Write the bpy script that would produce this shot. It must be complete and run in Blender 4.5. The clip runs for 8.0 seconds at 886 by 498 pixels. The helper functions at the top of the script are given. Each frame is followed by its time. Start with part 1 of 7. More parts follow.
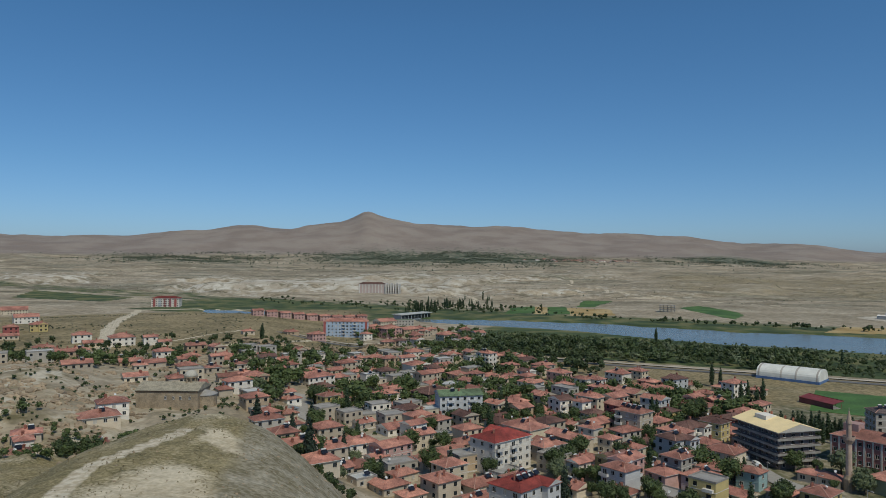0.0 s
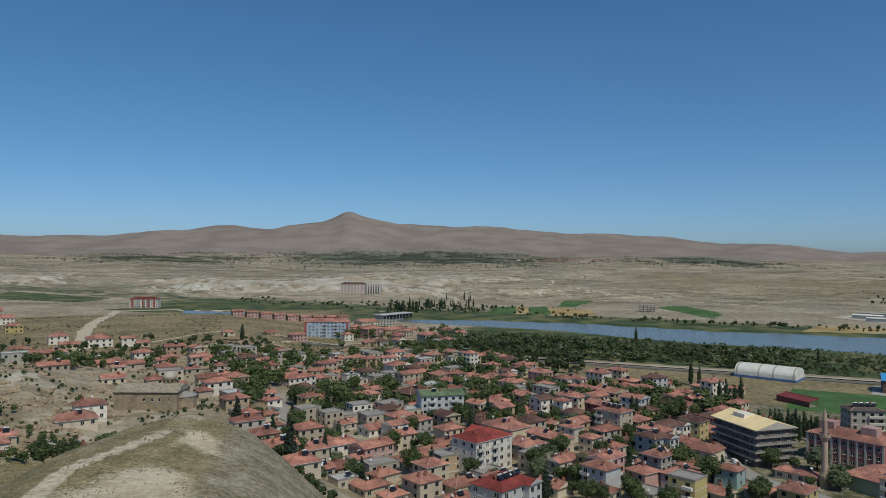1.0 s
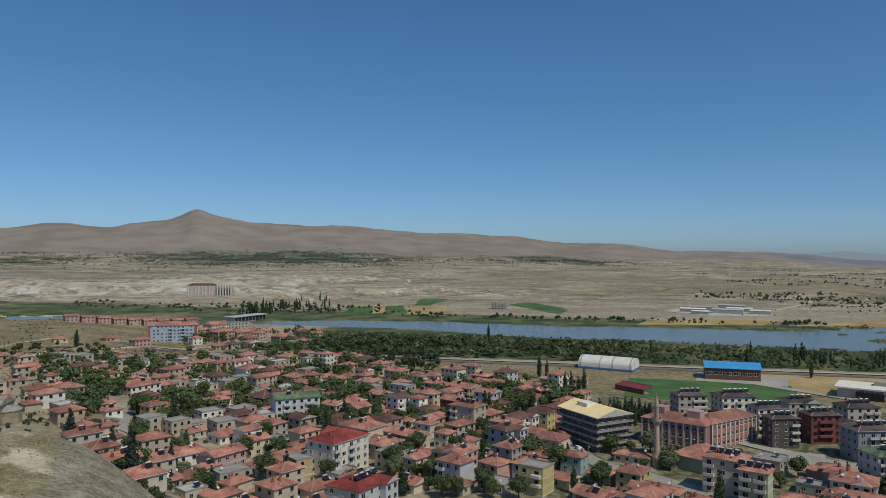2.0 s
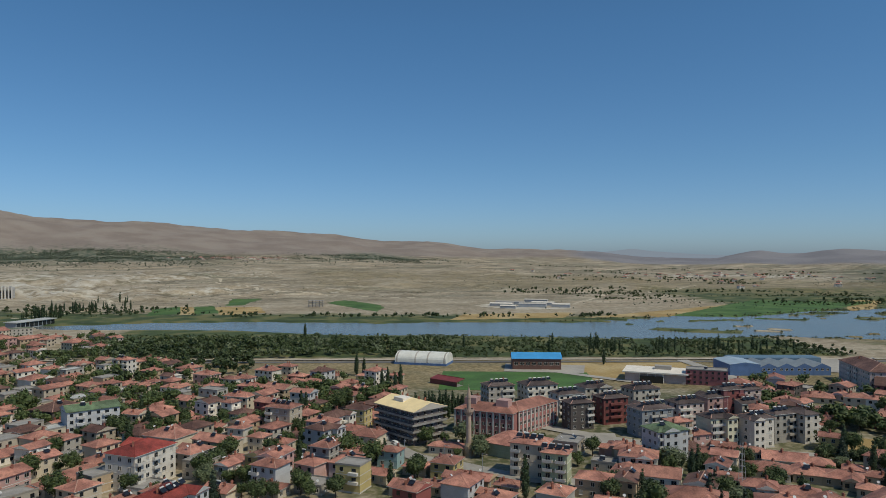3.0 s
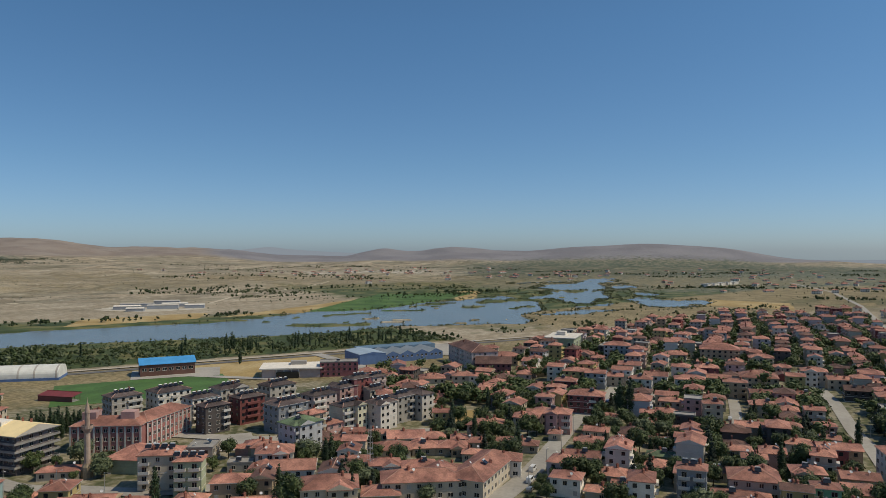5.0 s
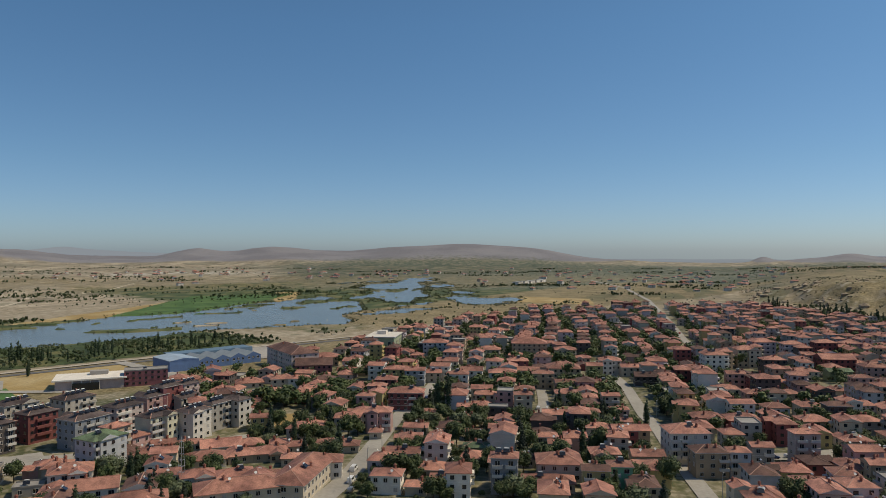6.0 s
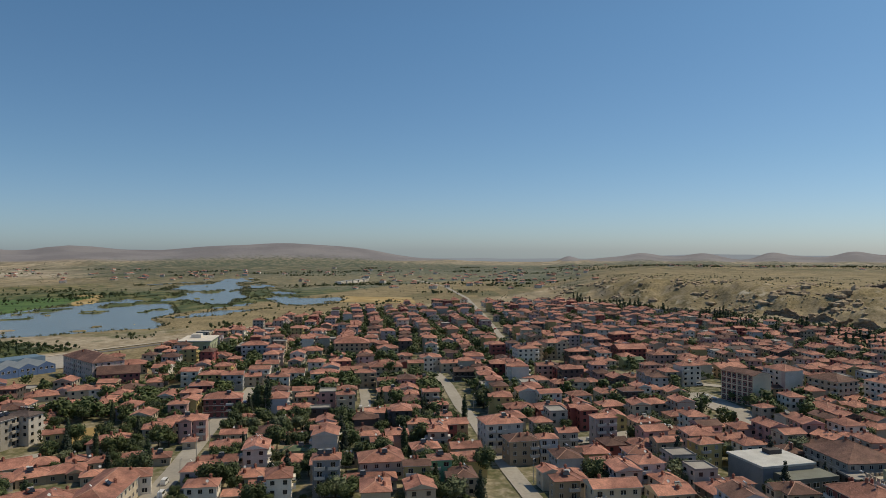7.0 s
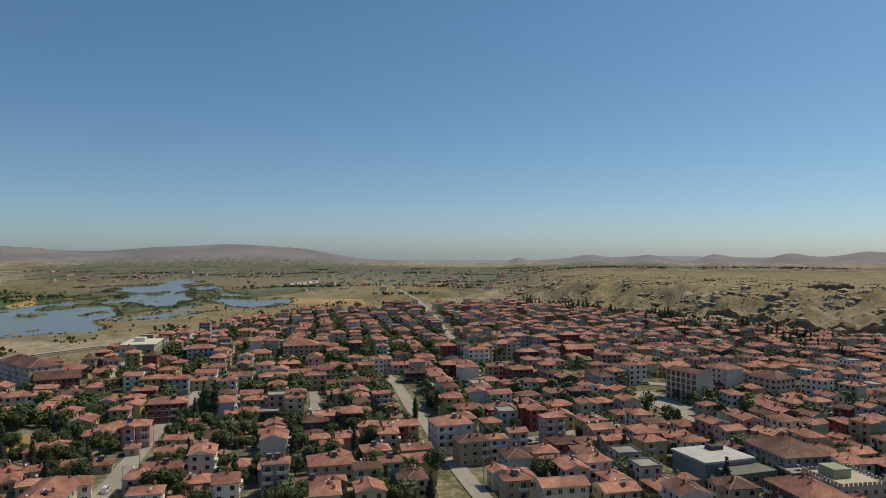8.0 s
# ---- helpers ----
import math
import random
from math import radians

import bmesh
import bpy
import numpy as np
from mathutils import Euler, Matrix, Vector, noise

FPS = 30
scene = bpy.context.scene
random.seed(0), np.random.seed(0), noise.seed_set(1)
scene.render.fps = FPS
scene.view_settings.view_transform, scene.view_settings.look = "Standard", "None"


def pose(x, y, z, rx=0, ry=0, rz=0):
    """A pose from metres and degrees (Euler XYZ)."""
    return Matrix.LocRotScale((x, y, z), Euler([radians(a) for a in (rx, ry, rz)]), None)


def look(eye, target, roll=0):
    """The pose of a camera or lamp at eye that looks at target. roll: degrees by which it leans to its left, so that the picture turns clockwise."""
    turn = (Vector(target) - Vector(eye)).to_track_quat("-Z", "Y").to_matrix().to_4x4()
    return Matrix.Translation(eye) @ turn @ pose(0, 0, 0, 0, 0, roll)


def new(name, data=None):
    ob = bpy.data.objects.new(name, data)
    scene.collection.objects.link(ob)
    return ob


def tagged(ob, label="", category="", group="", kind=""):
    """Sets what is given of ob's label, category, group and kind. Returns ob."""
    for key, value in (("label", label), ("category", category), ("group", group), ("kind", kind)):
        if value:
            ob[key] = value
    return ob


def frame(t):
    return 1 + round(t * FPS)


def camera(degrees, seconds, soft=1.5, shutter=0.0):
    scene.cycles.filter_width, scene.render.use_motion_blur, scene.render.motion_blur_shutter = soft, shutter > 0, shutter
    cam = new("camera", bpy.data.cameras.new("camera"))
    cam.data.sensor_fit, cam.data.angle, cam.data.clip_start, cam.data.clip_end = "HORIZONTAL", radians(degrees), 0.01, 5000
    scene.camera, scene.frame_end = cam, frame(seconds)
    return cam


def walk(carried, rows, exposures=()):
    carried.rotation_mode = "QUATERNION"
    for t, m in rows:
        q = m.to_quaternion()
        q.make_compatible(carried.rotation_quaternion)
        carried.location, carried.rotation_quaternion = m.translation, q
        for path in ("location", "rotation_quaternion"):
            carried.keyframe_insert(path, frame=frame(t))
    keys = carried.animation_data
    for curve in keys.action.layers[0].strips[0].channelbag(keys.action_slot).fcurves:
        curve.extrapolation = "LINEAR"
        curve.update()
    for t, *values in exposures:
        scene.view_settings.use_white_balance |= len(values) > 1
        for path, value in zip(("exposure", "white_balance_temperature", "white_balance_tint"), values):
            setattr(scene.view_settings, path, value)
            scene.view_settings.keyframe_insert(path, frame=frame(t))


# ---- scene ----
cam = camera(63.7, 8.0, soft=0.48)
# the drone hangs 80 m over the town and turns to its right: seconds, yaw, pitch, roll
TURN = (
    (0.0, 0.0, 0.42, -0.32), (0.5, -0.5, 0.43, -0.31), (1.0, -1.49, 0.44, -0.30), (1.2, -2.53, 0.44, -0.26),
    (2.3, -17.6, 0.40, -0.14), (2.5, -20.39, 0.36, -0.13), (3.0, -27.58, 0.29, -0.09), (3.5, -34.73, 0.23, -0.06),
    (4.0, -41.91, 0.19, -0.02), (4.5, -49.04, 0.17, -0.02), (4.7, -51.89, 0.16, 0.0), (5.8, -67.6, 0.13, 0.04),
    (6.0, -70.47, 0.13, 0.04), (6.5, -77.59, 0.10, 0.03), (7.0, -84.64, 0.09, -0.03), (7.25, -87.7, 0.11, -0.03),
    (7.5, -88.75, 0.13, -0.03), (8.0, -88.58, 0.21, -0.10),
)
walk(cam, [(t, pose(0, 0, 80, 90 + pitch, roll, yaw)) for t, yaw, pitch, roll in TURN],
     [(0.0, -0.21, 6400, 5), (2.5, -0.14, 6600, 5), (4.5, -0.03, 7000, 8), (6.5, 0.0, 7600, 9), (8.0, 0.0, 7850, 8)])

# ---- sun and sky ----
SUN_HEADING, SUN_HEIGHT = 152.0, 54.0
world = bpy.data.worlds.new("sky")
scene.world = world
world.use_nodes = True
sky = world.node_tree.nodes.new("ShaderNodeTexSky")
sky.sky_type = "NISHITA"
sky.sun_disc = False
sky.sun_elevation, sky.sun_rotation = radians(SUN_HEIGHT), radians(SUN_HEADING)
sky.altitude, sky.air_density, sky.dust_density, sky.ozone_density = 900, 0.7, 1.3, 1.5
back = world.node_tree.nodes["Background"]
back.inputs["Strength"].default_value = 0.101
# the clear deep blue of a dry summer sky
blue = world.node_tree.nodes.new("ShaderNodeMix")
blue.data_type, blue.blend_type = "RGBA", "MULTIPLY"
blue.inputs[0].default_value = 1.0
# dust pales and greys it towards the horizon, all the way round
where = world.node_tree.nodes.new("ShaderNodeTexCoord")
height = world.node_tree.nodes.new("ShaderNodeSeparateXYZ")
world.node_tree.links.new(where.outputs["Generated"], height.inputs[0])
dusty = world.node_tree.nodes.new("ShaderNodeValToRGB")
dusty.color_ramp.elements[0].position, dusty.color_ramp.elements[0].color = 0.0, (0.67, 0.81, 1.03, 1)
dusty.color_ramp.elements[1].position, dusty.color_ramp.elements[1].color = 0.3, (0.60, 0.99, 1.20, 1)
middle = dusty.color_ramp.elements.new(0.12)
middle.color = (0.61, 0.88, 1.06, 1)
world.node_tree.links.new(height.outputs["Z"], dusty.inputs[0])
world.node_tree.links.new(dusty.outputs[0], blue.inputs[7])
world.node_tree.links.new(sky.outputs[0], blue.inputs[6])
vivid = world.node_tree.nodes.new("ShaderNodeHueSaturation")
vivid.inputs["Saturation"].default_value = 1.0
world.node_tree.links.new(blue.outputs[2], vivid.inputs["Color"])
world.node_tree.links.new(vivid.outputs[0], back.inputs["Color"])
sun = new("sun", bpy.data.lights.new("sun", "SUN"))
sun.data.energy, sun.data.angle, sun.data.color = 3.05, radians(0.53), (1.0, 0.905, 0.735)
h, e = radians(SUN_HEADING), radians(SUN_HEIGHT)
sun.matrix_world = look((0, 0, 300), Vector((0, 0, 300)) - 100 * Vector((math.sin(h) * math.cos(e), math.cos(h) * math.cos(e), math.sin(e))))


# ---- the lie of the land ----
# u runs along the river (heading 116 degrees), v across it, towards the far bank.
def smooth(a, b, x):
    s = np.clip((np.asarray(x, float) - a) / (b - a), 0, 1)
    return s * s * (3 - 2 * s)


def river_axes(x, y):
    return 0.899 * x - 0.438 * y, 0.438 * x + 0.899 * y


# far hills: heading, half width in degrees, height in metres above the valley
HILLS = ((-60, 14, 141), (-45, 12, 91), (-37, 6, 77), (-31, 6, 98), (-26, 4, 98), (-20, 4, 181), (-15, 3.2, 195), (-10.5, 3, 137), (-6.05, 0.9, 34), (-6.05, 2.3, 58), (-6, 5, 220), (-1, 4, 133), (4, 4.5, 159), (11, 7, 191), (20, 6, 142), (27, 3.5, 104), (34, 5, 95), (40.5, 4, 62), (46.5, 3, 34), (55.5, 2.5, 12), (51.2, 2.6, 72), (58, 5, 96), (66, 4, 74), (72, 4.5, 108), (78, 4, 74), (84.5, 3, 16), (94.6, 0.8, 36), (97.5, 2, 24), (100.2, 1.6, 38), (105, 1.6, 37), (103, 3, 24), (109.3, 1.1, 32), (111, 3, 33), (114.5, 1.3, 36), (117, 3, 34), (119.4, 1.5, 30), (123, 3.5, 41), (132, 9, 84), (150, 14, 148))


def skyline(az):
    h = 0.0 * az
    for heading, half, height in HILLS:
        h = h + height * np.exp(-((az - heading) / half) ** 2)
    return h


def land(x, y):
    x, y = np.asarray(x, float), np.asarray(y, float)
    r, az = np.hypot(x, y), np.degrees(np.arctan2(x, y))
    # foothills beyond the river, then the mountain
    foot = 62 * np.clip((r - 1050) / 2250, 0, 1.25) ** 1.15 * (0.12 + 0.88 * smooth(50, 6, az)) * smooth(85, 55, az) * smooth(-175, -120, az)
    ridge = skyline(az) * (1 - smooth(4650, 4980, r) * 0.5)
    z = foot + np.maximum(ridge - foot, 0) * smooth(3050, 4650, r) ** 1.4
    # rocky plateau to the south
    edge = np.interp(az, (88, 100, 110, 121, 140), (1400, 1040, 880, 740, 560))
    z = z + 35 * smooth(0, 150, r - edge) * smooth(91, 101, az) * (1 - 0.75 * smooth(1500, 3900, r))
    # shelf of dry pasture and rock to the west
    z = z + 13 * smooth(-7, -17, az) * smooth(170, 330, r) * (1 - smooth(800, 1010, r))
    z = z + 13 * np.exp(-(((az + 31) / 7) ** 2) - ((r - 370) / 95) ** 2)
    # castle hill under the camera with its spur to the north
    ax, ay, bx, by = -30.0, -20.0, -72.0, 205.0
    ln = math.hypot(bx - ax, by - ay)
    s = ((x - ax) * (bx - ax) + (y - ay) * (by - ay)) / ln
    d = ((x - ax) * (by - ay) - (y - ay) * (bx - ax)) / ln
    top = np.interp(s, (-400, -150, 0, 90, 170, 215, 240, 262, 300), (30, 50, 52, 42, 38, 35, 27, 12, 0))
    wide = np.where(d > 0, np.interp(s, (0, 140, 230), (75, 56, 40)), np.interp(s, (0, 150, 230), (70, 46, 36)))
    crest = top * np.exp(-(np.abs(d) / wide) ** 3.2)
    shoulder = np.where(d < 0, 0.72 * top * np.exp(-(np.abs(d) / 105) ** 4), 0)
    z = np.maximum(z, np.maximum(crest, shoulder))
    return z


# the river bed: banks as distances v along u, lagoons and reed islands as (u, v, half length, half width, turn)
LAGOONS = ((880, 1020, 215, 58, 50), (1060, 1240, 160, 75, 48), (760, 985, 70, 24, 10), (780, 870, 60, 16, 40), (1150, 1180, 110, 30, 45), (990, 960, 70, 20, 50), (1380, 1500, 160, 40, 35), (1120, 1440, 120, 34, 20), (625, 722, 72, 24, 3), (855, 800, 120, 40, 58), (905, 770, 46, 30, 20), (1250, 1380, 170, 40, 35), (720, 800, 60, 12, 20), (-640, 735, 110, 26, -22))
ISLES = ((293, 738, 46, 17, -14), (530, 940, 42, 12, 28), (344, 842, 30, 6, 5), (360, 769, 9, 6, 0), (378, 838, 8, 5, 0), (450, 868, 34, 9, -12), (652, 942, 58, 20, 15), (610, 832, 26, 5, 0), (710, 975, 34, 9, 35), (560, 868, 16, 5, 30), (960, 1100, 60, 14, 40))


def lens(u, v, cu, cv, a, b, turn):
    """1 in the middle of a tilted oval, 0 on its rim, below 0 outside."""
    c, s = math.cos(radians(turn)), math.sin(radians(turn))
    return 1 - np.hypot(((u - cu) * c + (v - cv) * s) / a, ((v - cv) * c - (u - cu) * s) / b)


def water_depth(x, y):
    u, v = river_axes(np.asarray(x, float), np.asarray(y, float))
    w = 5 * np.sin(u / 37.0) + 4 * np.sin(u / 17.0 + 1) + 3 * np.sin(u / 7.3 + v / 11.0)
    near = np.interp(u, (-430, -400, -317, -250, -184, -95, 0, 70, 185, 260, 340, 430, 470, 510, 530, 600, 700, 740), (790, 752, 748, 749, 735, 703, 694, 688, 668, 664, 684, 655, 634, 668, 718, 768, 905, 1060)) + 0.35 * w
    far = np.interp(u, (-430, -392, -344, -275, -111, 0, 100, 200, 250, 320, 430, 460, 535, 622, 700, 740), (775, 790, 816, 836, 826, 826, 828, 838, 862, 900, 908, 930, 972, 1006, 1042, 1055)) + w
    depth = np.minimum(v - near, far - v) / 12.0
    # ragged edges of the lagoons and islands
    a = u + 9 * np.sin(v / 19.0 + 0.7 * np.sin(u / 23.0)) + 4 * np.sin(v / 7.0 + u / 13.0)
    b = v + 9 * np.sin(u / 23.0 + 1.3) + 5 * np.sin(u / 9.0 + v / 15.0)
    for hole in LAGOONS:
        depth = np.maximum(depth, 3.5 * lens(a, b, *hole))
    for isle in ISLES:
        depth = np.minimum(depth, -3.0 * lens(a, b, *isle))
    # tufts of reed in the wide reach
    tuft = np.sin(u / 11.0 + 2.1 * np.sin(v / 23.0)) * np.sin(v / 8.0 + 1.9 * np.sin(u / 31.0)) - 0.55 * np.sin(u / 57.0 + v / 43.0)
    depth = np.where((u > 120), np.minimum(depth, 9 * (1.22 - tuft)), depth)
    return np.clip(depth, -1, 1)


# ---- materials ----
def shader(name):
    m = bpy.data.materials.new(name)
    m.use_nodes = True
    return m, m.node_tree.nodes, m.node_tree.links, m.node_tree.nodes["Principled BSDF"]


def noise_node(nodes, links, coord, scale, detail=4.0):
    n = nodes.new("ShaderNodeTexNoise")
    n.inputs["Scale"].default_value, n.inputs["Detail"].default_value = scale, detail
    links.new(coord, n.inputs["Vector"])
    return n.outputs["Fac"]


def ramp(nodes, links, fac, stops):
    r = nodes.new("ShaderNodeValToRGB")
    while len(r.color_ramp.elements) < len(stops):
        r.color_ramp.elements.new(0.5)
    for el, (p, c) in zip(r.color_ramp.elements, stops):
        el.position, el.color = p, (*c, 1)
    links.new(fac, r.inputs["Fac"])
    return r.outputs["Color"]


def mixed(nodes, links, fac, a, b, how="MIX"):
    n = nodes.new("ShaderNodeMix")
    n.data_type, n.blend_type = "RGBA", how
    for value, i in ((fac, 0), (a, 6), (b, 7)):
        if isinstance(value, (int, float)):
            n.inputs[i].default_value = value
        elif isinstance(value, tuple):
            n.inputs[i].default_value = (*value, 1)
        else:
            links.new(value, n.inputs[i])
    return n.outputs[2]


def math_node(nodes, links, op, a, b=0.0):
    n = nodes.new("ShaderNodeMath")
    n.operation = op
    for value, i in ((a, 0), (b, 1)):
        if isinstance(value, (int, float)):
            n.inputs[i].default_value = value
        else:
            links.new(value, n.inputs[i])
    return n.outputs[0]


def surface(name, colour, rough=0.85, metal=0.0, vary=0.25, coarse=0.25, fine=3.0, bump=0.3, tone=0.2, rows=0.0):
    """A weathered plain surface: two scales of blotches, grain relief, each object a little lighter or darker."""
    m, nodes, links, bsdf = shader(name)
    at = nodes.new("ShaderNodeNewGeometry").outputs["Position"]
    big, small = noise_node(nodes, links, at, coarse), noise_node(nodes, links, at, fine)
    lo, hi = tuple(c * (1 - vary) for c in colour), tuple(min(1, c * (1 + vary)) for c in colour)
    col = mixed(nodes, links, 0.4, ramp(nodes, links, big, ((0.38, lo), (0.62, hi))), ramp(nodes, links, small, ((0.38, lo), (0.62, hi))))
    if tone:
        rnd = nodes.new("ShaderNodeObjectInfo").outputs["Random"]
        col = mixed(nodes, links, 1.0, col, ramp(nodes, links, rnd, ((0.0, (1 - tone,) * 3), (1.0, (1.0,) * 3))), "MULTIPLY")
    height = small
    if rows:
        wave = nodes.new("ShaderNodeTexWave")
        wave.bands_direction = "Z"
        wave.inputs["Scale"].default_value, wave.inputs["Distortion"].default_value = rows, 1.0
        tc = nodes.new("ShaderNodeTexCoord")
        links.new(tc.outputs["Object"], wave.inputs["Vector"])
        height = wave.outputs["Fac"]
        aged = noise_node(nodes, links, at, 0.09, 1.0)
        col = mixed(nodes, links, 1.0, col, ramp(nodes, links, aged, ((0.38, (0.76, 0.73, 0.71)), (0.5, (1.02, 1.0, 0.98)), (0.62, (1.25, 1.27, 1.2)))), "MULTIPLY")
        col = mixed(nodes, links, 1.0, col, ramp(nodes, links, height, ((0.0, (0.78, 0.74, 0.72)), (0.6, (1, 1, 1)))), "MULTIPLY")
    links.new(col, bsdf.inputs["Base Color"])
    bsdf.inputs["Roughness"].default_value, bsdf.inputs["Metallic"].default_value = rough, metal
    if bump:
        b = nodes.new("ShaderNodeBump")
        b.inputs["Strength"].default_value, b.inputs["Distance"].default_value = bump, 0.05
        links.new(height, b.inputs["Height"])
        links.new(b.outputs["Normal"], bsdf.inputs["Normal"])
    return m


WALLS = {k: surface("render_" + k, c, vary=0.1, coarse=0.3, fine=2.0, bump=0.15, tone=0.32) for k, c in dict(
    white=(0.80, 0.74, 0.66), cream=(0.62, 0.53, 0.41), stone=(0.50, 0.43, 0.345), grey=(0.46, 0.425, 0.38), bluegrey=(0.34, 0.36, 0.39),
    bluewhite=(0.52, 0.52, 0.53), yellow=(0.55, 0.44, 0.20), pink=(0.54, 0.34, 0.31), pinkgrey=(0.55, 0.44, 0.41), tan=(0.50, 0.38, 0.26),
    red=(0.34, 0.10, 0.09), darkred=(0.22, 0.07, 0.065), maroon=(0.26, 0.10, 0.11), teal=(0.30, 0.42, 0.42), green=(0.25, 0.32, 0.2),
    palegreen=(0.42, 0.45, 0.30), mint=(0.22, 0.50, 0.30), lilac=(0.52, 0.46, 0.49), dark=(0.10, 0.085, 0.08), skyblue=(0.46, 0.56, 0.70), palewhite=(0.62, 0.60, 0.46)).items()}
ROOFS = {k: surface("roof_" + k, c, vary=0.32, coarse=0.4, fine=1.8, bump=0.6, tone=0.42, rows=4.0) for k, c in dict(
    r=(0.46, 0.213, 0.166), R=(0.30, 0.055, 0.045), b=(0.17, 0.09, 0.075), k=(0.10, 0.075, 0.075), g=(0.13, 0.19, 0.11)).items()}
ROOFS["y"] = surface("straw_sheet", (0.85, 0.67, 0.37), vary=0.08, tone=0)
RIDGE = surface("ridge_tile", (0.46, 0.26, 0.20), vary=0.2)
ROOFS["w"] = surface("roof_sheet", (0.52, 0.52, 0.5), rough=0.6, vary=0.15)
ROOFS["f"] = surface("roof_concrete", (0.33, 0.31, 0.29), vary=0.2)
CONCRETE = surface("bare_concrete", (0.30, 0.28, 0.26), vary=0.2)
TRIM = surface("pale_trim", (0.6, 0.57, 0.53), vary=0.1)
STONE = surface("old_tuff_stone", (0.33, 0.26, 0.18), vary=0.3, coarse=0.4, fine=2.0, bump=0.6)
ROCK = surface("tuff_rock", (0.34, 0.26, 0.175), vary=0.45, coarse=0.09, fine=0.8, bump=0.9, tone=0.3)
BARK = surface("bark", (0.09, 0.065, 0.045), vary=0.3)
METAL = surface("painted_metal", (0.45, 0.46, 0.47), rough=0.45, metal=0.4, vary=0.1)
TANK = surface("tank_enamel", (0.62, 0.62, 0.62), rough=0.35, vary=0.08)
BRICK = surface("chimney_brick", (0.30, 0.12, 0.085), vary=0.3)
ASPHALT = surface("asphalt", (0.16, 0.155, 0.15), vary=0.2, coarse=0.06, fine=1.5)
PAVING = surface("pale_paving", (0.36, 0.335, 0.30), vary=0.16, coarse=0.05, fine=0.7)
DIRT = surface("dirt_track", (0.46, 0.40, 0.32), vary=0.18, coarse=0.08, fine=0.8)
BLUE = surface("blue_sheet", (0.06, 0.30, 0.62), rough=0.5, vary=0.12, tone=0)
BLUEWALL = surface("blue_wall", (0.09, 0.16, 0.32), rough=0.6, vary=0.15, tone=0)
MEMBRANE = surface("hall_membrane", (0.66, 0.65, 0.60), rough=0.55, vary=0.1, tone=0)
REDSHEET = surface("red_sheet", (0.20, 0.04, 0.04), rough=0.6, vary=0.2, tone=0)
TURF = surface("turf", (0.07, 0.155, 0.034), vary=0.3, coarse=0.06, fine=0.7)
CROP = surface("green_crop", (0.07, 0.15, 0.035), vary=0.3, coarse=0.03, fine=0.3)
STUBBLE = surface("stubble", (0.36, 0.25, 0.11), vary=0.2, coarse=0.02, fine=0.25)
CHALK = surface("chalk_soil", (0.50, 0.46, 0.39), vary=0.2, coarse=0.02, fine=0.25)
GLASS = surface("window_glass", (0.025, 0.03, 0.035), rough=0.12, vary=0.3, bump=0, tone=0.5)
SOLAR = surface("solar_collector", (0.02, 0.022, 0.03), rough=0.15, vary=0.2, bump=0)
BLIND = surface("window_blind", (0.45, 0.42, 0.38), vary=0.15)


def leaf_material(name, dark, light):
    m, nodes, links, bsdf = shader(name)
    isle = nodes.new("ShaderNodeNewGeometry").outputs["Random Per Island"]
    rnd = nodes.new("ShaderNodeObjectInfo").outputs["Random"]
    fac = math_node(nodes, links, "ADD", math_node(nodes, links, "MULTIPLY", isle, 0.6), math_node(nodes, links, "MULTIPLY", rnd, 0.4))
    links.new(ramp(nodes, links, fac, ((0.1, dark), (0.9, light))), bsdf.inputs["Base Color"])
    bsdf.inputs["Roughness"].default_value = 0.7
    return m


LEAF = leaf_material("broad_leaf", (0.020, 0.036, 0.010), (0.078, 0.108, 0.028))
POPLAR = leaf_material("poplar_leaf", (0.014, 0.030, 0.010), (0.035, 0.062, 0.02))
FIR = leaf_material("conifer_needle", (0.010, 0.022, 0.012), (0.022, 0.04, 0.02))
SILVER = leaf_material("willow_leaf", (0.055, 0.075, 0.03), (0.14, 0.165, 0.085))
DRYGRASS = leaf_material("dry_grass", (0.20, 0.165, 0.085), (0.36, 0.30, 0.18))
REED = leaf_material("reed", (0.045, 0.06, 0.018), (0.12, 0.125, 0.05))
SCRUB = leaf_material("scrub_leaf", (0.045, 0.058, 0.032), (0.09, 0.105, 0.062))
# olive foliage far off, its colour lifted to include the distance haze
HAZED_OLIVE = leaf_material("hazed_olive_leaf", (0.062, 0.082, 0.052), (0.115, 0.135, 0.09))


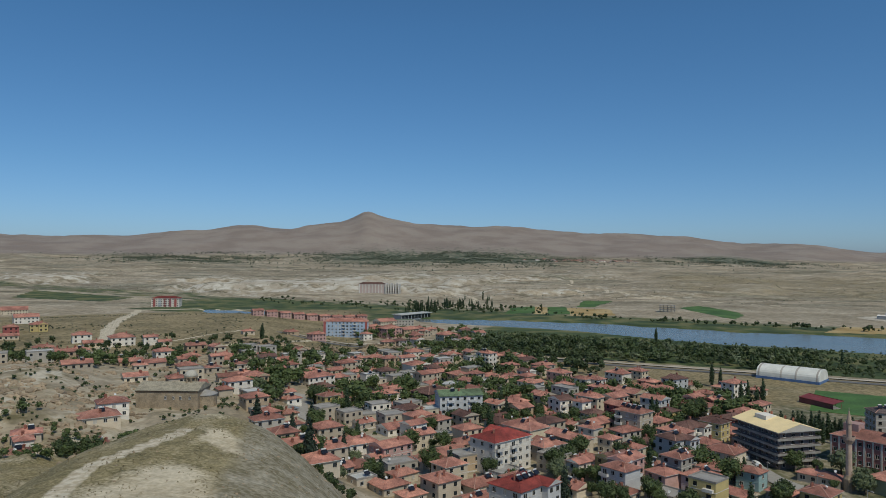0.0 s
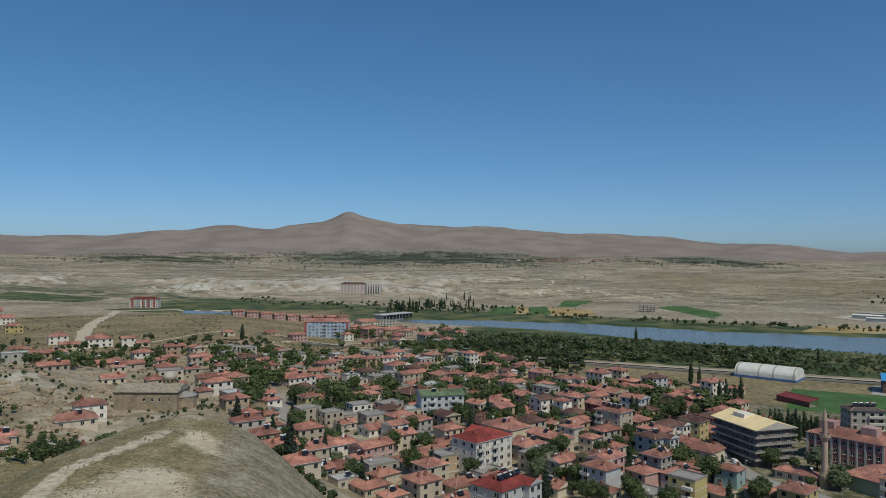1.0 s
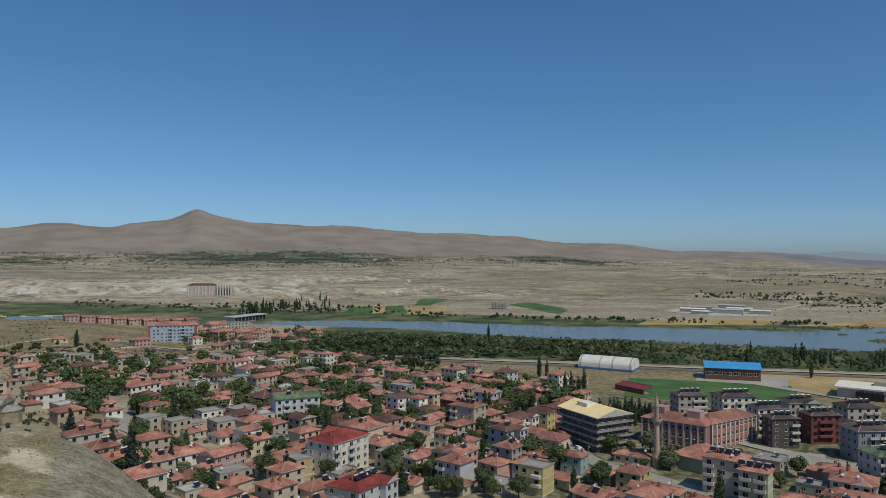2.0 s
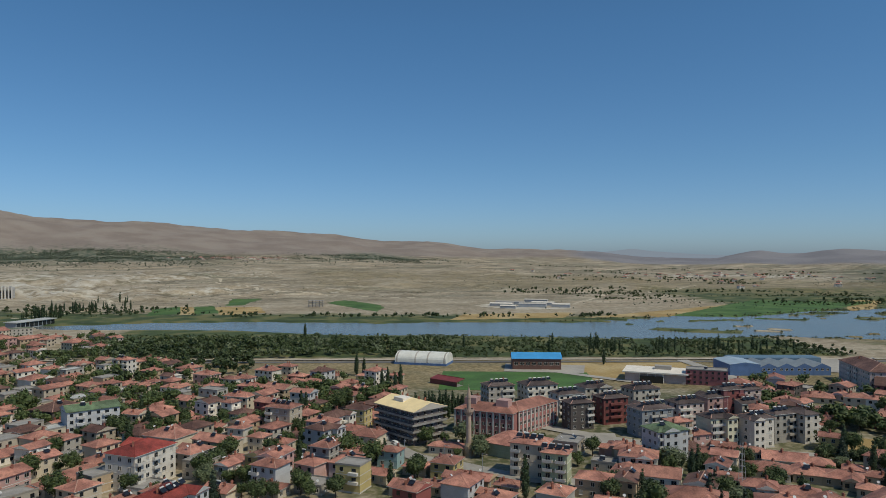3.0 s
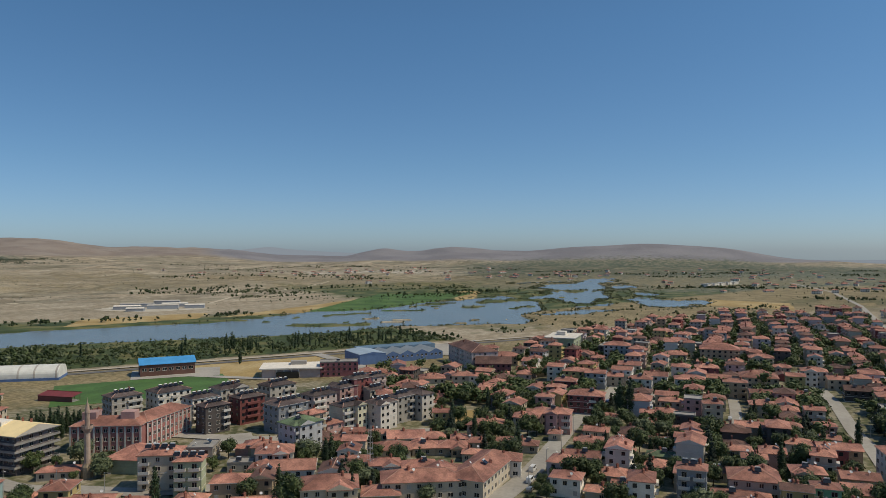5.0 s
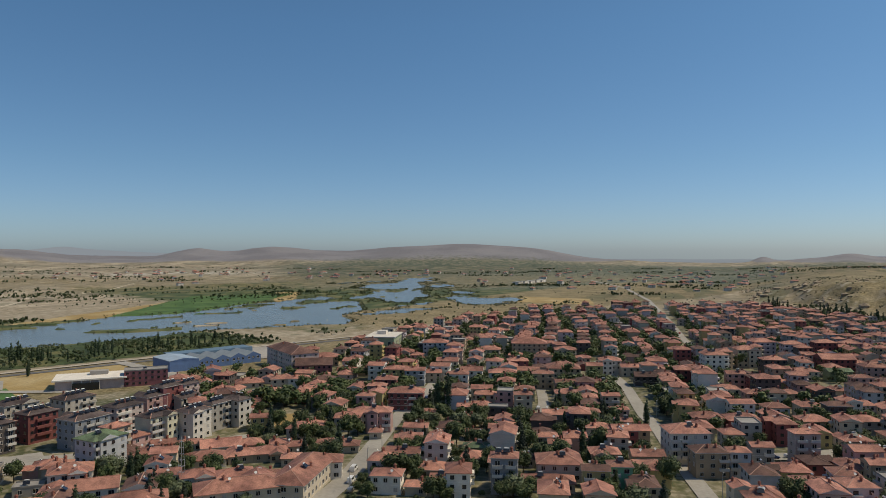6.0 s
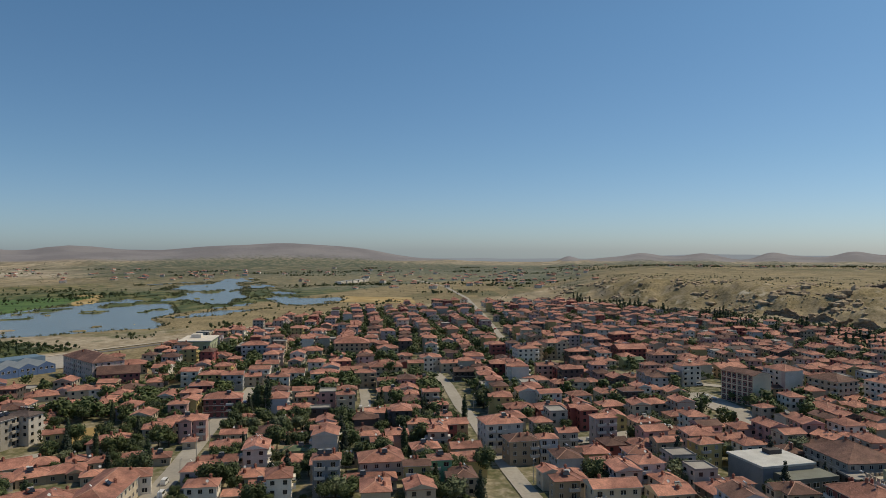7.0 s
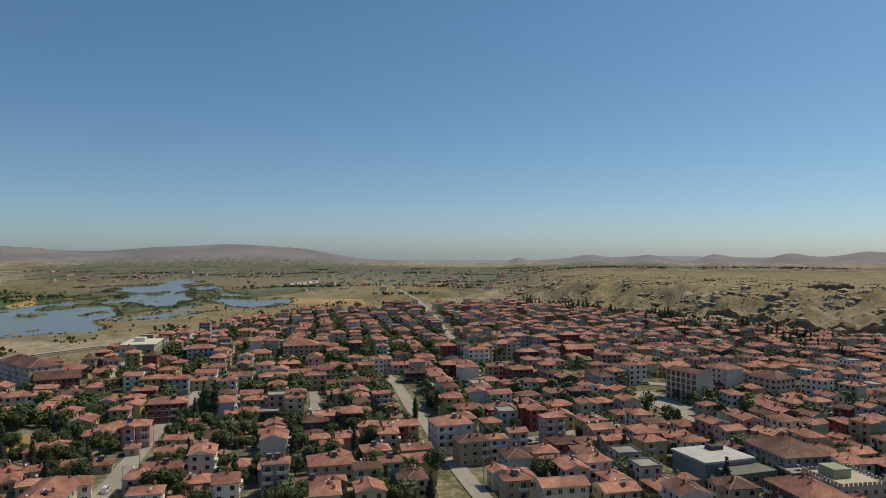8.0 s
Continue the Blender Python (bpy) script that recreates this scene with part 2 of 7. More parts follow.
def land_material():
    m, nodes, links, bsdf = shader("land")
    at = nodes.new("ShaderNodeNewGeometry").outputs["Position"]

    def layer(name):
        a = nodes.new("ShaderNodeAttribute")
        a.attribute_name = name
        return a.outputs["Fac"]

    def soil(scale, a, b, c):
        n = noise_node(nodes, links, at, scale, 8.0)
        return ramp(nodes, links, n, ((0.4, a), (0.5, b), (0.6, c)))

    big = noise_node(nodes, links, at, 0.006, 8.0)
    mid = noise_node(nodes, links, at, 0.045, 6.0)
    fine = noise_node(nodes, links, at, 0.5, 4.0)
    dry = mixed(nodes, links, 0.5, soil(0.012, (0.26, 0.21, 0.145), (0.33, 0.272, 0.195), (0.40, 0.345, 0.265)), soil(0.11, (0.22, 0.18, 0.115), (0.34, 0.278, 0.19), (0.47, 0.405, 0.31)))
    col = dry
    edge = math_node(nodes, links, "SUBTRACT", mid, 0.5)
    # a mosaic of old fields and streaks along the contours
    turn = nodes.new("ShaderNodeMapping")
    turn.inputs["Rotation"].default_value = (0, 0, radians(26))
    turn.inputs["Scale"].default_value = (0.0035, 0.011, 0.0)
    links.new(at, turn.inputs["Vector"])
    opened = layer("open")
    plots = nodes.new("ShaderNodeTexVoronoi")
    plots.inputs["Scale"].default_value = 1.6
    links.new(turn.outputs[0], plots.inputs["Vector"])
    cell = nodes.new("ShaderNodeSeparateColor")
    links.new(plots.outputs["Color"], cell.inputs[0])
    streak = noise_node(nodes, links, turn.outputs[0], 3.2, 9.0)

    col = mixed(nodes, links, opened, col, ramp(nodes, links, cell.outputs[0], ((0.0, (0.62, 0.66, 0.62)), (0.35, (0.86, 0.86, 0.84)), (0.7, (1, 1, 1)), (1.0, (1.18, 1.16, 1.15)))), "MULTIPLY")
    col = mixed(nodes, links, opened, col, ramp(nodes, links, streak, ((0.36, (0.70, 0.70, 0.67)), (0.5, (0.97, 0.97, 0.96)), (0.62, (1.18, 1.2, 1.22)))), "MULTIPLY")

    def cover(name, paint, soft=1.2):
        nonlocal col
        f = math_node(nodes, links, "ADD", layer(name), math_node(nodes, links, "MULTIPLY", edge, soft))
        s = nodes.new("ShaderNodeMapRange")
        s.inputs[1].default_value, s.inputs[2].default_value = 0.35, 0.65
        links.new(f, s.inputs[0])
        col = mixed(nodes, links, s.outputs[0], col, paint)

    cover("mountain", soil(0.006, (0.235, 0.19, 0.162), (0.265, 0.217, 0.187), (0.29, 0.245, 0.21)), 0.5)
    # far hills: the blue-grey of distance haze is mixed into the rock colour
    cover("hazed_rock", soil(0.004, (0.19, 0.182, 0.20), (0.215, 0.206, 0.225), (0.24, 0.23, 0.245)), 0.4)
    cover("chalk", soil(0.02, (0.42, 0.36, 0.28), (0.50, 0.45, 0.37), (0.58, 0.54, 0.47)), 2.0)
    cover("green", soil(0.03, (0.035, 0.058, 0.016), (0.066, 0.092, 0.026), (0.15, 0.145, 0.055)), 1.3)
    cover("orchard", soil(0.05, (0.06, 0.08, 0.05), (0.10, 0.12, 0.075), (0.23, 0.205, 0.14)), 1.4)
    cover("town", mixed(nodes, links, 0.5, soil(0.05, (0.055, 0.07, 0.026), (0.13, 0.125, 0.06), (0.33, 0.28, 0.20)), soil(0.3, (0.07, 0.08, 0.03), (0.17, 0.15, 0.085), (0.34, 0.30, 0.23))), 0.8)
    cover("pasture", mixed(nodes, links, 0.5, soil(0.03, (0.15, 0.12, 0.055), (0.24, 0.185, 0.09), (0.32, 0.25, 0.135)), soil(0.25, (0.11, 0.095, 0.045), (0.24, 0.19, 0.10), (0.34, 0.27, 0.155))), 0.7)
    plots2 = nodes.new("ShaderNodeTexVoronoi")
    plots2.inputs["Scale"].default_value = 2.6
    links.new(turn.outputs[0], plots2.inputs["Vector"])
    cell2 = nodes.new("ShaderNodeSeparateColor")
    links.new(plots2.outputs["Color"], cell2.inputs[0])
    col = mixed(nodes, links, layer("plain"), col, ramp(nodes, links, cell2.outputs[1], ((0.0, (0.30, 0.44, 0.30)), (0.3, (0.50, 0.58, 0.48)), (0.45, (0.82, 0.81, 0.79)), (0.75, (0.68, 0.69, 0.67)), (1.0, (1.28, 1.22, 1.17)))), "MULTIPLY")
    cover("stubble", soil(0.02, (0.33, 0.225, 0.085), (0.40, 0.285, 0.12), (0.46, 0.35, 0.18)), 0.5)
    cover("crop", soil(0.03, (0.04, 0.095, 0.018), (0.06, 0.13, 0.025), (0.09, 0.16, 0.04)), 0.5)
    cover("rock", soil(0.11, (0.13, 0.11, 0.055), (0.29, 0.24, 0.15), (0.50, 0.45, 0.36)), 1.6)
    tuft, bare = noise_node(nodes, links, at, 1.4, 6.0), noise_node(nodes, links, at, 0.06, 7.0)
    grass = mixed(nodes, links, 0.5, soil(0.1, (0.15, 0.125, 0.05), (0.25, 0.20, 0.09), (0.34, 0.28, 0.15)), ramp(nodes, links, tuft, ((0.36, (0.085, 0.08, 0.035)), (0.5, (0.24, 0.195, 0.10)), (0.64, (0.40, 0.335, 0.20)))))
    chalk = mixed(nodes, links, 0.5, soil(0.12, (0.48, 0.395, 0.265), (0.57, 0.485, 0.345), (0.66, 0.575, 0.43)), ramp(nodes, links, tuft, ((0.3, (0.36, 0.285, 0.175)), (0.7, (0.68, 0.595, 0.445)))))
    patchy = math_node(nodes, links, "ADD", layer("bare"), math_node(nodes, links, "ADD", math_node(nodes, links, "MULTIPLY", tuft, 0.25), math_node(nodes, links, "MULTIPLY", bare, 0.9)))
    cover("spur", mixed(nodes, links, ramp(nodes, links, patchy, ((0.62, (0, 0, 0)), (0.86, (1, 1, 1)))), grass, chalk), 0.6)
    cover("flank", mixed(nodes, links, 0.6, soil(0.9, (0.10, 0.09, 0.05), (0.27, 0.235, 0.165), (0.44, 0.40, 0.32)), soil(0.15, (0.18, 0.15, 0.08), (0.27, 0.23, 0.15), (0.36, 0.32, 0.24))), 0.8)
    cover("track", soil(0.7, (0.45, 0.375, 0.265), (0.55, 0.475, 0.355), (0.63, 0.56, 0.44)), 0.5)
    speck = ramp(nodes, links, fine, ((0.35, (0.72, 0.72, 0.70)), (0.6, (1, 1, 1))))
    links.new(mixed(nodes, links, 0.8, col, speck, "MULTIPLY"), bsdf.inputs["Base Color"])
    bsdf.inputs["Roughness"].default_value = 0.95
    b = nodes.new("ShaderNodeBump")
    b.inputs["Strength"].default_value, b.inputs["Distance"].default_value = 0.6, 0.6
    links.new(math_node(nodes, links, "ADD", mid, math_node(nodes, links, "MULTIPLY", fine, 0.25)), b.inputs["Height"])
    links.new(b.outputs["Normal"], bsdf.inputs["Normal"])
    return m


def water_material():
    m, nodes, links, bsdf = shader("river_water")
    at = nodes.new("ShaderNodeNewGeometry").outputs["Position"]
    n = noise_node(nodes, links, at, 0.02, 6.0)
    links.new(ramp(nodes, links, n, ((0.3, (0.13, 0.145, 0.13)), (0.7, (0.18, 0.19, 0.17)))), bsdf.inputs["Base Color"])
    bsdf.inputs["Roughness"].default_value = 0.22
    bsdf.inputs["IOR"].default_value = 1.33
    b = nodes.new("ShaderNodeBump")
    b.inputs["Strength"].default_value, b.inputs["Distance"].default_value = 0.25, 0.1
    links.new(noise_node(nodes, links, at, 0.8, 3.0), b.inputs["Height"])
    links.new(b.outputs["Normal"], bsdf.inputs["Normal"])
    return m


LAND, WATER = land_material(), water_material()
# ---- mesh helpers ----
class Shape:
    """Collects boxes and faces of one mesh; each face keeps the number of its material."""

    def __init__(self):
        self.v, self.f, self.m = [], [], []

    def face(self, points, m=0):
        i = len(self.v)
        self.v += [tuple(p) for p in points]
        self.f.append(tuple(range(i, i + len(points))))
        self.m.append(m)

    def box(self, x0, x1, y0, y1, z0, z1, m=0):
        i = len(self.v)
        self.v += [(x0, y0, z0), (x1, y0, z0), (x1, y1, z0), (x0, y1, z0), (x0, y0, z1), (x1, y0, z1), (x1, y1, z1), (x0, y1, z1)]
        for q in ((0, 3, 2, 1), (4, 5, 6, 7), (0, 1, 5, 4), (1, 2, 6, 5), (2, 3, 7, 6), (3, 0, 4, 7)):
            self.f.append(tuple(i + k for k in q))
            self.m.append(m)

    def tube(self, x, y, rings, sides=12, m=0):
        """Stacked rings (radius, height) round an upright axis, closed at both ends."""
        i = len(self.v)
        for rad, z in rings:
            self.v += [(x + rad * math.cos(2 * math.pi * k / sides), y + rad * math.sin(2 * math.pi * k / sides), z) for k in range(sides)]
        for j in range(len(rings) - 1):
            for k in range(sides):
                a, b = i + j * sides + k, i + j * sides + (k + 1) % sides
                self.f.append((a, b, b + sides, a + sides))
                self.m.append(m)
        self.f += [tuple(i + sides - 1 - k for k in range(sides)), tuple(i + (len(rings) - 1) * sides + k for k in range(sides))]
        self.m += [m, m]

    def mesh(self, name, *mats, flat=True):
        me = bpy.data.meshes.new(name)
        me.from_pydata(self.v, [], self.f)
        for mt in mats:
            me.materials.append(mt)
        if len(mats) > 1:
            me.polygons.foreach_set("material_index", self.m)
        if not flat:
            me.polygons.foreach_set("use_smooth", [True] * len(self.f))
        me.update()
        return me


def part(name, data, parent, m=None, label=""):
    ob = new(name, data)
    ob.parent = parent
    if m is not None:
        ob.matrix_local = m
    if label:
        ob["label"] = label
    return ob


def thing(name, m, label, category, group="", kind=""):
    ob = new(name)
    ob.matrix_world = m
    return tagged(ob, label, category, group, kind)


def spot(x, y, heading=0.0, lift=0.0):
    """A pose on the ground whose own x axis points to the heading (degrees clockwise from north)."""
    return pose(x, y, ground_height(x, y) + lift, 0, 0, 90 - heading)


SHEET = {}


def ground_height(x, y):
    """Height of the finished ground sheet at a place."""
    az, rings, z = SHEET["az"], SHEET["rings"], SHEET["z"]
    a, r = math.degrees(math.atan2(x, y)), math.hypot(x, y)
    a = a + 360 if a < az[0] else a
    i = min(max(int(np.searchsorted(az, a)) - 1, 0), len(az) - 2)
    j = min(max(int(np.searchsorted(rings, r)) - 1, 0), len(rings) - 2)
    p = min(max((a - az[i]) / (az[i + 1] - az[i]), 0), 1)
    q = min(max((r - rings[j]) / (rings[j + 1] - rings[j]), 0), 1)
    return float((z[j, i] * (1 - p) + z[j, i + 1] * p) * (1 - q) + (z[j + 1, i] * (1 - p) + z[j + 1, i + 1] * p) * q)


# ---- ground: one sheet from under the camera to the hills ----
def fractal(x, y, z, octaves=4):
    return noise.fractal(Vector((x, y, z)), 0.9, 2.1, octaves)


# crops beyond the river and the dry lots by the railway: kind, then four corners in order
TRACKS = (
    (3.8, (-62, 94), (-65, 119), (-67, 126), (-69, 138), (-68, 148), (-66, 157), (-64, 167), (-63, 175)),
    (3.0, (-4, 110), (-10, 145), (-17, 175), (-27, 206), (-40, 232), (-58, 250)),
    (10.0, (-236, 495), (-262, 555), (-288, 613), (-312, 680), (-338, 770), (-390, 890), (-420, 985), (-361, 1012), (-240, 1004)),
    (5.0, (-157, 517), (-140, 565), (-112, 633), (-42, 640)),
    (3.0, (-205, 540), (-190, 590), (-172, 632)),
    (6.0, (560, 1100), (420, 1250), (330, 1420), (360, 1560), (300, 1700), (340, 1850)),
    (5.0, (-60, 1000), (40, 1100), (60, 1250), (20, 1400), (-60, 1480)),
    (6.0, (700, 900), (900, 1050), (1100, 1100), (1400, 1300)),
)


def near_track(width, line, X, Y):
    d = np.full(X.shape, 1e9)
    for (ax, ay), (bx, by) in zip(line, line[1:]):
        ln = (bx - ax) ** 2 + (by - ay) ** 2
        s = np.clip(((X - ax) * (bx - ax) + (Y - ay) * (by - ay)) / ln, 0, 1)
        d = np.minimum(d, np.hypot(X - ax - s * (bx - ax), Y - ay - s * (by - ay)))
    return smooth(width / 2 + 1.5, width / 2 - 1.0, d)


FIELDS = (
    ("chalk", (535, 935), (560, 838), (645, 826), (690, 985)),
    ("crop", (83, 962), (128, 983), (141, 1100), (103, 1070)),
    ("crop", (141, 957), (174, 968), (189, 1102), (159, 1091)),
    ("crop", (205, 1093), (229, 1084), (291, 1220), (245, 1230)),
    ("stubble", (167, 932), (229, 945), (246, 1048), (184, 1073)),
    ("stubble", (123, 964), (141, 957), (159, 1091), (141, 1100)),
    ("crop", (356, 1078), (367, 896), (409, 965), (400, 1118)),
    ("crop", (363, 1085), (363, 914), (418, 998), (407, 1104)),
    ("green", (-698, 1154), (-531, 1111), (-512, 1190), (-749, 1307)),
    ("stubble", (399, 748), (541, 712), (602, 768), (454, 810)),
    ("stubble", (550, 701), (769, 651), (1057, 812), (665, 725)),
    ("crop", (605, 639), (758, 591), (1155, 701), (1037, 836)),
    ("stubble", (302, 440), (411, 382), (353, 319), (276, 366)),
    ("stubble", (330, 408), (403, 358), (362, 316), (293, 362)),
    ("stubble", (982, 636), (985, 598), (1177, 705), (1146, 742)),
    ("stubble", (1082, 263), (1066, 140), (1192, 166), (1213, 285)),
    ("stubble", (301, 197), (311, 181), (280, 163), (276, 180)),
)


def inside(corners, X, Y):
    """1 inside a four-cornered field, 0 outside."""
    d = np.full(X.shape, 1e9)
    turn = sum(a[0] * b[1] - b[0] * a[1] for a, b in zip(corners, corners[1:] + corners[:1]))
    for a, b in zip(corners, corners[1:] + corners[:1]):
        ln = math.hypot(b[0] - a[0], b[1] - a[1])
        d = np.minimum(d, math.copysign(1, turn) * ((b[0] - a[0]) * (Y - a[1]) - (b[1] - a[1]) * (X - a[0])) / ln)
    return smooth(-2, 2, d)


def land_sheet():
    az = np.concatenate([np.arange(-36, 125, 0.25), np.arange(125, 324, 3.0)])
    rings = np.concatenate([[8, 30], np.geomspace(55, 430, 75), np.geomspace(436, 1500, 130), np.geomspace(1525, 4980, 70)])
    A, Rr = np.meshgrid(np.radians(az), rings)
    X, Y = Rr * np.sin(A), Rr * np.cos(A)
    deg, n = np.degrees(A), X.size
    Z, depth = land(X, Y), water_depth(X, Y)
    deg = np.where(deg > 180, deg - 360, deg)
    u, v = river_axes(X, Y)
    rough = np.array([fractal(a / 260, b / 260, 0.3, 5) for a, b in zip(X.ravel(), Y.ravel())]).reshape(X.shape)
    crag = np.array([fractal(a / 38, b / 38, 7.3, 4) for a, b in zip(X.ravel(), Y.ravel())]).reshape(X.shape)
    edge = np.interp(deg, (88, 100, 110, 121, 140), (1400, 1040, 880, 740, 560))
    cliff = np.exp(-(((Rr - edge - 70) / 120) ** 2)) * smooth(91, 99, deg)
    west = smooth(-12, -20, deg) * smooth(170, 240, Rr) * smooth(480, 380, Rr)
    beyond = smooth(1000, 1700, Rr) * smooth(880, 1050, v)
    gully = smooth(0.0, 0.35, np.abs(rough))
    Z = Z + beyond * (rough * 9 + (gully - 1) * (7 + 9 * smooth(2100, 1500, Rr) * smooth(18, 5, deg)) * smooth(2800, 1300, Rr)) * smooth(75, 50, deg)
    Z = Z + smooth(3300, 4300, Rr) * rough * 4 * smooth(45, 30, deg)
    Z = Z + cliff * (crag * 9 + rough * 5) + west * crag * 4.0
    Z = Z + smooth(0, 120, Rr - edge) * smooth(94, 104, deg) * rough * 4
    Z = Z + smooth(330, 200, Rr) * smooth(8, 25, land(X, Y)) * crag * 1.0
    Z = np.maximum(Z, 0)
    Z = np.where(depth > -1, Z - 3.2 * smooth(-0.4, 0.6, depth), Z)
    SHEET["az"], SHEET["rings"], SHEET["z"] = az, rings, Z
    verts = np.stack([X, Y, Z], -1).reshape(-1, 3)
    na, nr = len(az), len(rings)
    j, i = np.meshgrid(np.arange(nr - 1), np.arange(na), indexing="ij")
    i2 = (i + 1) % na
    quads = np.stack([j * na + i, (j + 1) * na + i, (j + 1) * na + i2, j * na + i2], -1).reshape(-1, 4)[:, ::-1]
    me = bpy.data.meshes.new("ground")
    me.from_pydata(verts.tolist(), [], quads.tolist() + [tuple(range(na - 1, -1, -1))[::-1]])
    me.polygons.foreach_set("use_smooth", [True] * len(me.polygons))
    cover = {}
    cover["mountain"] = smooth(3000, 3700, Rr) * smooth(20, 90, Z + 25 * smooth(40, 60, deg))
    # where the far hills take the haze-tinted rock colour
    cover["hazed_rock"] = smooth(3400, 4100, Rr) * smooth(34, 42, deg) * smooth(8, 30, Z)
    cover["chalk"] = np.clip(0.33 + 0.24 * np.exp(-(((Rr - 1450) / 350) ** 2)) * smooth(15, 0, deg) + 0.45 * rough, 0, 1) * beyond * smooth(2900, 1500, Rr) * smooth(60, 30, deg)
    cover["chalk"] = np.maximum(cover["chalk"], 0.55 * np.exp(-(((Rr - 2500) / 350) ** 2)) * smooth(35, 45, deg) * smooth(72, 60, deg))
    shore = smooth(-1, 0, depth) * 0.5
    wet = smooth(400, 540, u) * smooth(640, 700, v - 0.10 * (u - 500)) * smooth(1780, 1480, v) * smooth(3000, 2100, u)
    bank = np.where(v > 780, 1.25 * smooth(990, 870, v + 0.06 * u), 1.45 * smooth(536, 552, v) * smooth(380, 290, u) * smooth(-330, -270, u)) * smooth(600, 420, u) * smooth(-1000, -800, u)
    north = smooth(1010, 960, v) * smooth(830, 880, v) * smooth(-200, -420, u) * 0.5
    strand = 0.5 * smooth(300, 420, u) * smooth(1000, 800, u) * smooth(560, 590, v) * smooth(720, 690, v)
    marsh = 0.85 * smooth(-420, -470, u) * smooth(-900, -780, u) * smooth(690, 720, v) * smooth(900, 860, v)
    cover["green"] = np.maximum.reduce([shore, strand, 0.86 * wet, 0.66 * bank, north, marsh])
    cover["orchard"] = np.maximum(0.9 * np.exp(-(((Rr - 3150) / 460) ** 2)) * np.exp(-(((deg - 0) / 11) ** 4)), 0.7 * np.exp(-(((Rr - 2900) / 200) ** 2)) * np.exp(-(((deg + 20) / 6) ** 2)))
    cover["orchard"] = np.maximum(cover["orchard"], 0.85 * np.exp(-(((Rr - 3400) / 260) ** 2)) * np.exp(-(((deg - 22) / 4.5) ** 2)))
    cover["orchard"] = np.maximum(cover["orchard"], 0.92 * smooth(1200, 1700, Rr) * smooth(50, 66, deg) * smooth(140, 100, deg) * smooth(4300, 3300, Rr))
    inner = smooth(505, 470, v) * smooth(-8, 4, deg + 0.02 * (Rr - 300)) * smooth(1050, 850, Rr) * smooth(0, -80, Rr - edge)
    cover["town"] = np.maximum(inner, smooth(-8, 0, deg) * smooth(600, 540, Rr) * smooth(560, 500, v)) * smooth(16, 6, land(X, Y)) * (0.4 + 0.6 * smooth(12, 35, deg))
    cover["rock"] = np.maximum.reduce([cliff * (0.18 + 0.6 * crag), west * (0.5 + 0.5 * crag)])
    cover["spur"] = smooth(10, 18, land(X, Y)) * smooth(300, 270, Rr) * smooth(60, 20, deg)
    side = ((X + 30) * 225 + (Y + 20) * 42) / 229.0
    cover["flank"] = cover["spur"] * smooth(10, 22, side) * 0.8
    cover["pasture"] = smooth(-3, -9, deg) * smooth(470, 540, Rr) * smooth(1080, 980, Rr) * 0.9
    cover["pasture"] = np.maximum(cover["pasture"], 0.62 * smooth(390, 430, v) * smooth(545, 520, v) * smooth(-3, 6, deg) * smooth(600, 450, u))
    cover["pasture"] = np.maximum(cover["pasture"], 0.72 * smooth(320, 440, u) * smooth(1900, 1500, u) * smooth(545, 575, v) * smooth(760, 700, v - 0.25 * np.clip(u - 450, 0, 900)) * (1 - 0.75 * np.exp(-(((u - 415) / 60) ** 2) - ((v - 600) / 30) ** 2)))
    cover["pasture"] = np.maximum(cover["pasture"], 0.5 * beyond * smooth(8, 20, deg) * smooth(3200, 2000, Rr))
    cover["pasture"] = np.maximum(cover["pasture"], 0.43 * smooth(54, 64, deg) * smooth(850, 1050, Rr) * smooth(3700, 3200, Rr) * (1 - wet))
    cover["pasture"] = np.maximum(cover["pasture"], 0.78 * smooth(91, 99, deg) * smooth(-20, 40, Rr - edge) * smooth(3700, 3200, Rr) * (1 - 0.25 * cliff))
    cover["bare"] = 0.5 * near_track(9.0, [(-53, 170), (-45, 162), (-39, 159), (-32, 154), (-27, 147)], X, Y) + 0.62 * np.exp(-(((X + 50) / 13) ** 2) - ((Y - 126) / 16) ** 2) - 0.12
    cover["plain"] = 0.85 * smooth(50, 62, deg) * smooth(1050, 1300, Rr) * smooth(3700, 3100, Rr) * (1 - wet) * (1 - 0.8 * smooth(93, 99, deg) * smooth(2000, 1500, Rr))
    cover["open"] = np.maximum(beyond, smooth(950, 1300, Rr))
    cover["track"] = 0 * X
    for width, *line in TRACKS:
        cover["track"] = np.maximum(cover["track"], near_track(width, line, X, Y))
    cover["crop"], cover["stubble"] = 0 * X, 0 * X
    for kind, *corners in FIELDS:
        cover[kind] = np.maximum(cover[kind], inside(corners, X, Y))
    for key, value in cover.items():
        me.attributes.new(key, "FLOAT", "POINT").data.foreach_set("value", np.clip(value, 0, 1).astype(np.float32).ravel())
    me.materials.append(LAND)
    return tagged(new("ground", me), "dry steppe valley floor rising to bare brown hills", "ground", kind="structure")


land_sheet()


